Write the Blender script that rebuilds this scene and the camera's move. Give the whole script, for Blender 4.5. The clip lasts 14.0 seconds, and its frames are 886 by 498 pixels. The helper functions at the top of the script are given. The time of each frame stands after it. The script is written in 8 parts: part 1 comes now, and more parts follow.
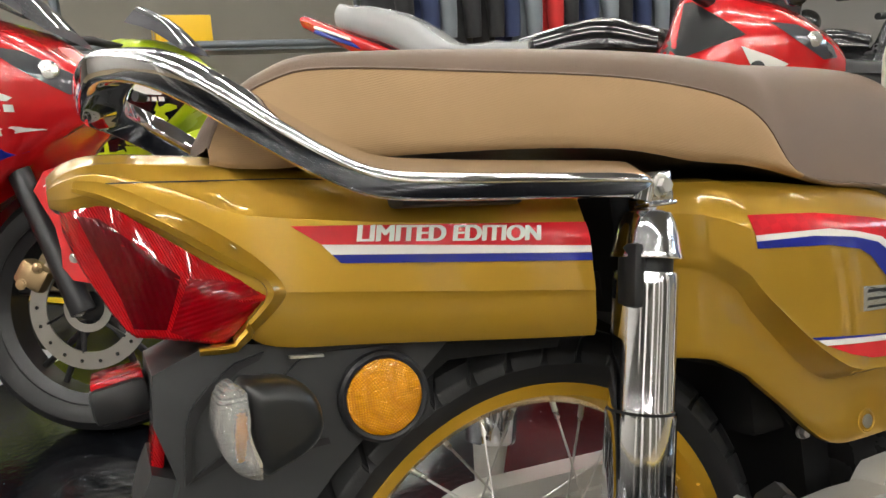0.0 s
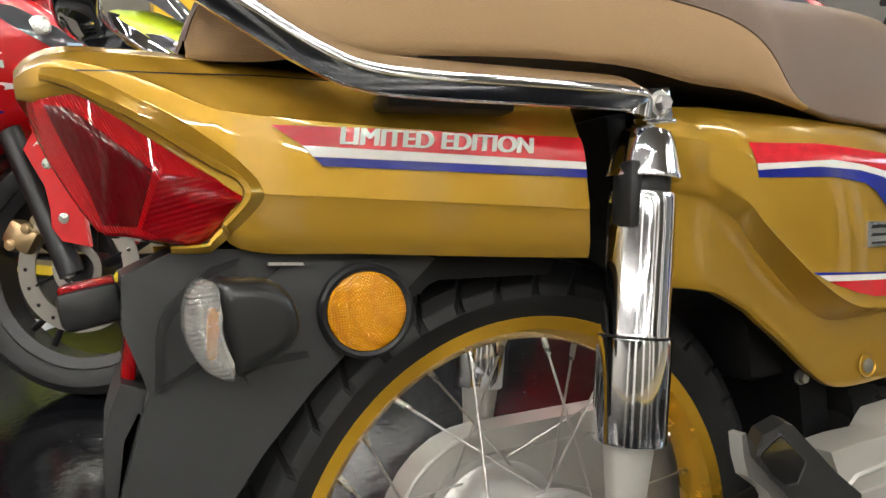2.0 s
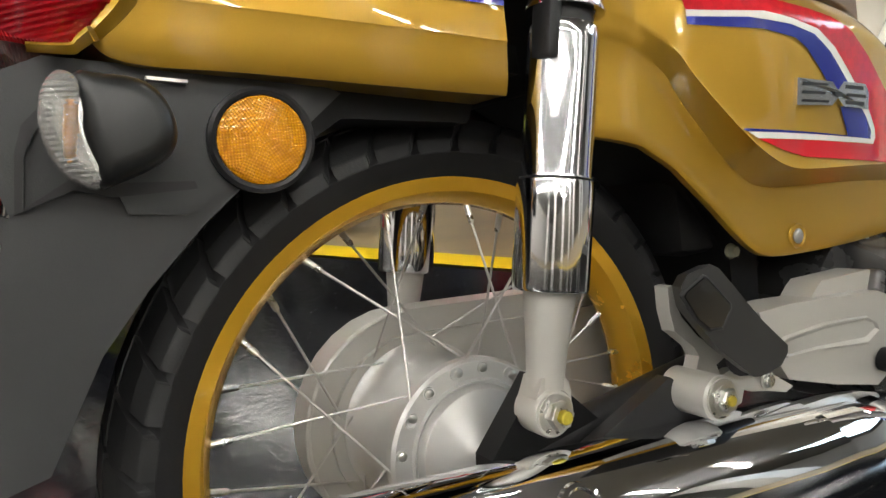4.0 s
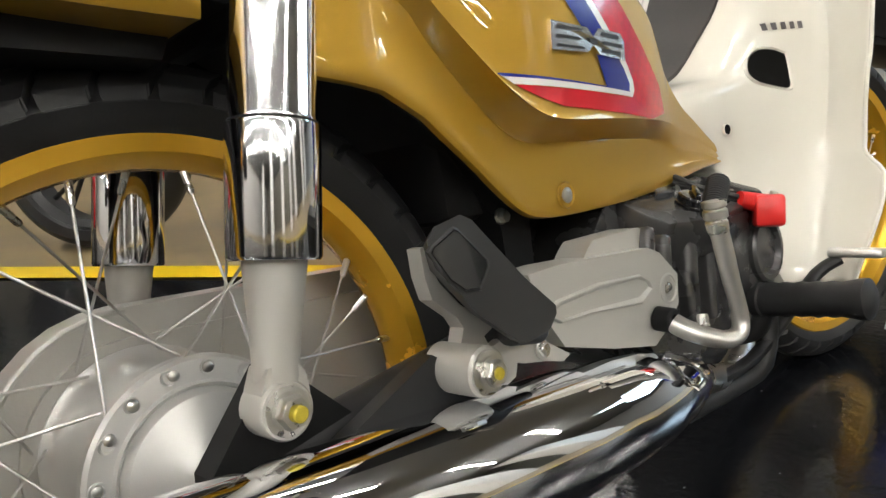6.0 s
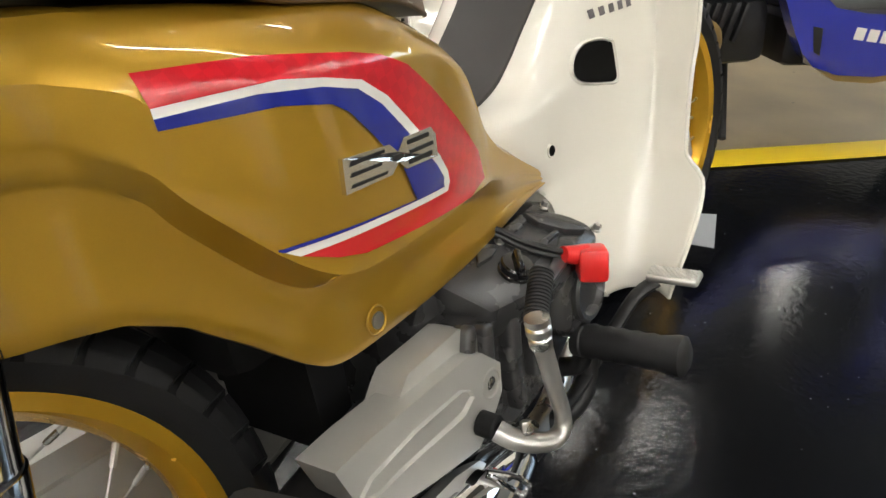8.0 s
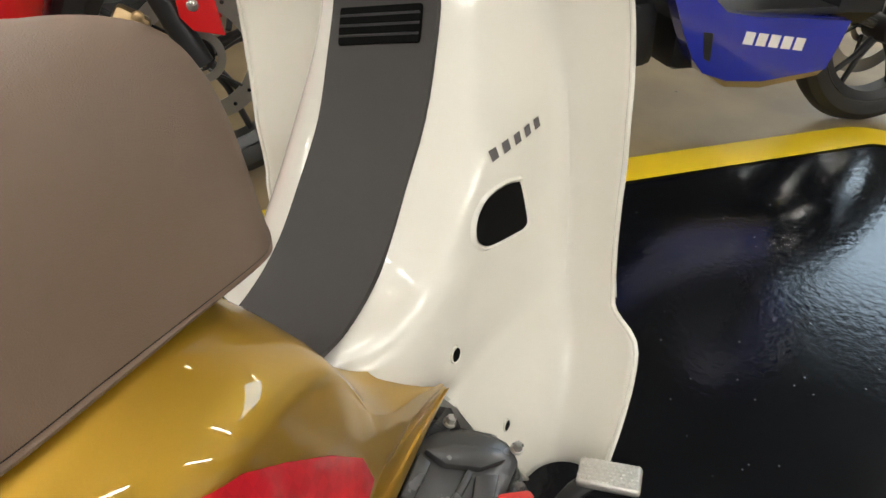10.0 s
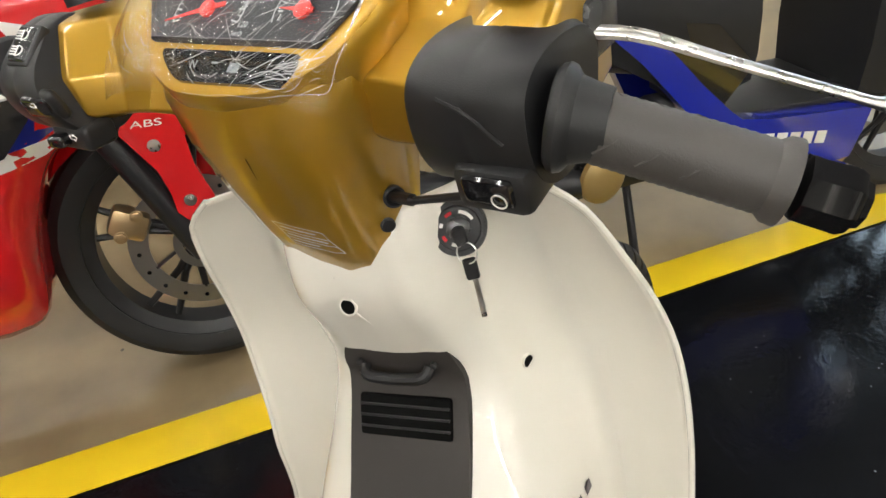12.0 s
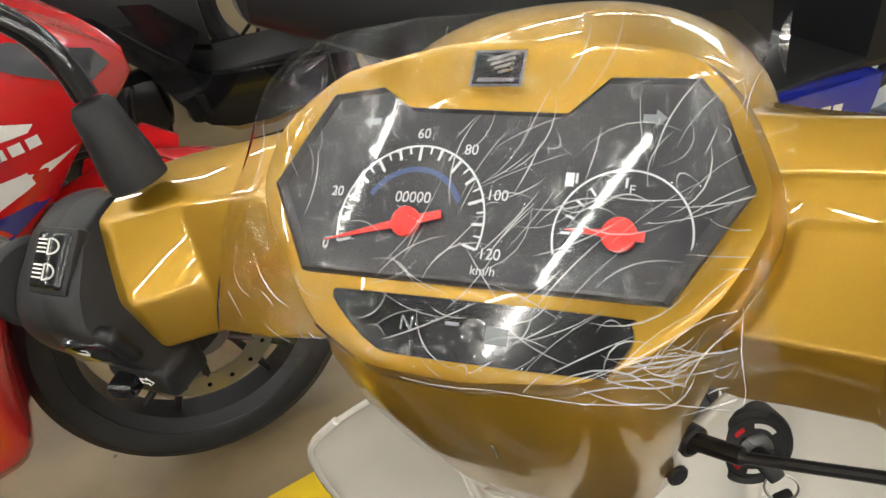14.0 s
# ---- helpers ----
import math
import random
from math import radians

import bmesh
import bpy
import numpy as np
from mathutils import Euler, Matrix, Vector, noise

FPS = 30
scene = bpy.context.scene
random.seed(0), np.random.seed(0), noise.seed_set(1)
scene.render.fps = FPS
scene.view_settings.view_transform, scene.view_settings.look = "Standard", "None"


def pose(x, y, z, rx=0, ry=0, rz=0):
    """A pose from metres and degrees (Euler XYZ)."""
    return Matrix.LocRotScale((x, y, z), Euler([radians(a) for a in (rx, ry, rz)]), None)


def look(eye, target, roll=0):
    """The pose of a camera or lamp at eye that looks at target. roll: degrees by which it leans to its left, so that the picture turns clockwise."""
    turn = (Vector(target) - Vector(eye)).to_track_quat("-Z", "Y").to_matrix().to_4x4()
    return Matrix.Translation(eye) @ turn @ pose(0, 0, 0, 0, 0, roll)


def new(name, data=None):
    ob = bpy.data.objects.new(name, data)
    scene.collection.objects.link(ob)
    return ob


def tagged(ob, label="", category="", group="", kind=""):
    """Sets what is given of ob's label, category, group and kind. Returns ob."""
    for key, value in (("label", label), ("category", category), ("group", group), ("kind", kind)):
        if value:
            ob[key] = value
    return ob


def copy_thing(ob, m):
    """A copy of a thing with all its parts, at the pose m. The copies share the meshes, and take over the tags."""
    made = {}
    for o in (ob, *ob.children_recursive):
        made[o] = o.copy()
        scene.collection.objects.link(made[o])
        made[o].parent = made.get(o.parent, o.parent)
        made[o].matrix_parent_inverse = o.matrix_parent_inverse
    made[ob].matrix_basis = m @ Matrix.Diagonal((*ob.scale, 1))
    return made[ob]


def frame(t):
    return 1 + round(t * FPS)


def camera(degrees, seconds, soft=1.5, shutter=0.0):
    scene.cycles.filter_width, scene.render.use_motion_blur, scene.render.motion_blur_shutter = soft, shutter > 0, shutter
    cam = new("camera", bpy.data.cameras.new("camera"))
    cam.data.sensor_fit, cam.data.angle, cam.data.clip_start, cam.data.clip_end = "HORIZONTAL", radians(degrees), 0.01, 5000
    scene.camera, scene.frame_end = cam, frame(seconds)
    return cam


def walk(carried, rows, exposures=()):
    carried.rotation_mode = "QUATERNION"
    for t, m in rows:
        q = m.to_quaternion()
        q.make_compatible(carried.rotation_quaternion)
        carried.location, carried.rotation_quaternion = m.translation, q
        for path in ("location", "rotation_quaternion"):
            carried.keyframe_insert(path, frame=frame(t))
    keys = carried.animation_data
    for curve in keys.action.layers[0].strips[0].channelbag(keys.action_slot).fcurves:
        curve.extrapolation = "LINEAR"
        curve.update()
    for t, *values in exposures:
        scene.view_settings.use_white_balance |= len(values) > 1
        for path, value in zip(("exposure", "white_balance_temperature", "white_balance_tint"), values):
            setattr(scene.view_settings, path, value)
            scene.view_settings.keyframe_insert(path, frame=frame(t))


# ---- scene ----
cam = camera(62.96, 14.0)

PATH = [
    (0, (-0.3201, -0.4514, 0.7781), (0.5140, 1.3082, 0.3219), -2.65),
    (0.5, (-0.3202, -0.4530, 0.7729), (0.5060, 1.3136, 0.3299), -2.58),
    (1, (-0.3213, -0.4535, 0.7615), (0.4986, 1.3177, 0.3246), -2.31),
    (1.5, (-0.3183, -0.4433, 0.7409), (0.5039, 1.3223, 0.2865), -1.91),
    (2, (-0.3106, -0.4463, 0.7126), (0.5241, 1.3094, 0.2424), -1.66),
    (2.2, (-0.3098, -0.4467, 0.7022), (0.5323, 1.3017, 0.2187), -1.51),
    (4.3, (-0.2648, -0.4488, 0.5931), (0.7148, 1.2090, 0.0525), -1.16),
    (4.5, (-0.2552, -0.4450, 0.5870), (0.7658, 1.1886, 0.0493), -1.02),
    (5, (-0.2356, -0.4387, 0.5702), (0.8889, 1.1265, 0.0358), -0.84),
    (5.5, (-0.2117, -0.4347, 0.5583), (1.0099, 1.0611, 0.0387), -1.11),
    (6, (-0.1764, -0.4171, 0.5413), (1.1527, 0.9918, 0.0427), -1.44),
    (6.5, (-0.1523, -0.4028, 0.5311), (1.2933, 0.8963, 0.0592), -1.82),
    (7, (-0.1365, -0.3931, 0.5476), (1.3705, 0.8040, 0.0039), -2.61),
    (7.2, (-0.1209, -0.3817, 0.5951), (1.3866, 0.7522, -0.0695), -2.75),
    (9.3, (0.1728, -0.2134, 0.8178), (1.6008, 0.5951, -0.3253), 2.18),
    (9.5, (0.1929, -0.1964, 0.8274), (1.6420, 0.5684, -0.3195), 2.39),
    (10, (0.2467, -0.1724, 0.8708), (1.7760, 0.4362, -0.2654), 2.49),
    (10.5, (0.3191, -0.1458, 0.9029), (1.8756, 0.3613, -0.2461), 1.48),
    (11, (0.3766, -0.1361, 0.9897), (1.9333, 0.3703, -0.1594), -0.33),
    (11.5, (0.4100, -0.1101, 1.0655), (1.9733, 0.4308, -0.0586), -2.46),
    (12, (0.4677, -0.0697, 1.1150), (1.9819, 0.5780, -0.0198), -4.86),
    (12.5, (0.4914, 0.0005, 1.1268), (2.0625, 0.5936, 0.0405), -6.28),
    (13, (0.5349, 0.0470, 1.1421), (2.0916, 0.6231, 0.0263), -7.85),
    (13.5, (0.6000, 0.1113, 1.1491), (2.1421, 0.6395, -0.0096), -8.93),
    (14, (0.6238, 0.1511, 1.1476), (2.1490, 0.6273, -0.0552), -9.75),
]
walk(cam, [(t, look(e, g, r)) for t, e, g, r in PATH], [(0.0, -0.06), (2.0, 0.0), (5.0, -0.06), (7.0, -0.10), (9.5, -0.27), (10.5, -0.28), (12.0, -0.10), (14.0, -0.32)])

LEAN = Matrix.Rotation(radians(-11.42), 4, "X")      # the motorcycle leans on its side stand

# ---- world and light ----
world = bpy.data.worlds.new("world")
scene.world = world
world.use_nodes = True
world.node_tree.nodes["Background"].inputs[0].default_value = (0.9, 0.95, 1.0, 1)
world.node_tree.nodes["Background"].inputs[1].default_value = 0.014


# ---- materials ----
def material(name, colour, rough=0.5, metal=0.0, coat=0.0, bump=0.0, bump_scale=300.0, var=0.06, var_scale=6.0,
             rough_var=0.05, spec=0.5, flakes=0.0, trans=0.0, emit=None, emit_strength=0.0, streak=None):
    m = bpy.data.materials.new(name)
    m.use_nodes = True
    nt = m.node_tree
    b = nt.nodes["Principled BSDF"]
    b.inputs["Base Color"].default_value = (*colour, 1)
    b.inputs["Roughness"].default_value = rough
    b.inputs["Metallic"].default_value = metal
    b.inputs["Coat Weight"].default_value = coat
    b.inputs["Coat Roughness"].default_value = 0.02
    b.inputs["Specular IOR Level"].default_value = spec
    b.inputs["Transmission Weight"].default_value = trans
    if emit:
        b.inputs["Emission Color"].default_value = (*emit, 1)
        b.inputs["Emission Strength"].default_value = emit_strength
    tc = nt.nodes.new("ShaderNodeTexCoord")
    mp = nt.nodes.new("ShaderNodeMapping")
    nt.links.new(tc.outputs["Object"], mp.inputs[0])
    if streak:
        mp.inputs["Scale"].default_value = streak
    n1 = nt.nodes.new("ShaderNodeTexNoise")
    n1.inputs["Scale"].default_value = var_scale
    n1.inputs["Detail"].default_value = 6
    nt.links.new(mp.outputs[0], n1.inputs["Vector"])
    if var:
        mix = nt.nodes.new("ShaderNodeMix")
        mix.data_type = "RGBA"
        mix.inputs["A"].default_value = (*[c * (1 - var) for c in colour], 1)
        mix.inputs["B"].default_value = (*[min(1, c * (1 + var)) for c in colour], 1)
        nt.links.new(n1.outputs["Fac"], mix.inputs["Factor"])
        nt.links.new(mix.outputs["Result"], b.inputs["Base Color"])
    if rough_var:
        mr = nt.nodes.new("ShaderNodeMapRange")
        mr.inputs["To Min"].default_value = max(0, rough - rough_var)
        mr.inputs["To Max"].default_value = min(1, rough + rough_var)
        nt.links.new(n1.outputs["Fac"], mr.inputs["Value"])
        nt.links.new(mr.outputs["Result"], b.inputs["Roughness"])
    if bump or flakes:
        n2 = nt.nodes.new("ShaderNodeTexNoise")
        n2.inputs["Scale"].default_value = bump_scale
        n2.inputs["Detail"].default_value = 3
        nt.links.new(mp.outputs[0], n2.inputs["Vector"])
        bp = nt.nodes.new("ShaderNodeBump")
        bp.inputs["Strength"].default_value = bump or flakes
        bp.inputs["Distance"].default_value = 0.001
        nt.links.new(n2.outputs["Fac"], bp.inputs["Height"])
        nt.links.new(bp.outputs[0], b.inputs["Normal"])
    return m


GOLD = material("gold_paint", (0.46, 0.262, 0.020), 0.36, 0.60, 1.0, flakes=0.10, bump_scale=2500, var=0.05, var_scale=900)
WHITE = material("white_plastic", (0.80, 0.77, 0.69), 0.25, 0, 1.0, var=0.02, var_scale=5)
SHOCK_CHROME = material("worn_chrome", (0.84, 0.85, 0.88), 0.085, 1.0, var=0.04, rough_var=0.03, var_scale=14)
CHROME = material("chrome", (0.86, 0.87, 0.90), 0.03, 1.0, var=0.02, rough_var=0.02, var_scale=14)
STEEL = material("zinc_steel", (0.62, 0.61, 0.58), 0.28, 1.0, var=0.08, var_scale=60)
ALU = material("cast_aluminium", (0.62, 0.60, 0.56), 0.42, 0.75, bump=0.15, bump_scale=700, var=0.05, var_scale=25)
ENGINE = material("engine_grey", (0.085, 0.084, 0.086), 0.27, 0.55, bump=0.15, bump_scale=600, var=0.12, var_scale=20)
BLACK = material("black_plastic", (0.014, 0.014, 0.015), 0.44, 0, bump=0.12, bump_scale=1200, var=0.15, var_scale=30, spec=0.35)
BLACK_SATIN = material("black_rubber_satin", (0.022, 0.022, 0.0225), 0.40, 0, bump=0.08, bump_scale=1500, var=0.1, var_scale=30)
SIGNAL_BLACK = material("signal_black", (0.011, 0.0115, 0.012), 0.30, 0, bump=0.05, bump_scale=1500, var=0.15, var_scale=30)
# darker copy of the black plastic, with deep shade put into its colour
INNER = material("shaded_black_plastic", (0.006, 0.006, 0.0065), 0.6, 0, spec=0.2, bump=0.12, bump_scale=900, var=0.2, var_scale=20)
FENDER = material("dark_grey_plastic", (0.028, 0.029, 0.0305), 0.5, 0, bump=0.1, bump_scale=900, var=0.1, var_scale=12)
MAT = material("grey_brown_mat", (0.034, 0.030, 0.028), 0.55, 0, spec=0.35, bump=0.12, bump_scale=900, var=0.06, var_scale=9)
SILVER = material("silver_paint", (0.50, 0.488, 0.455), 0.40, 0.35, 0.15, bump=0.12, bump_scale=700, var=0.04, var_scale=25)
RUBBER = material("tyre_rubber", (0.014, 0.014, 0.015), 0.52, 0, spec=0.4, bump=0.15, bump_scale=500, var=0.2, var_scale=20, rough_var=0.1)
SEAT_TOP = material("seat_brown", (0.150, 0.099, 0.068), 0.52, 0, bump=0.35, bump_scale=1100, var=0.06, var_scale=14)
SEAT_SIDE = material("seat_tan", (0.385, 0.242, 0.118), 0.6, 0, bump=0.35, bump_scale=900, var=0.06, var_scale=14)
RED_LENS = material("red_lens", (0.42, 0.001, 0.004), 0.2, 0, 1.0, var=0.28, var_scale=22, spec=0.1)
RED = material("red_paint", (0.62, 0.012, 0.016), 0.25, 0.1, 1.0, var=0.04)
DECAL_RED = material("decal_red", (0.60, 0.012, 0.022), 0.22, 0, 0.6, var=0.03)
CHECK_RED = material("decal_red_check", (0.60, 0.012, 0.022), 0.22, 0, 0.6, var=0.03)
cn = CHECK_RED.node_tree
ctc, cmp_, cck, cmx = (cn.nodes.new("ShaderNode" + k) for k in ("TexCoord", "Mapping", "TexChecker", "Mix"))
cmp_.inputs["Rotation"].default_value = (0, radians(14), 0)
cmp_.inputs["Location"].default_value = (0, 0.5, 0)
cmp_.inputs["Scale"].default_value = (1, 0, 1)
cck.inputs["Scale"].default_value = 105
cck.inputs["Color1"].default_value, cck.inputs["Color2"].default_value = (0.60, 0.012, 0.022, 1), (0.53, 0.011, 0.020, 1)
cn.links.new(ctc.outputs["Object"], cmp_.inputs[0])
cn.links.new(cmp_.outputs[0], cck.inputs["Vector"])
cn.links.new(cck.outputs["Color"], cn.nodes["Principled BSDF"].inputs["Base Color"])
cn.nodes.remove(cmx)
DECAL_WHITE = material("decal_white", (0.82, 0.80, 0.76), 0.25, 0, 0.6, var=0.02)
DECAL_BLUE = material("decal_blue", (0.010, 0.018, 0.23), 0.22, 0, 0.6, var=0.04)
FLOOR_BLACK = material("black_epoxy", (0.005, 0.0055, 0.007), 0.14, 0, 0.0, bump=0.60, bump_scale=60, var=0.4, var_scale=4, rough_var=0.08, spec=0.32)
CONCRETE = material("beige_concrete", (0.27, 0.205, 0.115), 0.36, 0, 0, bump=0.1, bump_scale=60, var=0.62, var_scale=4.2, rough_var=0.12)
YELLOW = material("yellow_line_paint", (0.80, 0.56, 0.012), 0.4, 0, 0, var=0.08, var_scale=9)
WHITE_WALL = material("white_wall", (0.42, 0.41, 0.39), 0.7, 0, bump=0.1, bump_scale=60, var=0.06, var_scale=1.2)
CEILING = material("ceiling_grey", (0.13, 0.13, 0.13), 0.8, 0, bump=0.1, bump_scale=30, var=0.1, var_scale=0.8)
GREY_WALL = material("grey_wall", (0.16, 0.15, 0.125), 0.8, 0, bump=0.2, bump_scale=80, var=0.1, var_scale=1.5)


def ribs(m, period, direction, strength, depth=0.001):
    """Fine moulded ribs or weave: a wave bump with the given period in metres."""
    nt = m.node_tree
    tc, mp, wv, bp = (nt.nodes.new(k) for k in ("ShaderNodeTexCoord", "ShaderNodeMapping", "ShaderNodeTexWave", "ShaderNodeBump"))
    mp.inputs["Rotation"].default_value = direction
    wv.inputs["Scale"].default_value = 0.314 / period
    wv.inputs["Distortion"].default_value = 0.0
    bp.inputs["Strength"].default_value, bp.inputs["Distance"].default_value = strength, depth
    nt.links.new(tc.outputs["Object"], mp.inputs[0])
    nt.links.new(mp.outputs[0], wv.inputs["Vector"])
    nt.links.new(wv.outputs["Fac"], bp.inputs["Height"])
    nt.links.new(bp.outputs[0], nt.nodes["Principled BSDF"].inputs["Normal"])


def flecks(m, colour, scale, size, mask_scale, mask):
    """Sparse pale flecks and scuffs over a floor's own colour."""
    nt = m.node_tree
    b = nt.nodes["Principled BSDF"]
    tc, vo, no, lt, gt, mul, mix = (nt.nodes.new("ShaderNode" + k) for k in ("TexCoord", "TexVoronoi", "TexNoise", "Math", "Math", "Math", "Mix"))
    vo.inputs["Scale"].default_value, no.inputs["Scale"].default_value, no.inputs["Detail"].default_value = scale, mask_scale, 5
    lt.operation, gt.operation, mul.operation = "LESS_THAN", "GREATER_THAN", "MULTIPLY"
    lt.inputs[1].default_value, gt.inputs[1].default_value = size, mask
    mix.data_type = "RGBA"
    mix.inputs["B"].default_value = (*colour, 1)
    nt.links.new(tc.outputs["Object"], vo.inputs["Vector"])
    nt.links.new(tc.outputs["Object"], no.inputs["Vector"])
    nt.links.new(vo.outputs["Distance"], lt.inputs[0])
    nt.links.new(no.outputs["Fac"], gt.inputs[0])
    nt.links.new(lt.outputs[0], mul.inputs[0])
    nt.links.new(gt.outputs[0], mul.inputs[1])
    old = b.inputs["Base Color"].links[0].from_socket
    nt.links.new(old, mix.inputs["A"])
    nt.links.new(mul.outputs[0], mix.inputs["Factor"])
    nt.links.new(mix.outputs["Result"], b.inputs["Base Color"])


flecks(FLOOR_BLACK, (0.20, 0.21, 0.23), 34, 0.055, 9, 0.47)
flecks(CONCRETE, (0.10, 0.075, 0.05), 9, 0.05, 12, 0.50)
ribs(RED_LENS, 0.0016, (0, radians(20), 0), 0.6)
ribs(SEAT_SIDE, 0.0012, (0, radians(78), 0), 0.16)


# ---- mesh helpers ----
def V(*a):
    return Vector(a)


def link(name, bm, mat, parent=None, label="", smooth=True, angle=35):
    bmesh.ops.recalc_face_normals(bm, faces=bm.faces)
    me = bpy.data.meshes.new(name)
    if smooth:
        lim = radians(angle)
        for f in bm.faces:
            f.smooth = True
        for e in bm.edges:
            if len(e.link_faces) == 2 and e.calc_face_angle(0) > lim:
                e.smooth = False
    bm.to_mesh(me)
    bm.free()
    for m in (mat if isinstance(mat, (list, tuple)) else [mat]):
        me.materials.append(m)
    ob = new(name, me)
    if parent:
        ob.parent = parent
    if label:
        ob["label"] = label
    return ob


part = link


def thing(name, label, category, m=None, group="", kind=""):
    ob = new(name)
    ob.empty_display_size = 0.05
    if m is not None:
        ob.matrix_basis = m
    return tagged(ob, label, category, group, kind)


def catmull(p, n, closed=False):
    """A smooth run of points through p, n steps to each span."""
    out, k = [], len(p)
    for i in range(k if closed else k - 1):
        a, b, c, d = ((p[(i + j) % k] if closed else p[min(max(i + j, 0), k - 1)]) for j in (-1, 0, 1, 2))
        for s in range(n):
            t = s / n
            out.append(0.5 * (2 * b + (c - a) * t + (2 * a - 5 * b + 4 * c - d) * t * t + (3 * b - a - 3 * c + d) * t ** 3))
    if not closed:
        out.append(p[-1].copy())
    return out


def loft(bm, rings, closed=True, caps=True):
    vs = [[bm.verts.new(p) for p in r] for r in rings]
    n = len(rings[0])
    for a, b in zip(vs, vs[1:]):
        for i in range(n if closed else n - 1):
            j = (i + 1) % n
            try:
                bm.faces.new((a[i], a[j], b[j], b[i]))
            except ValueError:
                pass
    if caps and closed:
        for r in (vs[0], vs[-1]):
            try:
                bm.faces.new(r)
            except ValueError:
                pass
    return vs


def body(stations, along=4, around=3, mirror=True, even=(0, 0), open_below=False):
    """A shell lofted along x. stations: (x, half profile as (y, z) from the top's middle round the right side to the bottom)."""
    bm = bmesh.new()
    half = [[V(x, -abs(y), z) for y, z in prof] for x, prof in stations]
    cols = [catmull([h[k] for h in half], along) for k in range(len(half[0]))]
    for axis, passes in ((1, even[0]), (2, even[1])):      # even out dents along the length
        for _ in range(passes):
            for c in cols:
                old = [p[axis] for p in c]
                for i in range(1, len(c) - 1):
                    c[i][axis] = (old[i - 1] + 2 * old[i] + old[i + 1]) / 4
    rings = []
    for i in range(len(cols[0])):
        r = catmull([c[i] for c in cols], around)
        if mirror:
            r = r + [V(p.x, -p.y, p.z) for p in reversed(r) if abs(p.y) > 1e-5]
        rings.append(r)
    if open_below:
        k = len(rings[0]) // 2 + 1
        rings = [[V(p.x, -p.y, p.z) for p in reversed(r[1:k])] + r[:k] for r in rings]
        loft(bm, rings, closed=False)
    else:
        loft(bm, rings, closed=mirror, caps=mirror)
    bmesh.ops.remove_doubles(bm, verts=bm.verts, dist=1e-5)
    return bm


def tube(path, r, n=12, smooth=0, caps=True, flat=1.0, up=None, square=1.0):
    """A round bar along path; r: one radius or one for each point. flat: its height over its width."""
    bm = bmesh.new()
    add_tube(bm, path, r, n, smooth, caps, flat, up, square)
    return bm


def add_tube(bm, path, r, n=12, smooth=0, caps=True, flat=1.0, up=None, square=1.0):
    path = [Vector(p) for p in path]
    rs = list(r) if isinstance(r, (list, tuple)) else [r] * len(path)
    if smooth:
        q = catmull(path, smooth)
        rr = []
        for i in range(len(path) - 1):
            for s in range(smooth):
                rr.append(rs[i] + (rs[i + 1] - rs[i]) * s / smooth)
        path, rs = q, rr + [rs[-1]]
    rings, side = [], None
    for i, p in enumerate(path):
        d = (path[min(i + 1, len(path) - 1)] - path[max(i - 1, 0)]).normalized()
        if side is None:
            a = Vector(up) if up else (V(0, 0, 1) if abs(d.z) < 0.9 else V(0, 1, 0))
            side = d.cross(a).normalized()
        side = (side - d * side.dot(d)).normalized()
        u = side.cross(d)
        cs = [(math.cos(2 * math.pi * k / n), math.sin(2 * math.pi * k / n)) for k in range(n)]
        cs = [(math.copysign(abs(c) ** square, c), math.copysign(abs(s) ** square, s)) for c, s in cs]
        rings.append([p + side * rs[i] * c + u * rs[i] * flat * s for c, s in cs])
    loft(bm, rings, True, caps)


def lathe(profile, origin=(0, 0, 0), axis=(0, 0, 1), n=32, bm=None, closed=False):
    """profile: (radius, height along the axis)."""
    bm = bm or bmesh.new()
    q = Vector(axis).normalized().to_track_quat("Z", "Y")
    o = Vector(origin)
    rings = [[o + q @ V(r * math.cos(2 * math.pi * k / n), r * math.sin(2 * math.pi * k / n), h) for k in range(n)] for r, h in profile]
    if closed:
        rings.append(rings[0])
    loft(bm, rings, True, not closed)
    bmesh.ops.remove_doubles(bm, verts=bm.verts, dist=1e-6)
    return bm


def box(size, at=(0, 0, 0), bevel=0.0, rot=(0, 0, 0), bm=None, seg=2):
    b = bmesh.new()
    bmesh.ops.create_cube(b, size=1)
    bmesh.ops.scale(b, vec=size, verts=b.verts)
    if bevel:
        bmesh.ops.bevel(b, geom=b.edges[:], offset=bevel, segments=seg, affect="EDGES", profile=0.5)
    bmesh.ops.transform(b, matrix=pose(*at, *rot), verts=b.verts)
    if bm is None:
        return b
    me = bpy.data.meshes.new("tmp")
    b.to_mesh(me)
    b.free()
    bm.from_mesh(me)
    bpy.data.meshes.remove(me)
    return bm


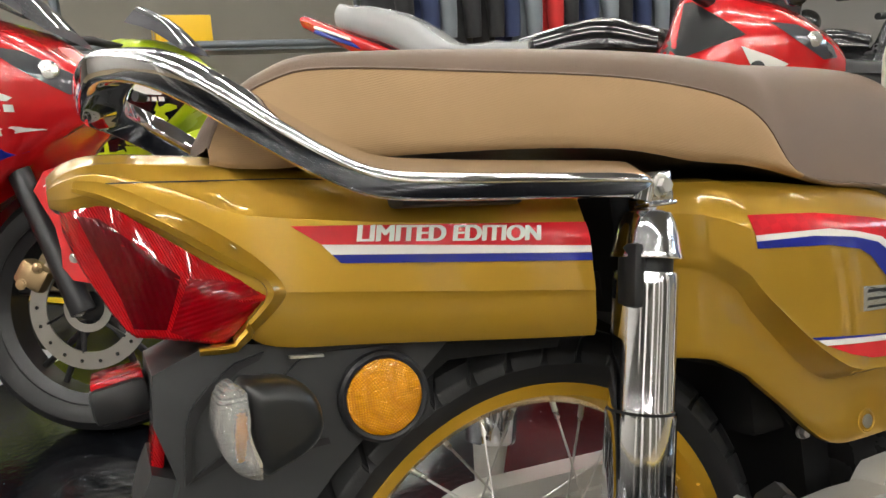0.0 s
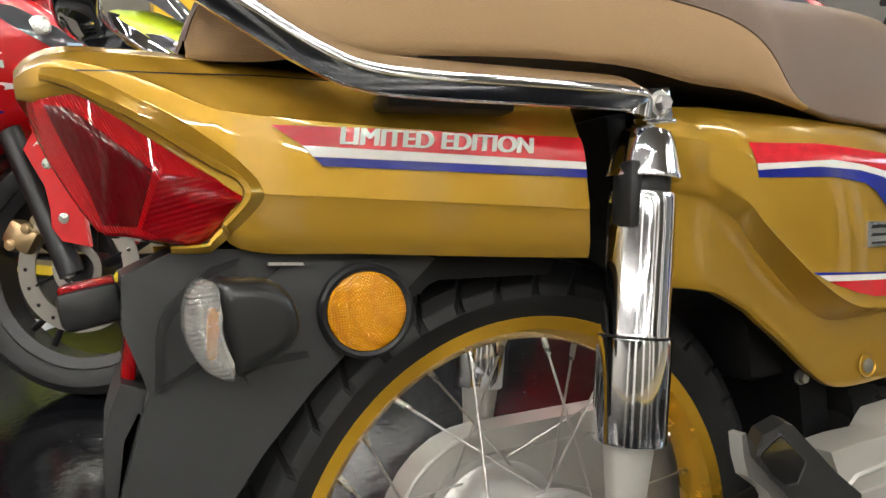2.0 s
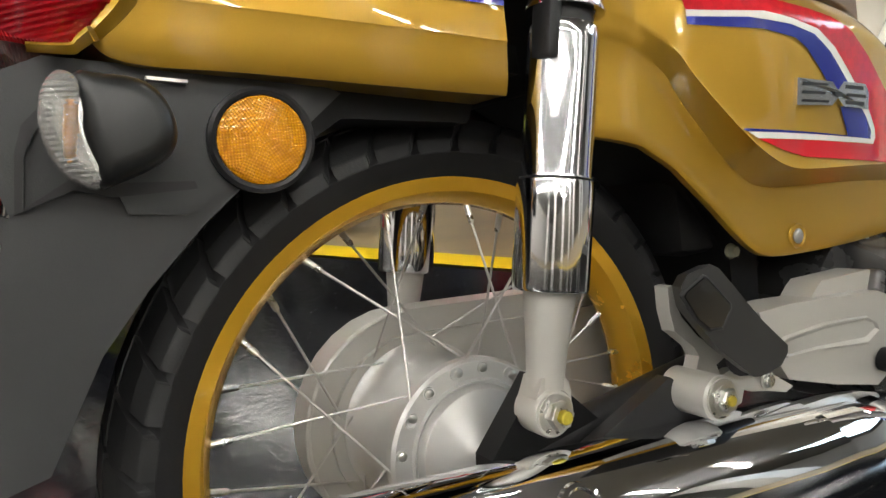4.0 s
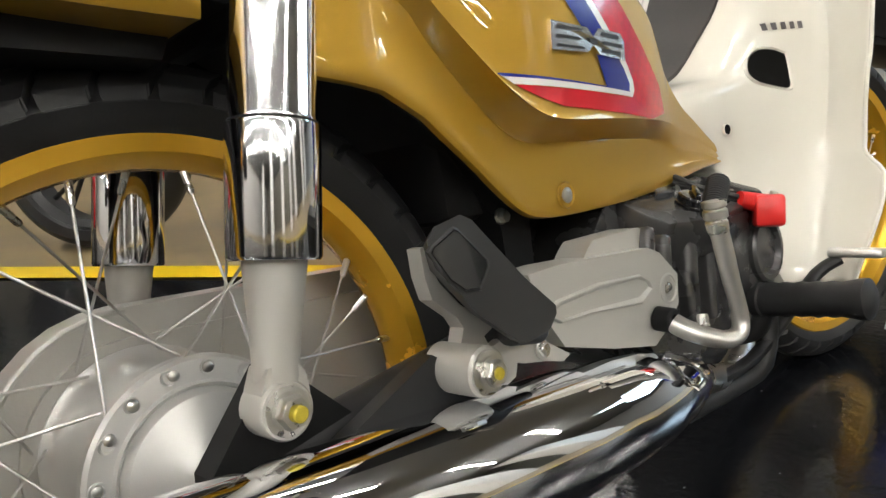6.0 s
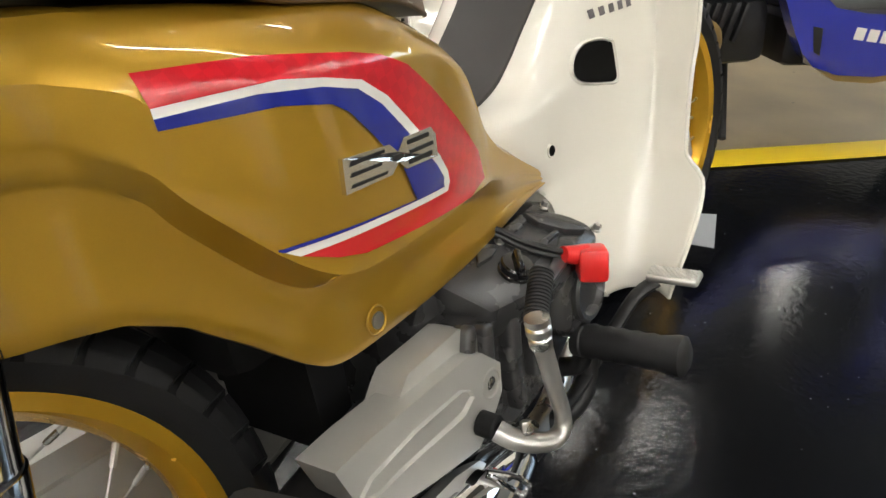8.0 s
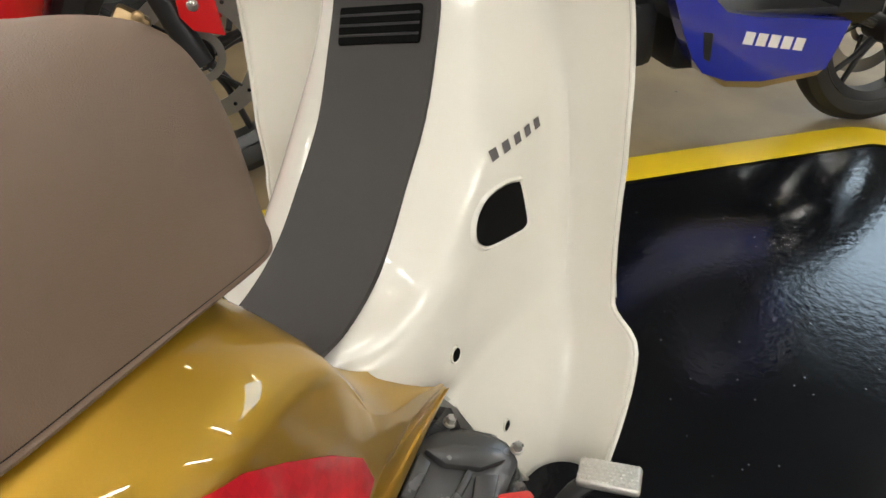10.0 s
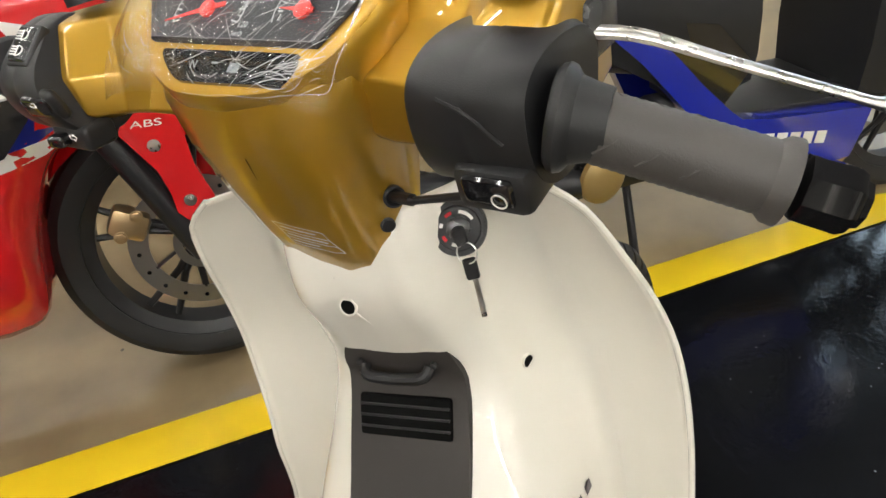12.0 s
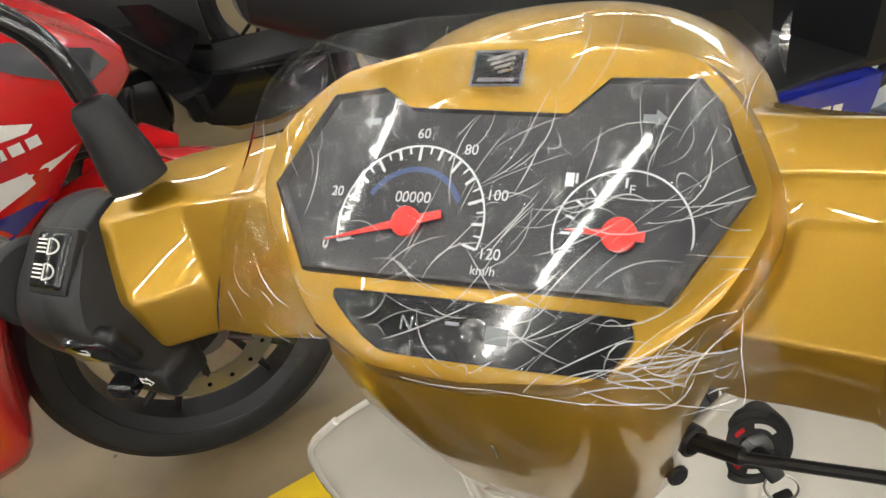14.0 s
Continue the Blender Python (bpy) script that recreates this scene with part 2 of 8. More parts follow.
def plate(outline, y0, y1, bevel=0.0, smooth=0, axis="y"):
    """A flat outline in x and z (or x, y for axis z; y, z for axis x), from depth y0 to y1."""
    pts = [V(a, b, 0) for a, b in outline]
    if smooth:
        pts = catmull(pts, smooth, closed=True)
    put = {"y": lambda p, d: V(p.x, d, p.y), "z": lambda p, d: V(p.x, p.y, d), "x": lambda p, d: V(d, p.x, p.y)}[axis]
    bm = bmesh.new()
    loft(bm, [[put(p, y0) for p in pts], [put(p, y1) for p in pts]])
    if bevel:
        ed = [e for e in bm.edges if len(e.link_faces) == 2 and e.calc_face_angle(0) > 0.9]
        bmesh.ops.bevel(bm, geom=ed, offset=bevel, segments=2, affect="EDGES", profile=0.5)
    return bm
# ---- the place ----
def slab(name, pts, z0, z1, mat, label, category):
    ob = link(name, plate(pts, z0, z1, axis="z"), mat, smooth=False)
    return tagged(ob, label, category, kind="structure")


slab("floor", [(-9, -9), (11, -9), (11, 9), (-9, 9)], -0.2, -0.004, CONCRETE, "worn beige concrete floor of the showroom", "floor")
for nm, s, c in (("wall_north", (20, 0.2, 4.2), (1, 8.9, 1.9)), ("wall_south", (20, 0.2, 4.2), (1, -8.9, 1.9)),
                 ("wall_east", (0.2, 17.6, 4.2), (10.9, 0, 1.9)), ("wall_west", (0.2, 17.6, 4.2), (-8.9, 0, 1.9))):
    tagged(link(nm, box(s, c), GREY_WALL if nm in ("wall_north", "wall_south") else WHITE_WALL, smooth=False), "plain grey painted wall" if nm in ("wall_north", "wall_south") else "plain white painted wall", "wall", kind="structure")
tagged(link("ceiling", box((20, 18, 0.2), (1, 0, 3.3)), CEILING, smooth=False), "grey concrete ceiling with tube lights", "ceiling", kind="structure")

# unseen pale pillars, added to put bright upright bands into the chrome
PILLAR = material("pillar_white", (0.78, 0.77, 0.74), 0.5, 0, bump=0.08, bump_scale=40, var=0.05, var_scale=1.5)
for x, y, w in ((-6.2, -4.6, 0.5), (-4.1, -6.6, 0.35), (-2.6, -3.8, 0.30), (-0.9, -5.6, 0.5), (0.7, -4.2, 0.28), (2.3, -6.0, 0.5), (3.9, -4.4, 0.35), (6.4, -5.6, 0.5)):
    tagged(link("pillar", box((w, w, 3.2), (x, y, 1.6), 0.02), PILLAR, smooth=False), "unseen square white pillar added for chrome reflections", "pillar", "pillars", kind="structure")

# bay: glossy black floor paint inside a yellow line
BAY = [(2.495, -0.595), (1.0635, 0.9755), (-1.62, 3.90), (-6.0, -0.6), (-1.9, -5.0)]
slab("floor_paint", BAY, -0.003, 0.0, FLOOR_BLACK, "glossy black epoxy floor paint with scuffs", "floor")


def floor_line(name, pts, width, label):
    bm = bmesh.new()
    pts = [V(*p, 0.0) for p in pts]
    left, right = [], []
    for i, p in enumerate(pts):
        d = (pts[min(i + 1, len(pts) - 1)] - pts[max(i - 1, 0)]).normalized()
        nrm = V(-d.y, d.x, 0)
        left.append(p + nrm * width / 2 + V(0, 0, 0.0045))
        right.append(p - nrm * width / 2 + V(0, 0, 0.0045))
    loft(bm, [left, right], closed=False)
    return tagged(link(name, bm, YELLOW, smooth=False), label, "floor line", kind="structure")


def arc(c, r, a0, a1, n=10):
    return [(c[0] + r * math.cos(radians(a0 + (a1 - a0) * i / n)), c[1] + r * math.sin(radians(a0 + (a1 - a0) * i / n))) for i in range(n + 1)]


floor_line("floor_line", [(-1.62, 3.90), (1.0635, 0.9755), (2.361, -0.439)] + arc((2.361, -0.616), 0.12, 42.5, -45) + [(-1.9, -5.05)], 0.111,
           "yellow painted bay line on the floor")

# ---- ceiling tube lights ----
TUBE = material("tube_glow", (1, 1, 1), 0.4, var=0, rough_var=0, emit=(1.0, 0.97, 0.90), emit_strength=97.0)
WHITE_METAL = material("white_metal", (0.75, 0.75, 0.73), 0.4, var=0.03)


def tube_light(m):
    t = thing("ceiling_light", "white ceiling batten with a bright fluorescent tube", "ceiling light", m, "ceiling tube lights")
    part("housing", box((1.25, 0.07, 0.05), (0, 0, 0.03), 0.006), WHITE_METAL, t)
    part("tube", tube([(-0.6, 0, -0.012), (0.6, 0, -0.012)], 0.014, 10), TUBE, t, "glowing white tube")
    return t


# rows of battens along the bay line; negative-offset rows added as unseen side fill
first = None
ROW, ACROSS = V(0.66, -0.75, 0), V(0.75, 0.66, 0)
for off in (-5.2, -3.8, -2.7, -1.6, 0.92, 1.78, 3.6, 5.4):
    for k in range(-5, 6):
        p = ACROSS * off + ROW * (-0.95 + 1.45 * k)
        if not (-7.5 < p.x < 9.5 and -7.5 < p.y < 7.5):
            continue
        if 2.2 < p.x < 7.0 and -2.4 < p.y < 0.7:      # no battens here, so the aisle floor mirrors none
            continue
        m = pose(p.x, p.y, 3.12, 0, 0, -48.65)
        if first is None:
            first = tube_light(m)
        else:
            copy_thing(first, m)
# cool light panel over the aisle
PANEL = material("panel_glow", (1, 1, 1), 0.4, var=0, rough_var=0, emit=(0.62, 0.82, 1.0), emit_strength=8.0)
panel = thing("ceiling_panel", "large cool white light panel on the ceiling", "ceiling light", pose(7.7, -2.6, 3.14, 0, 0, -10))
part("frame", box((2.9, 2.3, 0.06), (0, 0, 0.03), 0.006), WHITE_METAL, panel)
part("diffuser", box((2.8, 2.2, 0.02), (0, 0, -0.006), 0.004), PANEL, panel, "glowing cool white diffuser")

# ---- the motorcycle ----
bike = thing("motorcycle", "gold and white underbone motorcycle leaning on its side stand", "motorcycle", LEAN)
ZA = 0.28


def tail_prof(w, zt, zb):
    h = zt - zb
    return [(0, zt + 0.008), (0.55 * w, zt + 0.006), (0.82 * w, zt - 0.002), (0.885 * w, zt - 0.012 * h - 0.003), (0.91 * w, zt - 0.06 * h - 0.003), (0.985 * w, zt - 0.29 * h), (w, zt - 0.33 * h), (1.004 * w, zb + 0.33 * h), (0.995 * w, zb + 0.28 * h), (0.945 * w, zb + 0.02 * h), (0.80 * w, zb), (0, zb)]


TAIL = [(-0.352, tail_prof(0.036, 0.728, 0.712)), (-0.340, tail_prof(0.055, 0.736, 0.706)), (-0.319, tail_prof(0.070, 0.739, 0.702)),
        (-0.280, tail_prof(0.079, 0.735, 0.668)), (-0.245, tail_prof(0.085, 0.730, 0.615)), (-0.223, tail_prof(0.089, 0.727, 0.596)),
        (-0.15, tail_prof(0.100, 0.713, 0.585)), (-0.03, tail_prof(0.114, 0.694, 0.567)), (0.028, tail_prof(0.120, 0.682, 0.559))]
tail_cover = part("tail_cover", body(TAIL), GOLD, bike, "glossy gold tail cover")


def lens_prof(w, zt, zb, zc):
    return [(0, zt), (0.5 * w, zt), (0.90 * w, zt), (0.93 * w, zt - 0.001), (w, zc), (w * 0.99, zc - 0.002), (0.90 * w, zb + 0.002), (0.86 * w, zb), (0.4 * w, zb), (0, zb)]


tail_lamp = part("tail_lamp", body([(-0.346, lens_prof(0.040, 0.712, 0.694, 0.705)), (-0.337, lens_prof(0.058, 0.713, 0.666, 0.702)), (-0.316, lens_prof(0.076, 0.707, 0.622, 0.684)), (-0.300, lens_prof(0.083, 0.695, 0.615, 0.670)),
                        (-0.278, lens_prof(0.090, 0.676, 0.609, 0.650)), (-0.256, lens_prof(0.0925, 0.658, 0.604, 0.636)), (-0.238, lens_prof(0.0925, 0.645, 0.617, 0.632)), (-0.223, lens_prof(0.090, 0.634, 0.629, 0.631))], 3, 1),
     RED_LENS, bike, "ribbed dark red tail lamp lens", angle=14)


SEAT = [  # x, top, seam, bottom, half width
    (-0.248, 0.742, 0.738, 0.728, 0.075), (-0.235, 0.772, 0.762, 0.722, 0.095), (-0.205, 0.793, 0.778, 0.718, 0.108), (-0.165, 0.803, 0.783, 0.719, 0.115),
    (-0.05, 0.804, 0.775, 0.716, 0.122), (0.07, 0.801, 0.766, 0.707, 0.124), (0.148, 0.797, 0.754, 0.690, 0.124), (0.205, 0.791, 0.739, 0.682, 0.122),
    (0.243, 0.789, 0.716, 0.674, 0.119), (0.278, 0.787, 0.672, 0.665, 0.115), (0.33, 0.785, 0.656, 0.651, 0.109), (0.39, 0.782, 0.648, 0.643, 0.103),
    (0.45, 0.777, 0.639, 0.635, 0.095), (0.50, 0.769, 0.628, 0.624, 0.083), (0.54, 0.756, 0.616, 0.612, 0.066), (0.562, 0.740, 0.611, 0.607, 0.050), (0.577, 0.716, 0.613, 0.609, 0.036), (0.585, 0.672, 0.620, 0.617, 0.020)]


def shell(rows, mirror_too=True):
    """Both sides of an open strip: rows of points on the right side, mirrored."""
    bm = bmesh.new()
    loft(bm, rows, closed=False)
    if mirror_too:
        loft(bm, [[V(p.x, -p.y, p.z) for p in r] for r in rows], closed=False)
    bmesh.ops.remove_doubles(bm, verts=bm.verts, dist=1e-5)
    return bm


def seat_rows(pick, around):
    cols = list(zip(*[[V(x, -y, z) for y, z in pick(zt, zs, zb, w)] for x, zt, zs, zb, w in SEAT]))
    cols = [catmull(list(c), 4) for c in cols]
    return [catmull([c[i] for c in cols], around) for i in range(len(cols[0]))]


top = seat_rows(lambda zt, zs, zb, w: [(0, zt), (0.4 * w, zt - 0.001), (0.74 * w, zt - 0.13 * (zt - zs) - 0.002), (0.91 * w, zt - 0.45 * (zt - zs)), (0.975 * w, zs)], 3)
side = seat_rows(lambda zt, zs, zb, w: [(0.977 * w, zs - 0.0005), (1.0 * w, zs - 0.35 * (zs - zb)), (0.985 * w, zb + 0.15 * (zs - zb)), (0.93 * w, zb)], 3)
pan = seat_rows(lambda zt, zs, zb, w: [(0.93 * w, zb), (0.90 * w, zb + 0.002), (0.45 * w, zb + 0.003), (0, zb + 0.003)], 1)
seat = part("seat", shell(top), SEAT_TOP, bike, "brown vinyl seat top")
tan = [r for r in side if r[0].x < 0.290]
part("seat_side", shell(tan), SEAT_SIDE, seat, "tan vinyl seat side with piping")
part("seat_base", shell([r for r in side if r[0].x > 0.282]), SEAT_TOP, seat)
part("piping", shell([[p + V(0, 0, 0.0012), p + V(0, -0.0014, 0), p + V(0, 0, -0.0012)] for p in [r[0] for r in tan]]), SEAT_TOP, seat)
part("seat_pan", shell(pan), BLACK, seat, "black seat underside")

# side cover
def cover_prof(zt, wt, wm, zc, ws, zb, dip=0.0):
    k, j = min(1, (zt - zc) / 0.075), min(1, (zc - zb) / 0.045)
    return [(0, zt + 0.004 - dip), (0.5 * wt, zt + 0.003 - 0.9 * dip), (wt, zt - 0.003 * k), (wt + 0.30 * (wm - wt), zt - 0.010 * k), (wt + 0.75 * (wm - wt), zt - 0.028 * k), (wm - 0.001, zt - 0.046 * k), (wm, zt - 0.056 * k), (wm + 0.001, 0.5 * (zt + zc)), (wm, zc + 0.010 * k), (wm - 0.001, zc + 0.004 * k), (ws + 0.002, zc - 0.010 * j), (ws, zc - 0.016 * j), (ws, 0.6 * zc + 0.4 * zb - 0.010 * j), (ws + 0.0015, zb + 0.016 * j), (ws + 0.0015, zb + 0.008 * j), (ws, zb + 0.001), (ws - 0.006, zb)]


COVER = [(0.098, cover_prof(0.682, 0.085, 0.112, 0.616, 0.108, 0.524)), (0.130, cover_prof(0.680, 0.088, 0.115, 0.612, 0.111, 0.517)), (0.152, cover_prof(0.678, 0.090, 0.116, 0.606, 0.112, 0.511)),
         (0.164, cover_prof(0.677, 0.091, 0.116, 0.600, 0.111, 0.506)), (0.190, cover_prof(0.675, 0.093, 0.1255, 0.580, 0.110, 0.489)), (0.205, cover_prof(0.672, 0.094, 0.1275, 0.560, 0.110, 0.477)),
         (0.24, cover_prof(0.668, 0.094, 0.135, 0.518, 0.110, 0.443)), (0.272, cover_prof(0.664, 0.094, 0.141, 0.488, 0.110, 0.412)), (0.30, cover_prof(0.660, 0.093, 0.144, 0.474, 0.109, 0.396)), (0.34, cover_prof(0.655, 0.091, 0.145, 0.470, 0.108, 0.391)),
         (0.40, cover_prof(0.648, 0.084, 0.142, 0.467, 0.107, 0.389)), (0.45, cover_prof(0.640, 0.066, 0.134, 0.464, 0.106, 0.389)), (0.495, cover_prof(0.618, 0.046, 0.125, 0.460, 0.105, 0.391)),
         (0.514, cover_prof(0.590, 0.052, 0.121, 0.457, 0.1045, 0.392, 0.012)), (0.53, cover_prof(0.556, 0.064, 0.118, 0.454, 0.104, 0.394, 0.045)), (0.562, cover_prof(0.508, 0.070, 0.112, 0.444, 0.103, 0.397, 0.060)), (0.61, cover_prof(0.468, 0.078, 0.106, 0.434, 0.101, 0.402, 0.050)), (0.672, cover_prof(0.412, 0.094, 0.100, 0.409, 0.098, 0.405))]
side_cover = part("side_cover", body(COVER, 4, 2, even=(7, 2), open_below=True), GOLD, bike, "glossy gold side cover")
# black sheets added inside so the gold cover's hollow stays dark
for sy in (1, -1):
    lining = body([(x, [(y - 0.010, z) for y, z in prof[4:-1]]) for x, prof in COVER], 4, 2, mirror=False, even=(7, 2))
    for v in lining.verts:
        v.co.y *= sy
    part("cover_lining", lining, INNER, side_cover, "black lining added to darken the side cover's inside")

GOLD_RIM = material("gold_rim", (0.84, 0.47, 0.035), 0.26, 0.60, 0.3, var=0.05, var_scale=20)


def tyre_r(y, w):
    s = abs(y) / (w / 2)
    return 0.280 - 0.026 * s ** 2.6


def wheel(name, x, z, width, label):
    """Wheel about a cross axle: tyre, tread blocks and rim."""
    prof = [(0.232, -width * 0.40), (0.238, -width / 2 + 0.004), (0.246, -width / 2)]
    prof += [(tyre_r(0.42 * width * k / 8, width) - 0.0080, 0.42 * width * k / 8) for k in range(-7, 8)]
    prof += [(0.246, width / 2), (0.238, width / 2 - 0.004), (0.232, width * 0.40), (0.222, width * 0.3), (0.222, -width * 0.3)]
    w = part(name, lathe(prof, (x, 0, z), (0, 1, 0), 120, closed=True), RUBBER, bike, label)
    bm = bmesh.new()
    n = 42
    for i in range(n):
        for side in (-1, 1):
            base = 2 * math.pi * (i + (0.5 if side > 0 else 0)) / n
            for y0, y1, a0, a1 in ((0.0012, 0.0160, 0.0, 0.88), (0.0185, 0.0300, 0.0, 0.86), (0.0300, 0.0372, 0.0, 0.84), (0.0372, 0.0388, 0.03, 0.80)):
                ring0, ring1 = [], []
                for (yy, aa) in ((y0, a0), (y0, (a0 + a1) / 2), (y0, a1), (y1, a1), (y1, (a0 + a1) / 2), (y1, a0)):
                    y = side * yy * width / 0.078
                    a = base + (aa + 26 * yy) * 2 * math.pi / n
                    for rg, dr in ((ring0, -0.0095), (ring1, 0.0)):
                        r = tyre_r(y, width) + dr
                        rg.append(V(x + r * math.cos(a), y, z + r * math.sin(a)))
                loft(bm, [ring0, ring1])
    part("tread", bm, RUBBER, w, "block tread")
    part("rim", lathe([(0.214, -0.024), (0.228, -0.027), (0.2310, -0.0245), (0.2300, -0.021), (0.222, -0.019), (0.214, -0.018), (0.209, -0.010), (0.207, 0), (0.209, 0.010), (0.214, 0.018), (0.222, 0.019), (0.2300, 0.021), (0.2310, 0.0245), (0.228, 0.027), (0.214, 0.024), (0.205, 0.011), (0.203, 0), (0.205, -0.011)],
                      (x, 0, z), (0, 1, 0), 120, closed=True), GOLD_RIM, w, "gold anodised rim")
    return w


rear = wheel("rear_wheel", 0, ZA, 0.078, "black tyre with block tread")
front = wheel("front_wheel", 1.21, ZA, 0.066, "black front tyre")

from mathutils.bvhtree import BVHTree


def tree_of(*obs):
    vs, fs = [], []
    for o in obs:
        k = len(vs)
        vs += [v.co.copy() for v in o.data.vertices]
        fs += [[k + i for i in p.vertices] for p in o.data.polygons]
    return BVHTree.FromPolygons(vs, fs)


def fill(outline, cell=0.007):
    """A flat outline (x, z) cut into small cells, as a bmesh in the plane y = 0."""
    bm = bmesh.new()
    f = bm.faces.new([bm.verts.new((x, 0, z)) for x, z in outline])
    bmesh.ops.triangulate(bm, faces=[f])
    lo, hi = [min(p[k] for p in outline) for k in (0, 1)], [max(p[k] for p in outline) for k in (0, 1)]
    for k, nrm in ((0, V(1, 0, 0)), (1, V(0, 0, 1))):
        n = int((hi[k] - lo[k]) / cell)
        for i in range(1, n + 1):
            c = lo[k] + (hi[k] - lo[k]) * i / (n + 1)
            co = V(c, 0, 0) if k == 0 else V(0, 0, c)
            bmesh.ops.bisect_plane(bm, geom=bm.verts[:] + bm.edges[:] + bm.faces[:], plane_co=co, plane_no=nrm)
    return bm


def drape(bm, tree, off, side=-1):
    """Lay a flat sheet (in the plane y = 0) on to the body from the right side."""
    bad = []
    for v in bm.verts:
        hit, nrm, _, _ = tree.ray_cast(V(v.co.x, side * 0.6, v.co.z), V(0, -side, 0))
        if hit is None:
            bad.append(v)
        else:
            v.co = hit + V(0, side * off, 0)
    bmesh.ops.delete(bm, geom=bad, context="VERTS")
    return bm


def text_mesh(body_text, size=1.0, shear=0.0, bold=0.0):
    cu = bpy.data.curves.new("text", "FONT")
    cu.body, cu.size, cu.shear, cu.offset = body_text, size, shear, bold
    cu.align_x, cu.align_y = "CENTER", "CENTER"
    ob = bpy.data.objects.new("text", cu)
    scene.collection.objects.link(ob)
    me = bpy.data.meshes.new_from_object(ob.evaluated_get(bpy.context.evaluated_depsgraph_get()))
    bm = bmesh.new()
    bm.from_mesh(me)
    bpy.data.objects.remove(ob)
    bpy.data.curves.remove(cu)
    bpy.data.meshes.remove(me)
    return bm


def fit_text(text, a, b, c, shear=0.0, bold=0.0):
    """Text laid into the parallelogram with lower left a, lower right b, upper left c (points)."""
    bm = text_mesh(text, 1.0, shear, bold)
    xs, ys = [v.co.x for v in bm.verts], [v.co.y for v in bm.verts]
    x0, x1, y0, y1 = min(xs), max(xs), min(ys), max(ys)
    a, b, c = Vector(a), Vector(b), Vector(c)
    for v in bm.verts:
        v.co = a + (b - a) * ((v.co.x - x0) / (x1 - x0)) + (c - a) * ((v.co.y - y0) / (y1 - y0))
    return bm


# ---- decals on tail and side cover ----
tree_tail, tree_cover = tree_of(tail_cover), tree_of(side_cover)


def stripe(pts, mat, tree, off, parent, label, name="decal"):
    return part(name, drape(fill(pts), tree, off), mat, parent, label)


# three stripes on the tail: red with white letters, white, blue
stripe([(-0.203, 0.678), (0.0275, 0.6515), (0.0275, 0.6325), (-0.184, 0.6625)], DECAL_RED, tree_tail, 0.0018, tail_cover, "red decal stripe")
stripe([(-0.1838, 0.6623), (0.0275, 0.6323), (0.0275, 0.6268), (-0.1775, 0.6543)], DECAL_WHITE, tree_tail, 0.0018, tail_cover, "white decal stripe")
stripe([(-0.1773, 0.6541), (0.0275, 0.6266), (0.0275, 0.6203), (-0.172, 0.6473)], DECAL_BLUE, tree_tail, 0.0018, tail_cover, "blue decal stripe")
t = bmesh.new()
for dx in (-0.0008, -0.0004, 0.0, 0.0004, 0.0008):
    one = fit_text("LIMITED EDITION", (-0.1585 + dx, 0, 0.6610), (-0.0175 + dx, 0, 0.6425), (-0.1558 + dx, 0, 0.6727))
    drape(one, tree_tail, 0.0026 + 0.6 * (dx + 0.0008))
    me_t = bpy.data.meshes.new("t")
    one.to_mesh(me_t)
    one.free()
    t.from_mesh(me_t)
    bpy.data.meshes.remove(me_t)
part("lettering", t, DECAL_WHITE, tail_cover, "white slanted lettering LIMITED EDITION")

# side cover graphics: a red, white and blue band round a gold field
def offset_band(outer, inner, mat, off, label):
    return stripe(outer + list(reversed(inner)), mat, tree_cover, off, side_cover, label)


P = lambda *a: list(a)
upper = [P((0.198, 0.636), (0.27, 0.629), (0.345, 0.615), (0.372, 0.608), (0.402, 0.594), (0.430, 0.571), (0.468, 0.535), (0.500, 0.498), (0.508, 0.470), (0.470, 0.466)),
         P((0.200, 0.6170), (0.278, 0.6130), (0.312, 0.6060), (0.346, 0.5965), (0.369, 0.580), (0.394, 0.552), (0.424, 0.519), (0.4335, 0.503), (0.434, 0.4945), (0.428, 0.4880)),
         P((0.2002, 0.6115), (0.262, 0.6085), (0.309, 0.6010), (0.340, 0.5920), (0.361, 0.5765), (0.386, 0.5480), (0.417, 0.514), (0.4255, 0.5005), (0.4260, 0.4965), (0.423, 0.4945)),
         P((0.2005, 0.6050), (0.275, 0.5980), (0.313, 0.589), (0.327, 0.580), (0.346, 0.558), (0.358, 0.543), (0.371, 0.527), (0.3815, 0.511), (0.3830, 0.505), (0.381, 0.4985))]
offset_band(upper[0], upper[1], CHECK_RED, 0.0011, "red decal band")
offset_band(upper[1], upper[2], DECAL_WHITE, 0.0012, "white decal line")
offset_band(upper[2], upper[3], DECAL_BLUE, 0.0011, "blue decal band")
stripe([(0.245, 0.5165), (0.381, 0.4990), (0.423, 0.4948), (0.4235, 0.4930), (0.252, 0.5130)], DECAL_BLUE, tree_cover, 0.0014, side_cover, "thin blue decal line")
stripe([(0.252, 0.5128), (0.4235, 0.4928), (0.434, 0.4945), (0.428, 0.4880), (0.262, 0.5062)], DECAL_WHITE, tree_cover, 0.0015, side_cover, "white decal line")
stripe([(0.263, 0.5058), (0.428, 0.4876), (0.436, 0.4925), (0.508, 0.470), (0.470, 0.466), (0.315, 0.4850), (0.290, 0.4930)], DECAL_RED, tree_cover, 0.0010, side_cover, "red decal band")

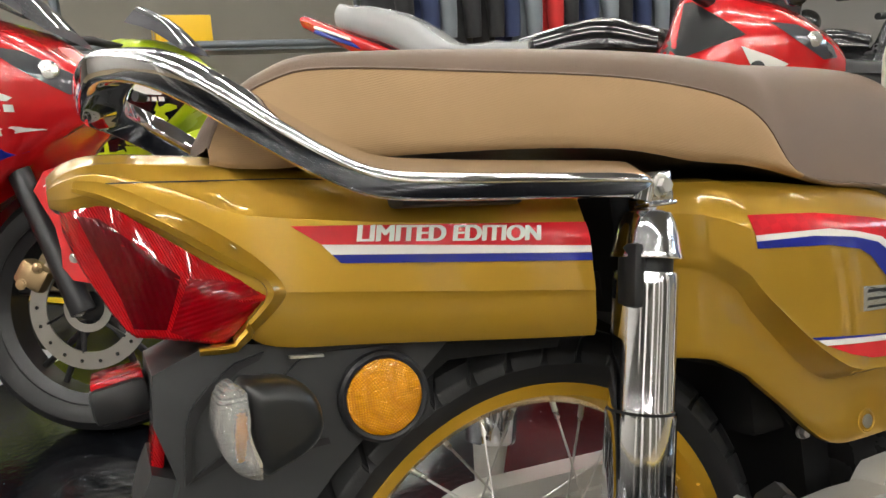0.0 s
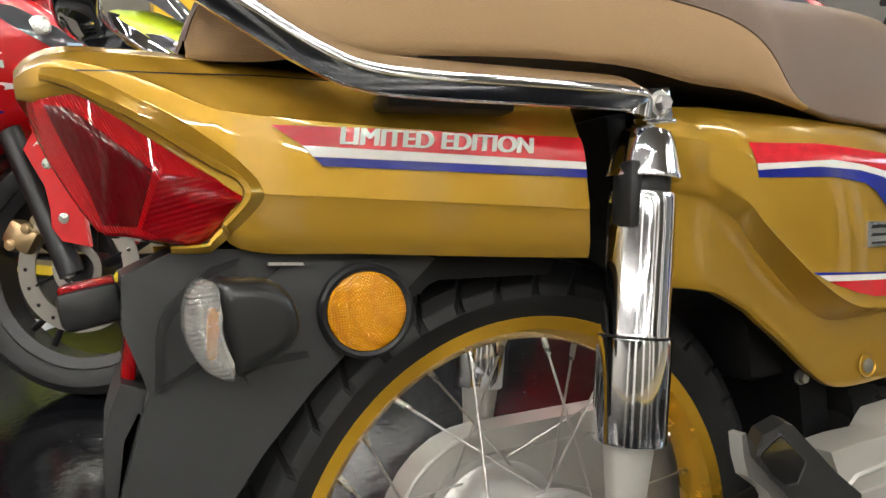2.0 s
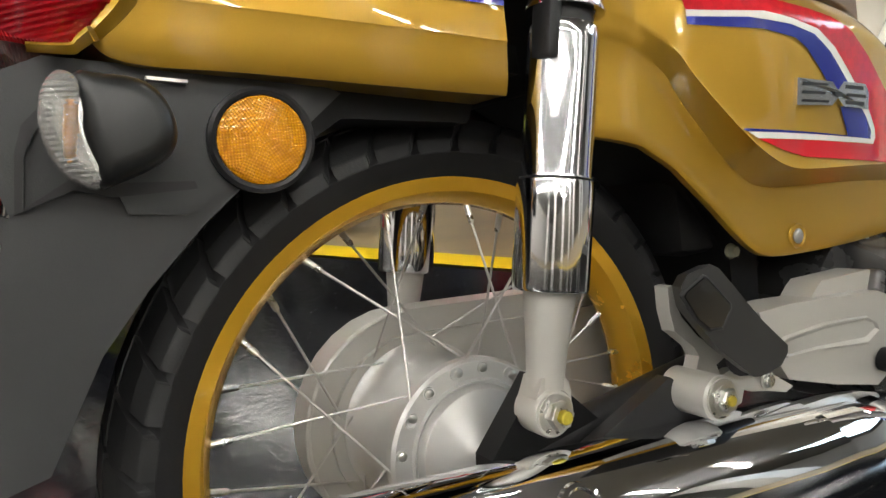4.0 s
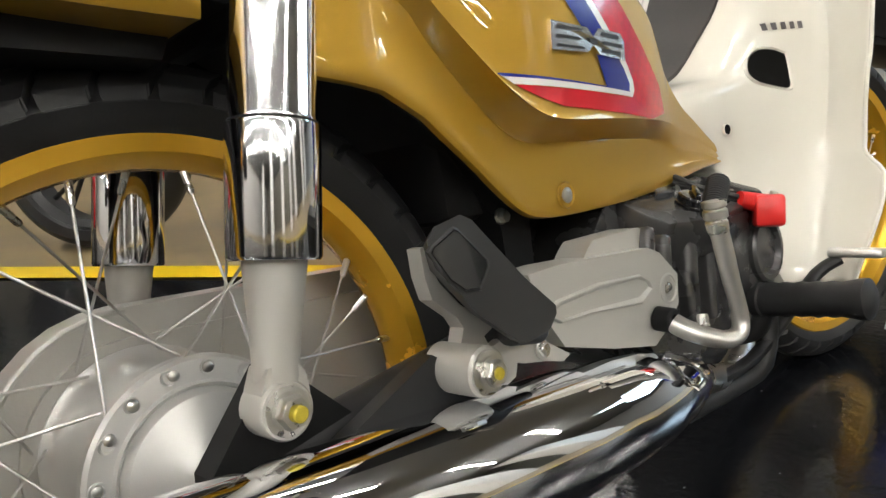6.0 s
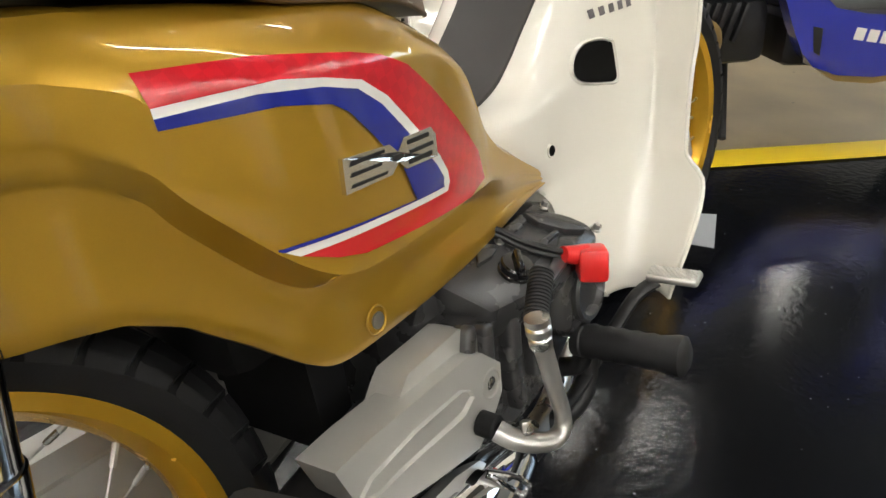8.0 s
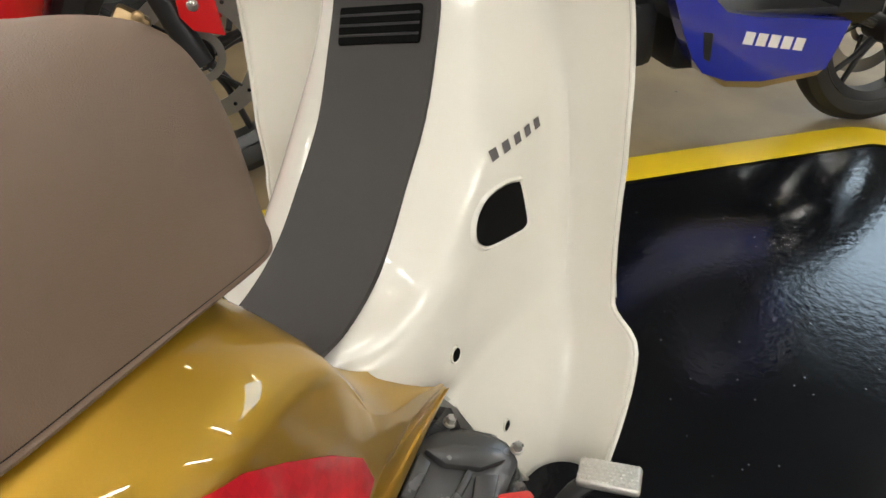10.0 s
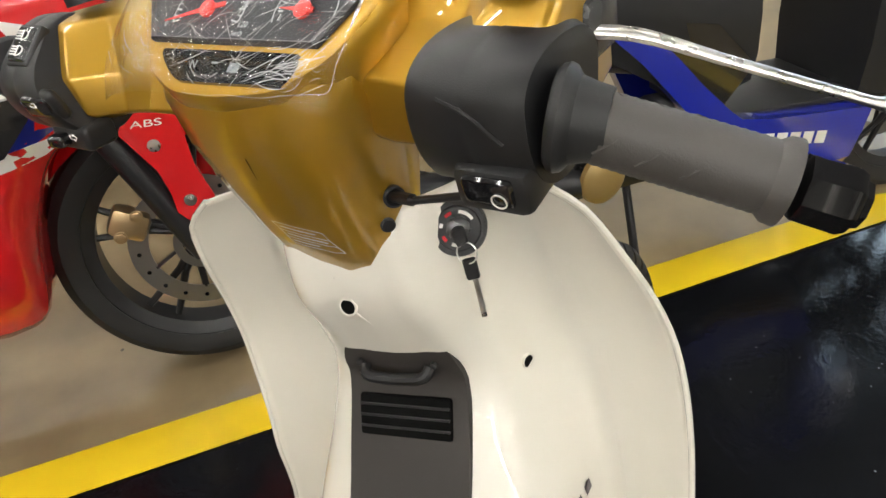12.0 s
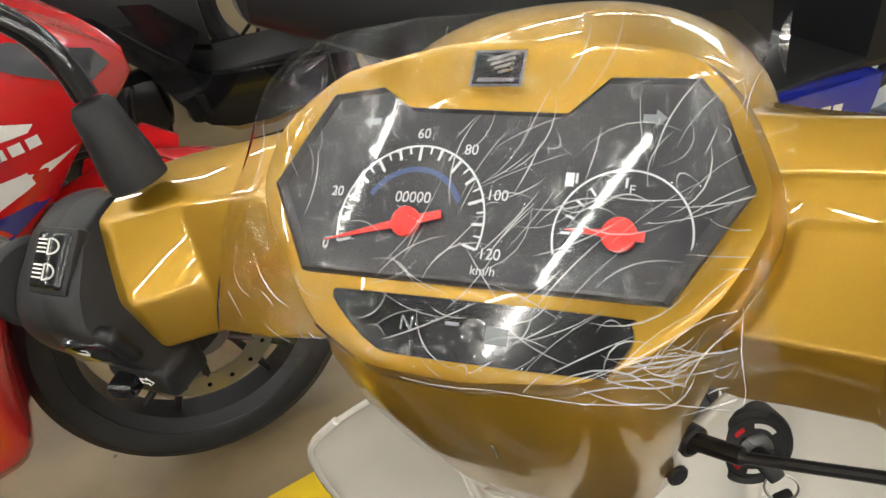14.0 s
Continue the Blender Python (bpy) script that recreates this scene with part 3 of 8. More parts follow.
# raised chrome emblem with dark cut-outs, drawn as plain shapes
EMB_STEEL = material("bright_emblem", (0.80, 0.80, 0.80), 0.22, 1.0, var=0.03)
EMB = bmesh.new()


def on_cover(x, z, off):
    hit, _, _, _ = tree_cover.ray_cast(V(x, -0.6, z), V(0, 1, 0))
    return (hit if hit else V(x, -0.14, z)) + V(0, -off, 0)


def emblem_bar(bm, pts, h0, h1):
    loft(bm, [[on_cover(x, z, h0) for x, z in pts], [on_cover(x, z, h1) for x, z in pts]])


EA, EB, EC = V(0.305, 0, 0.531), V(0.416, 0, 0.521), V(0.308, 0, 0.5545)


def em(u, v):
    p = EA + (EB - EA) * u + (EC - EA) * v
    return (p.x, p.z)


emblem_bar(EMB, [em(*q) for q in ((0, 0), (0.44, 0.05), (0.52, 0.35), (0.60, 0.05), (1.0, 0.0), (1.0, 0.72), (0.94, 1.0), (0.60, 1.0), (0.52, 0.65), (0.44, 0.95), (0, 1.0))], -0.002, 0.004)
emblem = part("emblem", EMB, EMB_STEEL, side_cover, "raised chrome emblem")
for q in (((0.05, 0.12), (0.38, 0.14), (0.40, 0.22), (0.07, 0.22)), ((0.05, 0.42), (0.34, 0.45), (0.34, 0.54), (0.07, 0.54)), ((0.05, 0.72), (0.38, 0.78), (0.38, 0.86), (0.07, 0.86)),
          ((0.64, 0.14), (0.92, 0.14), (0.92, 0.28), (0.64, 0.28)), ((0.66, 0.44), (0.95, 0.44), (0.95, 0.56), (0.66, 0.56)), ((0.64, 0.74), (0.90, 0.74), (0.90, 0.88), (0.64, 0.88)), ((0.47, 0.42), (0.57, 0.42), (0.57, 0.58), (0.47, 0.58))):
    dark = bmesh.new()
    emblem_bar(dark, [em(*r) for r in q], 0.003, 0.0044)
    part("inlay", dark, BLACK, emblem, "black emblem inlay")

# dark red panel painting in the tail lamp's inner depth, and its raised ridge
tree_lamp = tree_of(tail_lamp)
RED_SHADED = material("red_lens_shaded", (0.085, 0.0, 0.002), 0.15, 0, 0.6, var=0.3, var_scale=60, spec=0.1)
part("lens_panel", drape(fill([(-0.3355, 0.7030), (-0.3220, 0.6990), (-0.2790, 0.6540), (-0.2910, 0.6195), (-0.3115, 0.6235), (-0.3165, 0.6450), (-0.3285, 0.6800)], 0.006), tree_lamp, 0.0009), RED_SHADED, tail_lamp, "lens panel toned dark red for the lamp's inner depth")
bm = drape(fill([(-0.3215, 0.7005), (-0.3190, 0.6995), (-0.2755, 0.6540), (-0.2785, 0.6535)], 0.006), tree_lamp, 0.0014)
part("lens_ridge", bm, RED_LENS, tail_lamp)
# lower facet of the same lens, its shading put into a darker red
RED_HALF_SHADED = material("red_lens_half_shaded", (0.22, 0.0, 0.003), 0.15, 0, 0.6, var=0.35, var_scale=35, spec=0.1)
ribs(RED_SHADED, 0.0042, (0, radians(10), 0), 0.5)
ribs(RED_HALF_SHADED, 0.0035, (0, radians(100), 0), 0.35)
part("lens_facet", drape(fill([(-0.2745, 0.6520), (-0.2620, 0.6500), (-0.2330, 0.6415), (-0.2260, 0.6330), (-0.2330, 0.6240), (-0.2560, 0.6060), (-0.2780, 0.6110), (-0.2895, 0.6180)], 0.006), tree_lamp, 0.0008), RED_HALF_SHADED, tail_lamp, "lower lens facet toned deep red as its shaded side")
bm = drape(fill([(-0.2755, 0.6540), (-0.2785, 0.6535), (-0.2920, 0.6190), (-0.2890, 0.6190)], 0.006), tree_lamp, 0.0014)
part("lens_ridge", bm, RED_LENS, tail_lamp)

# gold lip that frames the lens
IN_ = [(-0.336, 0.7185), (-0.320, 0.7105), (-0.303, 0.6990), (-0.287, 0.6875), (-0.265, 0.6700), (-0.243, 0.6530), (-0.231, 0.6455), (-0.2255, 0.6380), (-0.2265, 0.6310), (-0.234, 0.6220), (-0.249, 0.6085), (-0.2545, 0.6045), (-0.275, 0.6055)]
OUT_ = [(-0.334, 0.7260), (-0.318, 0.7225), (-0.303, 0.7150), (-0.288, 0.7055), (-0.259, 0.6865), (-0.236, 0.6670), (-0.221, 0.6510), (-0.2135, 0.6390), (-0.2130, 0.6290), (-0.228, 0.6145), (-0.247, 0.6010), (-0.2535, 0.5985), (-0.275, 0.6005)]


def on_tree(tree, x, z, fall, off):
    hit, _, _, _ = tree.ray_cast(V(x, -0.6, z), V(0, 1, 0))
    return V(x, hit.y - off, z) if hit else V(x, fall - off, z)


i_pts, o_pts = catmull([V(x, 0, z) for x, z in IN_], 5), catmull([V(x, 0, z) for x, z in OUT_], 5)
lipr = []
for k, (a, b) in enumerate(zip(i_pts, o_pts)):
    fall = -0.058 - 0.036 * min(1, k / 18)
    deep, edge = on_tree(tree_lamp, a.x, a.z, fall, -0.004), on_tree(tree_tail, b.x, b.z, fall, 0.0002)
    crest = a + (b - a) * 0.30
    top_y = min(deep.y, edge.y) - 0.0048
    lipr.append([deep, V(a.x, top_y + 0.0014, a.z), V(crest.x, top_y, crest.z), V((a + (b - a) * 0.8).x, edge.y - 0.0018, (a + (b - a) * 0.8).z), edge])
for sy in (1, -1):
    bm = bmesh.new()
    loft(bm, [[V(p.x, p.y * sy, p.z) for p in r] for r in lipr], closed=False)
    part("lamp_surround", bm, GOLD, tail_cover, "gold lip framing the tail lamp", angle=28)

# ---- grab rail ----
half_rail = [V(0.068, -0.128, 0.664), V(0.070, -0.130, 0.678), V(0.055, -0.133, 0.682), V(-0.02, -0.134, 0.689), V(-0.105, -0.134, 0.697), V(-0.150, -0.134, 0.704), V(-0.180, -0.133, 0.718),
             V(-0.215, -0.130, 0.742), V(-0.255, -0.124, 0.772), V(-0.280, -0.114, 0.787), V(-0.298, -0.092, 0.793), V(-0.306, -0.060, 0.792), V(-0.309, -0.02, 0.790)]
rail = part("grab_rail", tube(half_rail + [V(p.x, -p.y, p.z) for p in reversed(half_rail)], 0.0105, 32, 4, flat=1.65, square=0.42), CHROME, bike, "polished chrome grab rail")
part("rail_pad", box((0.10, 0.06, 0.012), (-0.08, -0.095, 0.683), 0.004, (0, 5, 0)), BLACK, rail, "black rubber rail mount")
part("rail_bracket", box((0.031, 0.014, 0.027), (0.0925, -0.127, 0.6715), 0.003), CHROME, rail)
part("bracket_lip", box((0.030, 0.020, 0.004), (0.0925, -0.1275, 0.6575), 0.0015), CHROME, rail)
part("tail_seam", drape(fill([(-0.332, 0.7232), (-0.332, 0.7222), (-0.20, 0.7116), (-0.12, 0.7010), (-0.12, 0.7020), (-0.20, 0.7126)], 0.02), tree_tail, 0.0005), BLACK, tail_cover, "dark seam line")


def bolt(at, axis, r=0.008, h=0.006, mat=None, parent=None, name="bolt", washer=1.5):
    axis = Vector(axis).normalized()
    bm = lathe([(r * washer, 0), (r * washer, 0.0015), (r * 1.2, 0.002), (r * 1.2, 0.0025)], at, axis, 20)
    lathe([(r, 0.002), (r, h * 0.85), (r * 0.85, h), (0.0005, h)], at, axis, 6, bm)
    return part(name, bm, mat or STEEL, parent or bike)


bolt((0.0955, -0.1335, 0.672), (0, -1, 0), 0.0068, 0.008, STEEL, rail)

# ---- shocks ----
def shock(sy):
    a, b = V(0.0215, sy * 0.125, 0.325), V(0.0885, sy * 0.125, 0.665)
    d = (b - a).normalized()
    at = lambda z: a + d * ((z - a.z) / d.z)
    s = part("shock_absorber", lathe([(0.0240, 0), (0.0254, 0.0), (0.0263, 0.002), (0.0266, 0.010), (0.0267, 0.03), (0.0268, 0.110), (0.0273, 0.1115), (0.0270, 0.113), (0.024, 0.113), (0.01, 0.06)], at(0.6035), -d, 48), SHOCK_CHROME, bike, "chrome shock absorber")
    part("upper_cap", lathe([(0.007, -0.016), (0.007, 0.0), (0.0170, 0.0), (0.0196, 0.0015), (0.0235, 0.010), (0.0262, 0.021), (0.0288, 0.034), (0.0300, 0.0375), (0.0296, 0.039), (0.024, 0.039), (0.015, 0.030)], at(0.6525), -d, 48), SHOCK_CHROME, s)
    part("clamp", lathe([(0.0212, 0), (0.0216, 0.002), (0.0216, 0.014), (0.0212, 0.016), (0.016, 0.016), (0.016, 0)], at(0.616), -d, 36, closed=True), BLACK, s, "black clamp band")
    part("lower_cover", lathe([(0.0262, 0.0), (0.0287, 0.0008), (0.0290, 0.003), (0.0290, 0.080), (0.0279, 0.0822), (0.026, 0.0822), (0.025, 0.02)], at(0.4925), -d, 48), SHOCK_CHROME, s)
    part("step_ring", lathe([(0.0262, -0.0010), (0.0272, -0.0006), (0.0274, 0.0006), (0.0272, 0.0012), (0.025, 0.0012), (0.025, -0.0010)], at(0.4935), -d, 36, closed=True), BLACK, s)
    part("rod_end", lathe([(0.0195, -0.006), (0.0197, 0.002), (0.0190, 0.010), (0.0172, 0.028), (0.0155, 0.045), (0.0145, 0.060), (0.0145, 0.070), (0.013, 0.080)], at(0.412), -d, 32), SILVER, s, "cast aluminium lower eye")
    part("eye", lathe([(0.009, -0.014), (0.0168, -0.014), (0.0182, -0.012), (0.0182, 0.012), (0.0168, 0.014), (0.009, 0.014)], a, (0, 1, 0), 32, closed=True), SILVER, s)
    web = plate([(0.0150, 0.352), (0.0365, 0.349), (0.0395, 0.331), (0.033, 0.314), (0.016, 0.310), (0.0060, 0.323)], sy * 0.1135, sy * 0.1365, 0.005, 2)
    part("eye_web", web, SILVER, s)
    nut = lathe([(0.0150, 0.0), (0.0150, 0.0018), (0.0120, 0.0024), (0.0120, 0.003)], a + V(0, sy * 0.0135, 0), (0, sy, 0), 28)
    lathe([(0.0105, 0.002), (0.0108, 0.004), (0.0108, 0.009), (0.0098, 0.0108), (0.0065, 0.0112), (0.0062, 0.0095), (0.0005, 0.0095)], a + V(0, sy * 0.0135, 0), (0, sy, 0), 6, nut)
    part("axle_nut", nut, STEEL, s)
    part("stud", lathe([(0.0052, 0.009), (0.0052, 0.0150), (0.0042, 0.0158), (0.0004, 0.0158)], a + V(0, sy * 0.0135, 0), (0, sy, 0), 16), YELLOW_MARK, s, "stud with a yellow paint mark")
    return s


YELLOW_MARK = material("yellow_paint_mark", (0.55, 0.45, 0.05), 0.4, 0.4, var=0.5, var_scale=180)
shock(-1)
shock(1)
part("shock_tab", box((0.012, 0.024, 0.052), (0.0545, -0.133, 0.604), 0.004, (0, 10, 0)), BLACK, bike, "black plastic tab")

# ---- rear fender, lamps ----
fender = part("rear_fender", plate([(-0.305, 0.590), (-0.268, 0.603), (-0.10, 0.580), (-0.085, 0.572), (-0.110, 0.553), (-0.150, 0.523), (-0.190, 0.493), (-0.231, 0.455), (-0.262, 0.420), (-0.300, 0.355), (-0.345, 0.345), (-0.325, 0.44), (-0.298, 0.512), (-0.309, 0.556)], -0.072, 0.072, 0.006), FENDER, bike, "dark grey plastic rear fender")
part("fender_skirt", plate([(-0.10, 0.585), (0.03, 0.566), (0.02, 0.545), (-0.085, 0.555), (-0.13, 0.53), (-0.15, 0.535)], -0.066, 0.066, 0.004), INNER, fender)
part("reflector_plate", plate([(-0.20, 0.585), (-0.105, 0.575), (-0.135, 0.535), (-0.20, 0.500), (-0.235, 0.505), (-0.25, 0.55)], -0.0765, -0.0725, 0.003), FENDER, fender)
lampbox = part("plate_lamp", box((0.040, 0.07, 0.028), (-0.326, 0, 0.570), 0.006, (0, -6, 0)), BLACK, fender, "black number plate lamp")
part("lamp_window", box((0.036, 0.060, 0.006), (-0.327, 0, 0.5845), 0.002, (0, -6, 0)), RED_LENS, lampbox, "dark red lamp window")
part("red_reflector", box((0.010, 0.05, 0.034), (-0.306, 0, 0.530), 0.003, (0, 12, 0)), RED_LENS, fender, "red rear reflector")
part("plate_holder", plate([(-0.314, 0.518), (-0.300, 0.511), (-0.281, 0.487), (-0.286, 0.482), (-0.306, 0.496), (-0.317, 0.479), (-0.329, 0.425), (-0.335, 0.425), (-0.329, 0.484), (-0.322, 0.503)], -0.05, 0.05, 0.002), FENDER, fender, "dark grey number plate holder")

# black strips laid on the fender for the dark gap round the mount
part("signal_gap_strip", plate([(-0.230, 0.592), (-0.251, 0.588), (-0.269, 0.577), (-0.284, 0.563), (-0.290, 0.547), (-0.295, 0.512), (-0.290, 0.514), (-0.285, 0.546), (-0.278, 0.558), (-0.265, 0.572), (-0.248, 0.583), (-0.234, 0.587)], -0.0760, -0.070, 0.001), BLACK, fender, "black strip laid on for the dark gap round the signal mount")
part("signal_gap_wedge", plate([(-0.295, 0.512), (-0.261, 0.531), (-0.243, 0.525), (-0.193, 0.521), (-0.192, 0.516), (-0.244, 0.516), (-0.262, 0.523)], -0.0768, -0.070, 0.001), BLACK, fender)
part("tail_clip", plate([(-0.214, 0.5868), (-0.190, 0.5835), (-0.190, 0.5815), (-0.214, 0.5848)], -0.0850, -0.078, 0.0004), STEEL, fender, "bright clip under the tail cover")
AMBER = material("amber_reflector", (0.80, 0.27, 0.0), 0.20, 0.2, 0.7, var=0.0, spec=0.4)
nt = AMBER.node_tree
tcn, mpn, sep, an, sc, fl, md2, vor, bp, vm, mx = (nt.nodes.new("ShaderNode" + k) for k in ("TexCoord", "Mapping", "SeparateXYZ", "Math", "Math", "Math", "Math", "TexVoronoi", "Bump", "VectorRotate", "Mix"))
mpn.inputs["Location"].default_value = (0.148, 0, -0.543)      # about the reflector's middle
nt.links.new(tcn.outputs["Object"], mpn.inputs[0])
nt.links.new(mpn.outputs[0], sep.inputs[0])
an.operation, sc.operation, fl.operation, md2.operation = "ARCTAN2", "MULTIPLY_ADD", "FLOOR", "MULTIPLY"
nt.links.new(sep.outputs["Z"], an.inputs[0])
nt.links.new(sep.outputs["X"], an.inputs[1])
nt.links.new(an.outputs[0], sc.inputs[0])
sc.inputs[1].default_value, sc.inputs[2].default_value = 3 / math.pi, 0.35
nt.links.new(sc.outputs[0], fl.inputs[0])
nt.links.new(fl.outputs[0], md2.inputs[0])
md2.inputs[1].default_value = math.pi / 3       # each sector turns its prisms
vm.rotation_type = "Y_AXIS"
nt.links.new(mpn.outputs[0], vm.inputs["Vector"])
nt.links.new(md2.outputs[0], vm.inputs["Angle"])
vor.inputs["Scale"].default_value, vor.inputs["Randomness"].default_value = 520, 0.0
nt.links.new(vm.outputs[0], vor.inputs["Vector"])
bp.inputs["Strength"].default_value, bp.inputs["Distance"].default_value = 0.85, 0.0016
nt.links.new(vor.outputs["Distance"], bp.inputs["Height"])
nt.links.new(bp.outputs[0], nt.nodes["Principled BSDF"].inputs["Normal"])
mx.data_type = "RGBA"
mx.inputs["A"].default_value, mx.inputs["B"].default_value = (1.0, 0.43, 0.0, 1), (0.45, 0.13, 0.0, 1)
nt.links.new(vor.outputs["Distance"], mx.inputs["Factor"])
nt.links.new(mx.outputs["Result"], nt.nodes["Principled BSDF"].inputs["Base Color"])
BOWL = material("lamp_bowl", (0.86, 0.85, 0.83), 0.22, 0.85, var=0.04)
CLEAR = material("clear_lens", (0.92, 0.90, 0.87), 0.05, 0, 0.6, trans=0.74, var=0.0, rough_var=0)
ribs(CLEAR, 0.0030, (0, radians(90), 0), 0.9)
ORANGE = material("orange_bulb", (0.88, 0.36, 0.06), 0.3, var=0.05)


def pillow(outline, y, half, rings, smooth=3):
    """A rounded pod: an outline in x and z that swells to both sides of y; rings: (scale, share of half)."""
    pts = catmull([V(x, 0, z) for x, z in outline], smooth, True)
    ctr = sum(pts, V(0, 0, 0)) / len(pts)
    bm = bmesh.new()
    loft(bm, [[V(ctr.x + (p.x - ctr.x) * k, y + half * h, ctr.z + (p.z - ctr.z) * k) for p in pts] for k, h in rings])
    return bm


POD = [(-0.2555, 0.5825), (-0.2420, 0.5820), (-0.2260, 0.5795), (-0.2150, 0.5725), (-0.2085, 0.5610), (-0.2068, 0.5480), (-0.2110, 0.5370), (-0.2220, 0.5290), (-0.2400, 0.5230), (-0.2505, 0.5220), (-0.2545, 0.5400), (-0.2563, 0.5570)]
LENS = [(-0.2630, 0.5840), (-0.2560, 0.5815), (-0.2532, 0.5750), (-0.2565, 0.5570), (-0.2550, 0.5400), (-0.2508, 0.5225), (-0.2545, 0.5205), (-0.2660, 0.5280), (-0.2728, 0.5400), (-0.2757, 0.5540), (-0.2748, 0.5650), (-0.2708, 0.5770)]
for sy in (-1, 1):
    c = V(-0.148, sy * 0.078, 0.543)
    ax = V(-0.10, sy, -0.03)
    bez = part("side_reflector", lathe([(0.024, -0.004), (0.034, -0.002), (0.035, 0.002), (0.0345, 0.008), (0.032, 0.010), (0.0295, 0.009), (0.029, 0.006)], c, ax, 48), BLACK, fender, "black round reflector bezel")
    part("amber_lens", lathe([(0.0292, 0.004), (0.0288, 0.0085), (0.026, 0.0098), (0.012, 0.0108), (0.0005, 0.011)], c, ax, 48), AMBER, bez, "amber round reflector")
    yc = sy * 0.114
    hous = part("turn_signal", pillow(POD, yc, 0.023, ((0.55, -1.0), (0.80, -0.97), (0.93, -0.80), (1.0, -0.45), (1.0, 0.45), (0.93, 0.80), (0.80, 0.97), (0.55, 1.0))), SIGNAL_BLACK, bike, "black turn signal with clear lens", angle=50)
    part("lens", pillow(LENS, yc, 0.0240, ((0.62, -1.0), (0.85, -0.96), (0.97, -0.78), (1.0, -0.4), (1.0, 0.4), (0.97, 0.78), (0.85, 0.96), (0.62, 1.0))), CLEAR, hous, "clear faceted lens", angle=50)
    part("reflector", pillow([(x + 0.0022, 0.553 + (z - 0.553) * 0.86) for x, z in LENS[2:7]] + [(x + 0.006, 0.553 + (z - 0.553) * 0.80) for x, z in LENS[7:]], yc, 0.0195, ((0.8, -1.0), (1.0, -0.8), (1.0, 0.8), (0.8, 1.0))), BOWL, hous, "silver reflector bowl")
    part("bulb", lathe([(0.001, -0.016), (0.0028, -0.013), (0.0033, 0), (0.0028, 0.012), (0.001, 0.015)], (-0.2615, sy * 0.1340, 0.552), (0.16, 0, 1), 14), ORANGE, hous, "orange bulb")
    part("stalk", tube([(-0.228, sy * 0.104, 0.552), (-0.222, sy * 0.066, 0.552)], [0.012, 0.014], 16), BLACK, hous)

# ---- wheels: spokes, hubs ----
SPOKE = material("spoke_steel", (0.50, 0.49, 0.47), 0.36, 0.85, var=0.08, var_scale=60)


def spokes(w, x, z, hub_r, hub_y, turn):
    """Laced spokes: on each flange every second one lies outside the flange and leans the other way."""
    for i in range(32):
        a = radians(turn + 11.25 * i)
        side = 1 if i % 2 else -1
        outer = ((i // 2) % 2 == 1) == (side < 0)
        lean = radians(43.5) * (1 if outer else -1)
        y0 = side * (hub_y + (0.0045 if outer else -0.004))
        r0 = V(x + hub_r * math.cos(a + lean), y0, z + hub_r * math.sin(a + lean))
        r1 = V(x + 0.201 * math.cos(a), side * 0.004, z + 0.201 * math.sin(a))
        d = (r1 - r0).normalized()
        s = part("spoke", tube([r0, r1], 0.0012, 8), SPOKE, w)
        part("nipple", tube([r1 - d * 0.014, r1 - d * 0.012, r1 + d * 0.003], [0.0020, 0.0027, 0.0029], 8), STEEL, w)
        hd = lathe([(0.0040, 0), (0.0038, 0.0014), (0.0024, 0.0024), (0.0004, 0.0026)], V(r0.x, side * (hub_y + 0.0045), r0.z), (0, side, 0), 12)
        part("spoke_head", hd, STEEL, w)


spokes(rear, 0, ZA, 0.068, 0.0505, 121.5)
spokes(front, 1.21, ZA, 0.055, 0.040, 121.5)
HUB = material("hub_aluminium", (0.56, 0.555, 0.54), 0.36, 0.5, bump=0.08, bump_scale=900, var=0.05, var_scale=30)
part("hub", lathe([(0.02, 0.056), (0.074, 0.056), (0.076, 0.052), (0.076, 0.046), (0.070, 0.043), (0.062, 0.030), (0.060, 0), (0.062, -0.030), (0.072, -0.040), (0.0765, -0.044), (0.0765, -0.052), (0.074, -0.055), (0.060, -0.056), (0.0585, -0.059), (0.056, -0.057), (0.056, -0.02)], (0, 0, ZA), (0, 1, 0), 72), HUB, rear, "silver drum hub")
for i in range(16):
    a = radians(10.5 + 22.5 * i)
    part("rivet", lathe([(0.0056, -0.0005), (0.0054, 0.0008), (0.0044, 0.0006), (0.0036, -0.0004), (0.0004, -0.0004)], (0.068 * math.cos(a), -0.0556, ZA + 0.068 * math.sin(a)), (0, -1, 0), 14), HUB, rear)
part("brake_panel", lathe([(0.0555, 0.050), (0.0555, 0.058), (0.052, 0.063), (0.035, 0.068), (0.02, 0.074), (0.012, 0.080), (0.001, 0.080)], (0, 0, ZA), (0, -1, 0), 64), HUB, rear, "silver brake panel")
CASE = material("chain_case_grey", (0.46, 0.45, 0.42), 0.36, 0.35, bump=0.1, bump_scale=500, var=0.08, var_scale=15)


def capsule(c0, r0, c1, r1, n=16):
    d = math.atan2(c1[1] - c0[1], c1[0] - c0[0])
    k = math.acos(max(-1, min(1, (r0 - r1) / math.hypot(c1[0] - c0[0], c1[1] - c0[1]))))
    pts = [(c0[0] + r0 * math.cos(d + k + (2 * math.pi - 2 * k) * i / n), c0[1] + r0 * math.sin(d + k + (2 * math.pi - 2 * k) * i / n)) for i in range(n + 1)]
    return pts + [(c1[0] + r1 * math.cos(d - k + 2 * k * i / n), c1[1] + r1 * math.sin(d - k + 2 * k * i / n)) for i in range(n + 1)]


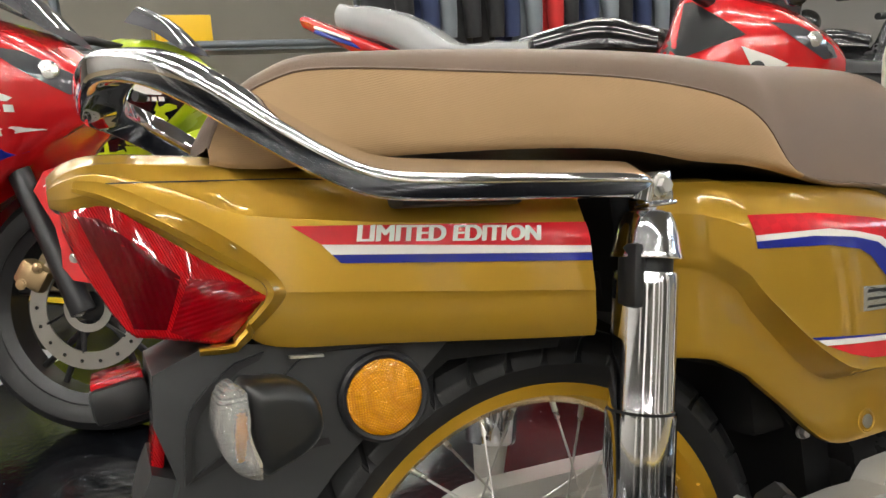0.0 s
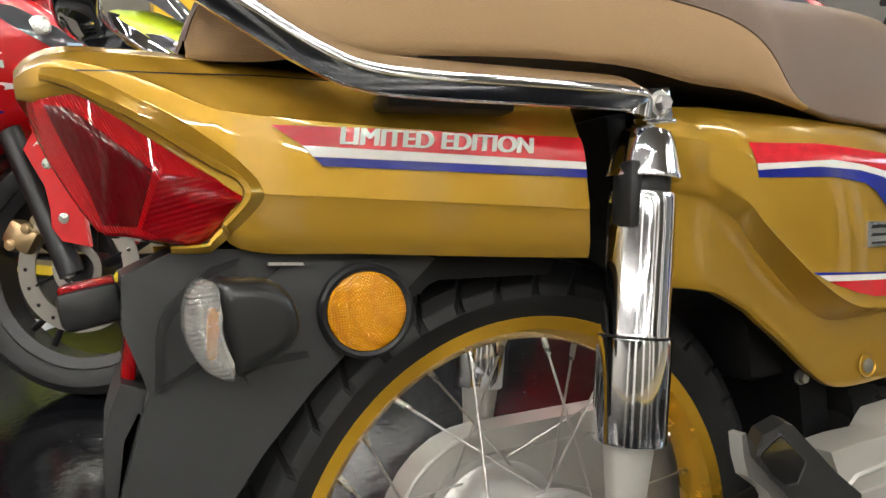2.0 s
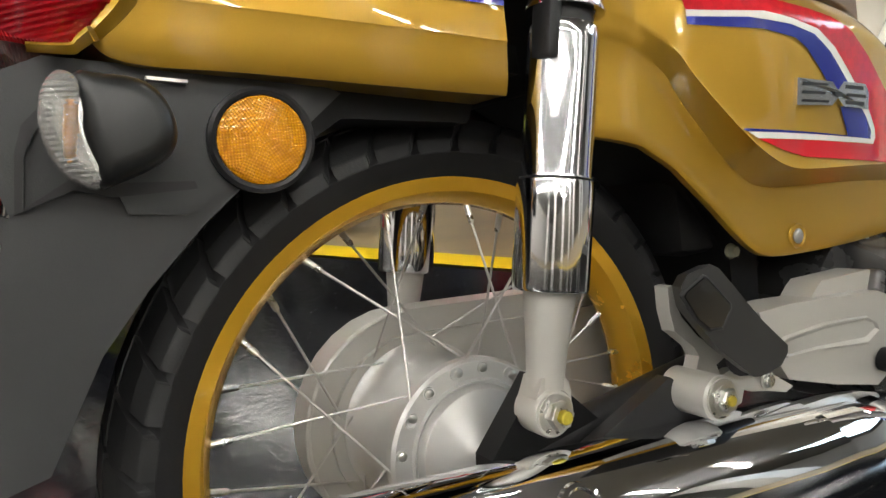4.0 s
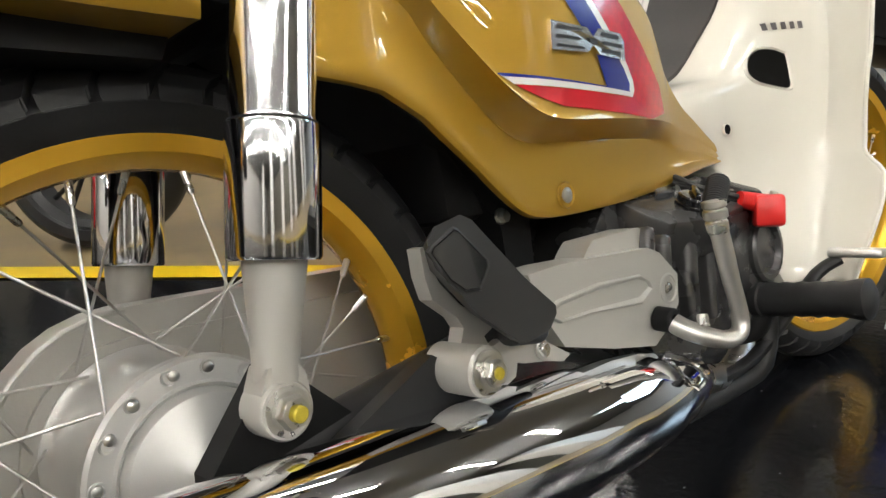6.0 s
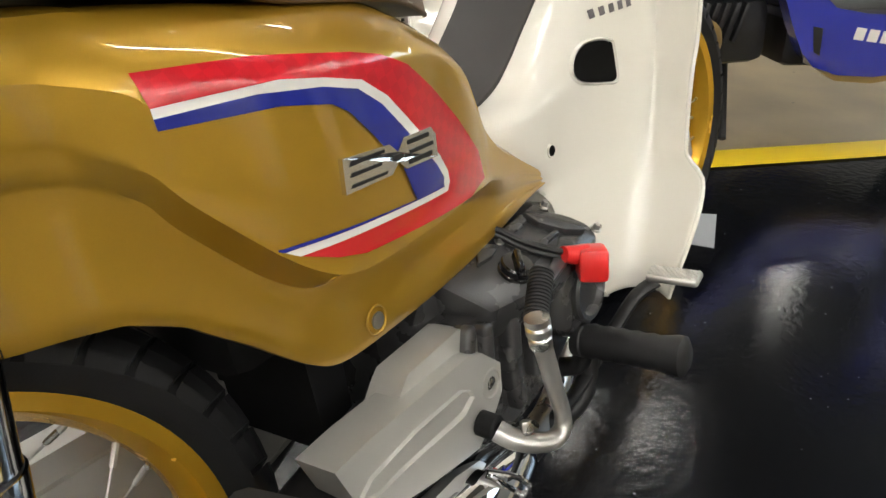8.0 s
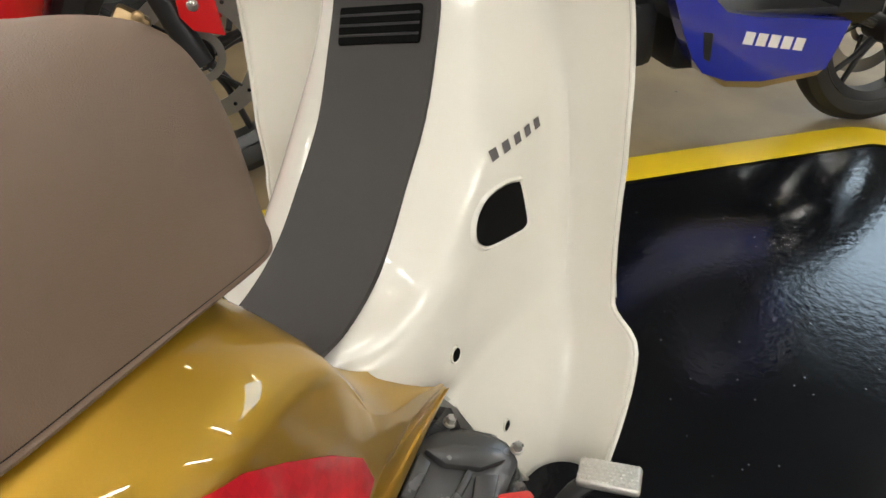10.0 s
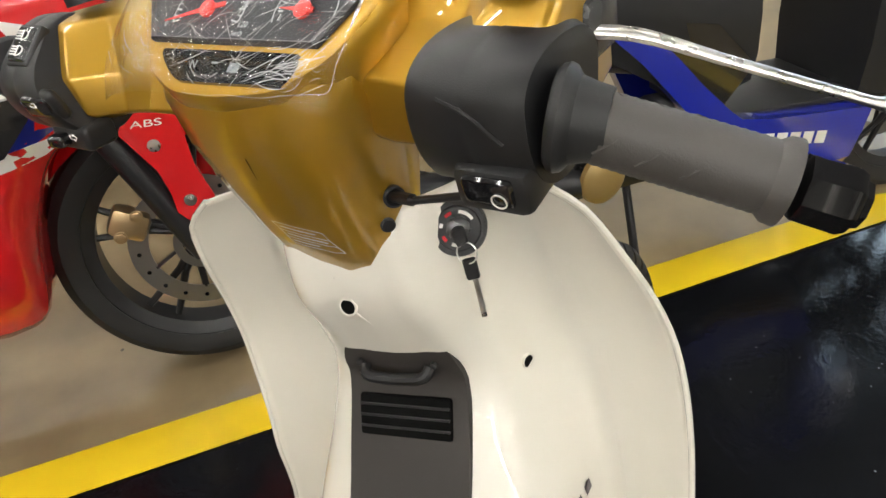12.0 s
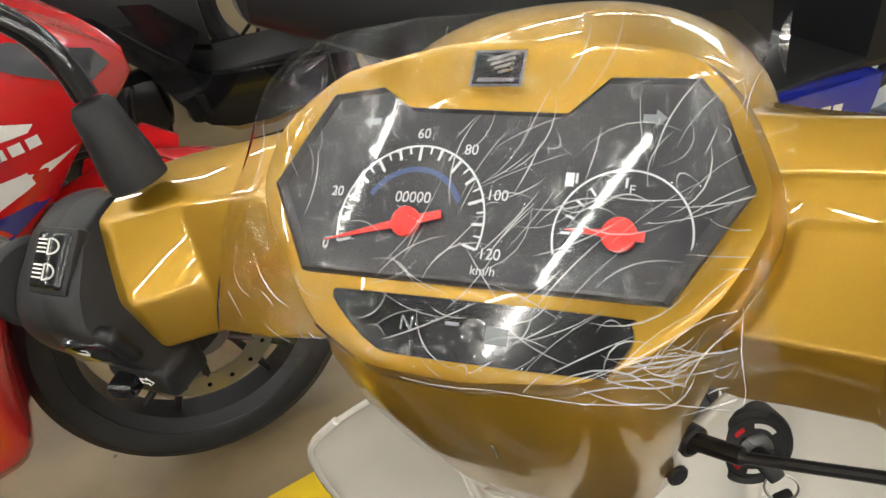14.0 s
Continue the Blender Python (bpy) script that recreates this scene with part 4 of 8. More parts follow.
case = part("chain_case", plate(capsule((-0.002, 0.278), 0.108, (0.36, 0.300), 0.062), 0.055, 0.094, 0.010), CASE, bike, "grey enclosed chain case")
part("case_rib", plate(capsule((-0.002, 0.278), 0.085, (0.34, 0.300), 0.042), 0.048, 0.060, 0.004), CASE, case)
part("case_lip", tube([V(x, 0.056, z) for x, z in capsule((-0.002, 0.278), 0.1065, (0.36, 0.300), 0.0605)], 0.0028, 8), CASE, case)
for sy in (-1, 1):
    part("swingarm", tube([(0.0, sy * 0.100, 0.282), (0.10, sy * 0.102, 0.293), (0.34, sy * 0.085, 0.312)], [0.017, 0.018, 0.020], 18), BLACK, bike, "black steel swingarm")
part("arm_plate", plate([(-0.025, 0.262), (-0.022, 0.295), (0.026, 0.348), (0.046, 0.335), (0.08, 0.30), (0.08, 0.265)], -0.116, -0.092, 0.003), INNER, bike)

# ---- exhaust ----
def muf_z(x):
    return 0.2365 + 0.10 * (0.2 - x)


CAN = [(-0.33, 0.028), (-0.315, 0.041), (-0.24, 0.0455), (0.30, 0.0455), (0.345, 0.043), (0.395, 0.0345), (0.432, 0.0250), (0.446, 0.0205), (0.452, 0.0160)]
muf = part("muffler", tube([(x, -0.158 + 0.02 * max(0, x - 0.30), muf_z(x)) for x, r in CAN], [r for x, r in CAN], 48), CHROME, bike, "chrome muffler with heat shield")


def half_sleeve(x0, x1, r0, r1, a0, a1, y, z0, z1, n=18, thick=0.0025):
    bm = bmesh.new()
    rows = []
    for k in range(13):
        s = k / 12
        x, z, r = x0 + (x1 - x0) * s, z0 + (z1 - z0) * s, r0 + (r1 - r0) * s
        ring = [V(x, y + r * math.cos(radians(a0 + (a1 - a0) * i / n)), z + r * math.sin(radians(a0 + (a1 - a0) * i / n))) for i in range(n + 1)]
        rin = [V(x, y + (r - thick) * math.cos(radians(a0 + (a1 - a0) * i / n)), z + (r - thick) * math.sin(radians(a0 + (a1 - a0) * i / n))) for i in reversed(range(n + 1))]
        rows.append(ring + rin)
    loft(bm, rows)
    return bm


sleeve = half_sleeve(-0.16, 0.262, 0.0500, 0.0490, 62, 262, -0.158, muf_z(-0.16), muf_z(0.262))
for v in sleeve.verts:       # its front end is cut on the slant
    if v.co.x > 0.255:
        v.co.x += 0.45 * (0.265 - v.co.z)
sleeve = part("heat_shield", sleeve, CHROME, muf, "chrome heat shield")
bm = lathe([(0.0155, -0.002), (0.0170, 0.002), (0.0155, 0.006), (0.0125, 0.0065), (0.011, 0.003), (0.0005, 0.003)], (-0.010, -0.199, muf_z(-0.01) + 0.027), (0, -1, 0.62), 28)
part("shield_screw", bm, CHROME, muf)
part("pipe_clip", tube([(0.372, -0.172, 0.258), (0.386, -0.190, 0.247), (0.394, -0.196, 0.232), (0.388, -0.190, 0.222)], 0.0028, 10, 3), CHROME, muf)
part("exhaust_pipe", tube([(0.445, -0.152, 0.212), (0.50, -0.140, 0.192), (0.58, -0.120, 0.170), (0.66, -0.10, 0.175), (0.74, -0.075, 0.215), (0.78, -0.06, 0.27)], 0.015, 18, 4), STEEL, muf, "bent steel exhaust pipe")
part("muffler_bracket", plate([(0.134, 0.326), (0.048, 0.292), (0.044, 0.282), (0.150, 0.272), (0.172, 0.296)], -0.142, -0.128, 0.003), BLACK, muf, "black muffler bracket")

# ---- passenger peg and its hanger ----
hanger = part("peg_hanger", plate([(0.132, 0.400), (0.137, 0.4005), (0.1395, 0.385), (0.144, 0.374), (0.160, 0.355), (0.178, 0.3415), (0.189, 0.336), (0.187, 0.331), (0.178, 0.3275), (0.182, 0.318), (0.204, 0.3075), (0.208, 0.299), (0.204, 0.289), (0.194, 0.286), (0.170, 0.2925), (0.150, 0.2945), (0.139, 0.304), (0.138, 0.320), (0.154, 0.326), (0.1595, 0.3385), (0.155, 0.347), (0.1355, 0.364), (0.132, 0.381)], -0.150, -0.136, 0.0035), SILVER, bike, "cast aluminium passenger peg hanger")
part("hanger_ear", plate([(0.182, 0.3165), (0.196, 0.3195), (0.236, 0.3115), (0.247, 0.303), (0.272, 0.2865), (0.262, 0.2835), (0.240, 0.290), (0.216, 0.2955), (0.200, 0.304)], -0.149, -0.140, 0.003), SILVER, hanger)
bm = lathe([(0.006, -0.026), (0.0160, -0.026), (0.0178, -0.024), (0.0178, 0.020), (0.0160, 0.022), (0.006, 0.022)], (0.1515, -0.150, 0.3115), (0, 1, 0), 32, closed=True)
part("boss", bm, SILVER, hanger)
part("washer", lathe([(0.0145, 0), (0.0150, 0.0016), (0.010, 0.0020), (0.0004, 0.0020)], (0.1515, -0.176, 0.3115), (0, -1, 0), 32), STEEL, hanger)
bolt((0.1515, -0.1775, 0.3115), (0, -1, 0), 0.0095, 0.0085, STEEL, hanger, "bolt", 1.15)
part("bolt_mark", lathe([(0.0042, 0), (0.0042, 0.0012), (0.0004, 0.0012)], (0.1515, -0.1858, 0.3115), (0, -1, 0), 14), YELLOW_MARK, hanger, "yellow paint mark on the bolt")
bolt((0.237, -0.1500, 0.3005), (0, -1, 0), 0.0058, 0.005, STEEL, hanger, "bolt", 1.35)
GLOSS_BLACK = material("gloss_black", (0.008, 0.008, 0.009), 0.10, 0, 0.5, var=0.1)
PEG = [(0.101, 0.409), (0.108, 0.4165), (0.131, 0.4205), (0.140, 0.416), (0.182, 0.369), (0.209, 0.344), (0.2085, 0.338), (0.200, 0.3295), (0.176, 0.3265), (0.168, 0.328), (0.133, 0.357), (0.1035, 0.393)]
bm = plate(PEG, -0.194, -0.160, 0.0065)
for v in bm.verts:      # it tapers back towards its hinge
    v.co.x, v.co.z = v.co.x + 0.75 * (v.co.y + 0.194), v.co.z - 0.20 * (v.co.y + 0.194)
peg = part("passenger_peg", bm, BLACK_SATIN, hanger, "folded black rubber passenger peg")
INS = [(0.1014, 0.4021), (0.1040, 0.4050), (0.1225, 0.4126), (0.1265, 0.4111), (0.1476, 0.3883), (0.1475, 0.3844), (0.1378, 0.3723), (0.1253, 0.3734), (0.1137, 0.3828)]
icx, icz = sum(p[0] for p in INS) / len(INS), sum(p[1] for p in INS) / len(INS)
grow = lambda k: [(icx + (x - icx) * k, icz + (z - icz) * k) for x, z in INS]
bm = bmesh.new()
loft(bm, [[V(x, y, z) for x, z in grow(k)] for k, y in ((1.10, -0.1935), (1.07, -0.1950), (1.0, -0.1954), (0.96, -0.1938), (0.9, -0.1936))], True, False)
part("peg_rim", bm, BLACK_SATIN, peg)
part("peg_insert", plate(grow(0.94), -0.1952, -0.190, 0.0010), GLOSS_BLACK, peg, "glossy black peg end")
part("peg_pivot", tube([(0.196, -0.160, 0.330), (0.232, -0.152, 0.318)], [0.014, 0.011], 16), BLACK, peg)

# ---- heel guard ----
guard = part("heel_guard", plate([(0.234, 0.3600), (0.274, 0.3600), (0.402, 0.3490), (0.421, 0.3410), (0.4475, 0.3150), (0.4435, 0.2870), (0.4230, 0.2700), (0.3945, 0.2580), (0.330, 0.2740), (0.266, 0.2940), (0.245, 0.325)], -0.150, -0.112, 0.006), SILVER, bike, "satin silver cast heel guard")
part("guard_top", plate([(0.296, 0.352), (0.318, 0.3500), (0.331, 0.3620), (0.340, 0.3680), (0.413, 0.3668), (0.428, 0.3590), (0.447, 0.3420), (0.452, 0.325), (0.30, 0.330)], -0.136, -0.104, 0.007), SILVER, guard)
bm = bmesh.new()
outer = [(0.246, 0.325), (0.262, 0.3335), (0.318, 0.3350), (0.382, 0.3285), (0.396, 0.3195), (0.3995, 0.3105), (0.381, 0.3010), (0.300, 0.3125), (0.262, 0.3145)]
ocx, ocz = 0.335, 0.3195
mid = [(ocx + (x - ocx) * 0.93, ocz + (z - ocz) * 0.60) for x, z in outer]
loft(bm, [[V(x, -0.1496, z) for x, z in outer], [V(ocx + (x - ocx) * 0.985, -0.1530, ocz + (z - ocz) * 0.90) for x, z in outer], [V(ocx + (x - ocx) * 0.965, -0.1530, ocz + (z - ocz) * 0.82) for x, z in outer], [V(x, -0.1502, z) for x, z in mid]], True, False)
part("guard_rim", bm, SILVER, guard)
part("guard_foot", plate([(0.272, 0.3020), (0.398, 0.2700), (0.392, 0.2600), (0.330, 0.2760), (0.270, 0.2945)], -0.1475, -0.128, 0.004), SILVER, guard)
bm = lathe([(0.0150, -0.001), (0.0150, 0.0005), (0.0128, 0.0012), (0.0095, -0.0030), (0.0005, -0.0030)], (0.4285, -0.1500, 0.3045), (0, -1, 0), 28)
part("guard_boss", bm, SILVER, guard)
bolt((0.4285, -0.1478, 0.3045), (0, -1, 0), 0.0055, 0.003, STEEL, guard, "bolt", 1.1)

# ---- engine ----
ENG = [(0.405, 0.372), (0.430, 0.392), (0.475, 0.400), (0.535, 0.404), (0.610, 0.402), (0.662, 0.384), (0.688, 0.348), (0.679, 0.290), (0.635, 0.240), (0.565, 0.215), (0.480, 0.208), (0.420, 0.225), (0.395, 0.275), (0.392, 0.345)]
engine = part("engine", plate([(x, min(z, 0.390)) for x, z in ENG], -0.095, 0.095, 0.012, 2), ENGINE, bike, "dark grey cast engine")


def shrink(pts, k):
    cx, cz = sum(p[0] for p in pts) / len(pts), sum(p[1] for p in pts) / len(pts)
    return [(cx + (x - cx) * k, cz + (z - cz) * k) for x, z in pts]


part("clutch_cover", plate([(x, min(z, 0.360)) for x, z in shrink(ENG, 0.93)], -0.132, -0.094, 0.014, 2), ENGINE, engine, "dark grey clutch cover")
part("round_cover", lathe([(0.056, 0), (0.056, 0.018), (0.053, 0.026), (0.047, 0.031), (0.030, 0.034), (0.0005, 0.035)], (0.618, -0.126, 0.306), (0, -1, 0), 48), ENGINE, engine)
part("cover_step", lathe([(0.037, 0.030), (0.037, 0.038), (0.034, 0.041), (0.029, 0.041), (0.026, 0.035)], (0.618, -0.126, 0.306), (0, -1, 0), 44), ENGINE, engine)
# sloping upper deck of the cover, with its raised panels
DN = V(0, -0.451, 0.892)


def deck(x, y, h=0.0):
    return V(x, y, 0.365 + 0.5056 * (y + 0.15)) + DN * h


def deck_plate(pts, h0, h1, bevel=0.003):
    bm = bmesh.new()
    loft(bm, [[deck(x, y, h) for x, y in pts] for h in (h0, h1)])
    bmesh.ops.recalc_face_normals(bm, faces=bm.faces)
    bmesh.ops.bevel(bm, geom=bm.edges[:], offset=bevel, segments=2, affect="EDGES", profile=0.5)
    return bm


part("cover_deck", deck_plate([(0.440, -0.090), (0.600, -0.084), (0.634, -0.100), (0.656, -0.126), (0.662, -0.152), (0.648, -0.168), (0.540, -0.168), (0.450, -0.150)], -0.050, 0.0, 0.010), ENGINE, engine, "dark grey cast cover deck")
for pts, h in (([(0.603, -0.100), (0.622, -0.116), (0.641, -0.148), (0.634, -0.156), (0.614, -0.142), (0.600, -0.118)], 0.007),
               ([(0.598, -0.098), (0.595, -0.109), (0.5545, -0.1108), (0.5548, -0.1005)], 0.007),
               ([(0.609, -0.133), (0.606, -0.139), (0.562, -0.138), (0.562, -0.132)], 0.006),
               ([(0.6075, -0.1405), (0.6215, -0.1555), (0.587, -0.1610), (0.572, -0.1490)], 0.0035),
               ([(0.5645, -0.1520), (0.5735, -0.1640), (0.529, -0.1680), (0.521, -0.1600)], 0.006),
               ([(0.5255, -0.1000), (0.5330, -0.1100), (0.514, -0.1135), (0.490, -0.1110), (0.505, -0.1010)], 0.006)):
    part("raised_panel", deck_plate(pts, -0.004, h, 0.0022), ENGINE, engine)
for x, y in ((0.645, -0.106), (0.655, -0.160), (0.545, -0.105), (0.470, -0.098)):
    bolt(deck(x, y, -0.002), DN, 0.0045, 0.008, STEEL, engine, "bolt", 1.3)
for x, z, w, h, rot in ((0.443, 0.325, 0.016, 0.060, 8), (0.488, 0.312, 0.022, 0.060, 10), (0.484, 0.275, 0.018, 0.075, -4), (0.415, 0.342, 0.014, 0.050, 20), (0.528, 0.290, 0.016, 0.080, 4)):
    part("rib", box((w, 0.020, h), (x, -0.136, z), 0.005, (0, rot, 0), seg=3), ENGINE, engine)
for x, z in ((0.652, 0.262), (0.560, 0.222), (0.470, 0.222), (0.404, 0.285), (0.540, 0.322)):
    bolt((x, -0.128, z), (0, -1, 0), 0.0055, 0.022, STEEL, engine, "bolt", 1.2)
bm = lathe([(0.0175, 0), (0.0175, 0.003), (0.0165, 0.004), (0.0165, 0.010), (0.0150, 0.012), (0.0005, 0.0125)], deck(0.5157, -0.1362), DN, 28)
cap = part("oil_filler_cap", bm, GLOSS_BLACK, engine, "black oil filler cap")
bm = box((0.030, 0.0075, 0.009), (0, 0, 0), 0.003, seg=3)
bmesh.ops.transform(bm, matrix=Matrix.Translation(deck(0.5157, -0.1362, 0.014)) @ DN.to_track_quat("Z", "Y").to_matrix().to_4x4() @ Matrix.Rotation(radians(40), 4, "Z"), verts=bm.verts)
part("cap_grip", bm, GLOSS_BLACK, cap)
part("cylinder", box((0.14, 0.10, 0.10), (0.70, 0, 0.310), 0.02, (0, 8, 0)), ENGINE, engine, "finned grey cylinder")
for i in range(6):
    part("fin", box((0.006, 0.13, 0.12), (0.655 + i * 0.018, 0, 0.310), 0.002, (0, 8, 0)), ENGINE, engine)
part("air_box", box((0.24, 0.13, 0.12), (0.36, 0, 0.46), 0.02), INNER, bike, "black plastic air box")
part("frame_spine", box((0.32, 0.05, 0.07), (0.34, 0, 0.56), 0.02, (0, 10, 0)), INNER, bike)
# black box added to keep the gap at the cover's rear dark
part("gap_filler", box((0.022, 0.190, 0.105), (0.083, 0, 0.618), 0.004), INNER, bike, "black filler box added to darken the side cover's rear gap")
part("inner_fender", plate([(0.10, 0.60), (0.26, 0.52), (0.34, 0.40), (0.335, 0.30), (0.30, 0.30), (0.30, 0.39), (0.23, 0.49), (0.10, 0.575), (0.02, 0.59), (0.02, 0.61)], -0.068, 0.068, 0.004), INNER, bike, "black inner rear fender")
bolt((0.300, -0.069, 0.40), (0, -1, 0), 0.006, 0.008, STEEL, bike, "bolt", 1.3)
# cover screw with its recess
bm = lathe([(0.0125, 0.0), (0.0115, 0.0012), (0.0095, -0.001), (0.0005, -0.001)], (0.345, -0.1105, 0.4095), (0, -1, 0), 24)
part("screw_recess", bm, GOLD, side_cover)
bolt((0.345, -0.1098, 0.4095), (0, -1, 0), 0.006, 0.003, STEEL, side_cover, "screw", 1.0)

# kick starter
KICK = material("brushed_lever_steel", (0.55, 0.54, 0.51), 0.34, 0.85, bump=0.1, bump_scale=800, var=0.08, var_scale=40)
kick = part("kick_starter", tube([(0.400, -0.168, 0.279), (0.403, -0.180, 0.272), (0.413, -0.193, 0.2640), (0.428, -0.204, 0.2580), (0.4405, -0.209, 0.2625), (0.4445, -0.209, 0.274), (0.442, -0.209, 0.290), (0.436, -0.209, 0.31), (0.4305, -0.209, 0.335), (0.4255, -0.208, 0.362)], [0.0105, 0.0105, 0.0100, 0.0092, 0.0085, 0.0080, 0.0080, 0.0082, 0.0086, 0.0088], 18, 3, flat=0.85), KICK, bike, "grey kick starter lever")
part("kick_joint", lathe([(0.008, 0), (0.0100, 0.003), (0.0100, 0.010), (0.0085, 0.012), (0.0108, 0.014), (0.0108, 0.020), (0.009, 0.022), (0.0108, 0.024), (0.0105, 0.029), (0.0005, 0.030)], (0.4245, -0.208, 0.356), (-0.05, 0, 1), 24), STEEL, kick)
part("kick_collar", lathe([(0.0115, 0), (0.0115, 0.016), (0.010, 0.018), (0.006, 0.018), (0.006, 0)], (0.400, -0.152, 0.283), (0, -1, -0.1), 24, closed=True), INNER, kick)
bm = bmesh.new()
prof = []
for i in range(14):
    prof += [(0.0098, i * 0.0034), (0.0110, i * 0.0034 + 0.0008), (0.0110, i * 0.0034 + 0.0024), (0.0098, i * 0.0034 + 0.0030)]
lathe([(0.005, 0)] + prof + [(0.006, 0.0485), (0.0005, 0.0495)], (0.440, -0.197, 0.372), (0.66, 0.18, 0.42), 22, bm)
part("kick_pedal", bm, RUBBER, kick, "ribbed black rubber kick pedal")
bolt((0.412, -0.190, 0.274), (0.2, 0.1, 1), 0.0052, 0.011, STEEL, kick, "bolt", 1.2)

# red cap and its leads
RED_CAP = material("red_rubber_cap", (0.72, 0.02, 0.018), 0.35, 0, 0.2, var=0.05, var_scale=30)
capb = box((0.034, 0.030, 0.034), (0.590, -0.182, 0.352), 0.005, (6, 8, 32))
redcap = part("red_cap", capb, RED_CAP, bike, "red rubber terminal cap")
part("cap_neck", tube([(0.590, -0.176, 0.360), (0.566, -0.163, 0.370)], [0.011, 0.0085], 14), RED_CAP, redcap)
for k in range(2):
    part("lead", tube([(0.572, -0.165 + 0.004 * k, 0.370 - 0.004 * k), (0.566, -0.156, 0.374 - 0.007 * k), (0.553, -0.130, 0.386 - 0.007 * k), (0.541, -0.098, 0.404 - 0.006 * k), (0.520, -0.060, 0.408)], 0.0036, 8, 4), BLACK, redcap, "black cable")

# front foot peg and brake pedal
pegbar = part("step_bar", tube([(0.600, -0.10, 0.205), (0.600, -0.145, 0.215), (0.600, -0.158, 0.235), (0.600, -0.165, 0.252)], 0.011, 14, 3), BLACK, bike, "black step bar")
prof = [(0.010, 0.0), (0.0185, 0.002), (0.0195, 0.012)]
prof += [(0.0178 + 0.0014 * (i % 2), 0.014 + 0.008 * i) for i in range(12)] + [(0.021, 0.112), (0.021, 0.120), (0.014, 0.124), (0.0005, 0.125)]
part("foot_peg", lathe(prof, (0.598, -0.150, 0.253), (-0.05, -1, 0.035), 24), RUBBER, pegbar, "ribbed black rubber foot peg")
part("peg_spring", tube([(0.610, -0.152, 0.262), (0.625, -0.150, 0.285), (0.640, -0.145, 0.30), (0.648, -0.14, 0.275)], 0.0025, 8, 4), STEEL, pegbar)
part("cross_bar", tube([(0.62, -0.155, 0.232), (0.60, -0.152, 0.18), (0.55, -0.14, 0.168), (0.45, -0.13, 0.168)], 0.012, 14, 3), BLACK, pegbar)
pedal = part("brake_pedal", box((0.036, 0.058, 0.010), (0.714, -0.223, 0.281), 0.004, (4, 8, 6), seg=3), ALU, bike, "silver knurled brake pedal pad")
bm = bmesh.new()
for i in range(7):
    for j in range(11):
        p = pose(0.714, -0.223, 0.281, 4, 8, 6) @ V(-0.0145 + 0.0048 * i, -0.025 + 0.005 * j + 0.0025 * (i % 2), 0.005)
        add = [p + V(0.0018, 0, 0), p + V(0, 0.0018, 0), p - V(0.0018, 0, 0), p - V(0, 0.0018, 0)]
        vs = [bm.verts.new(q) for q in add]
        tip = bm.verts.new(p + V(0, 0, 0.0012))
        for k in range(4):
            bm.faces.new((vs[k], vs[(k + 1) % 4], tip))
part("knurl", bm, ALU, pedal)
part("pedal_arm", tube([(0.708, -0.205, 0.276), (0.690, -0.185, 0.262), (0.650, -0.165, 0.225), (0.58, -0.150, 0.190), (0.50, -0.14, 0.185)], 0.010, 12, 3, flat=0.7), BLACK, pedal)

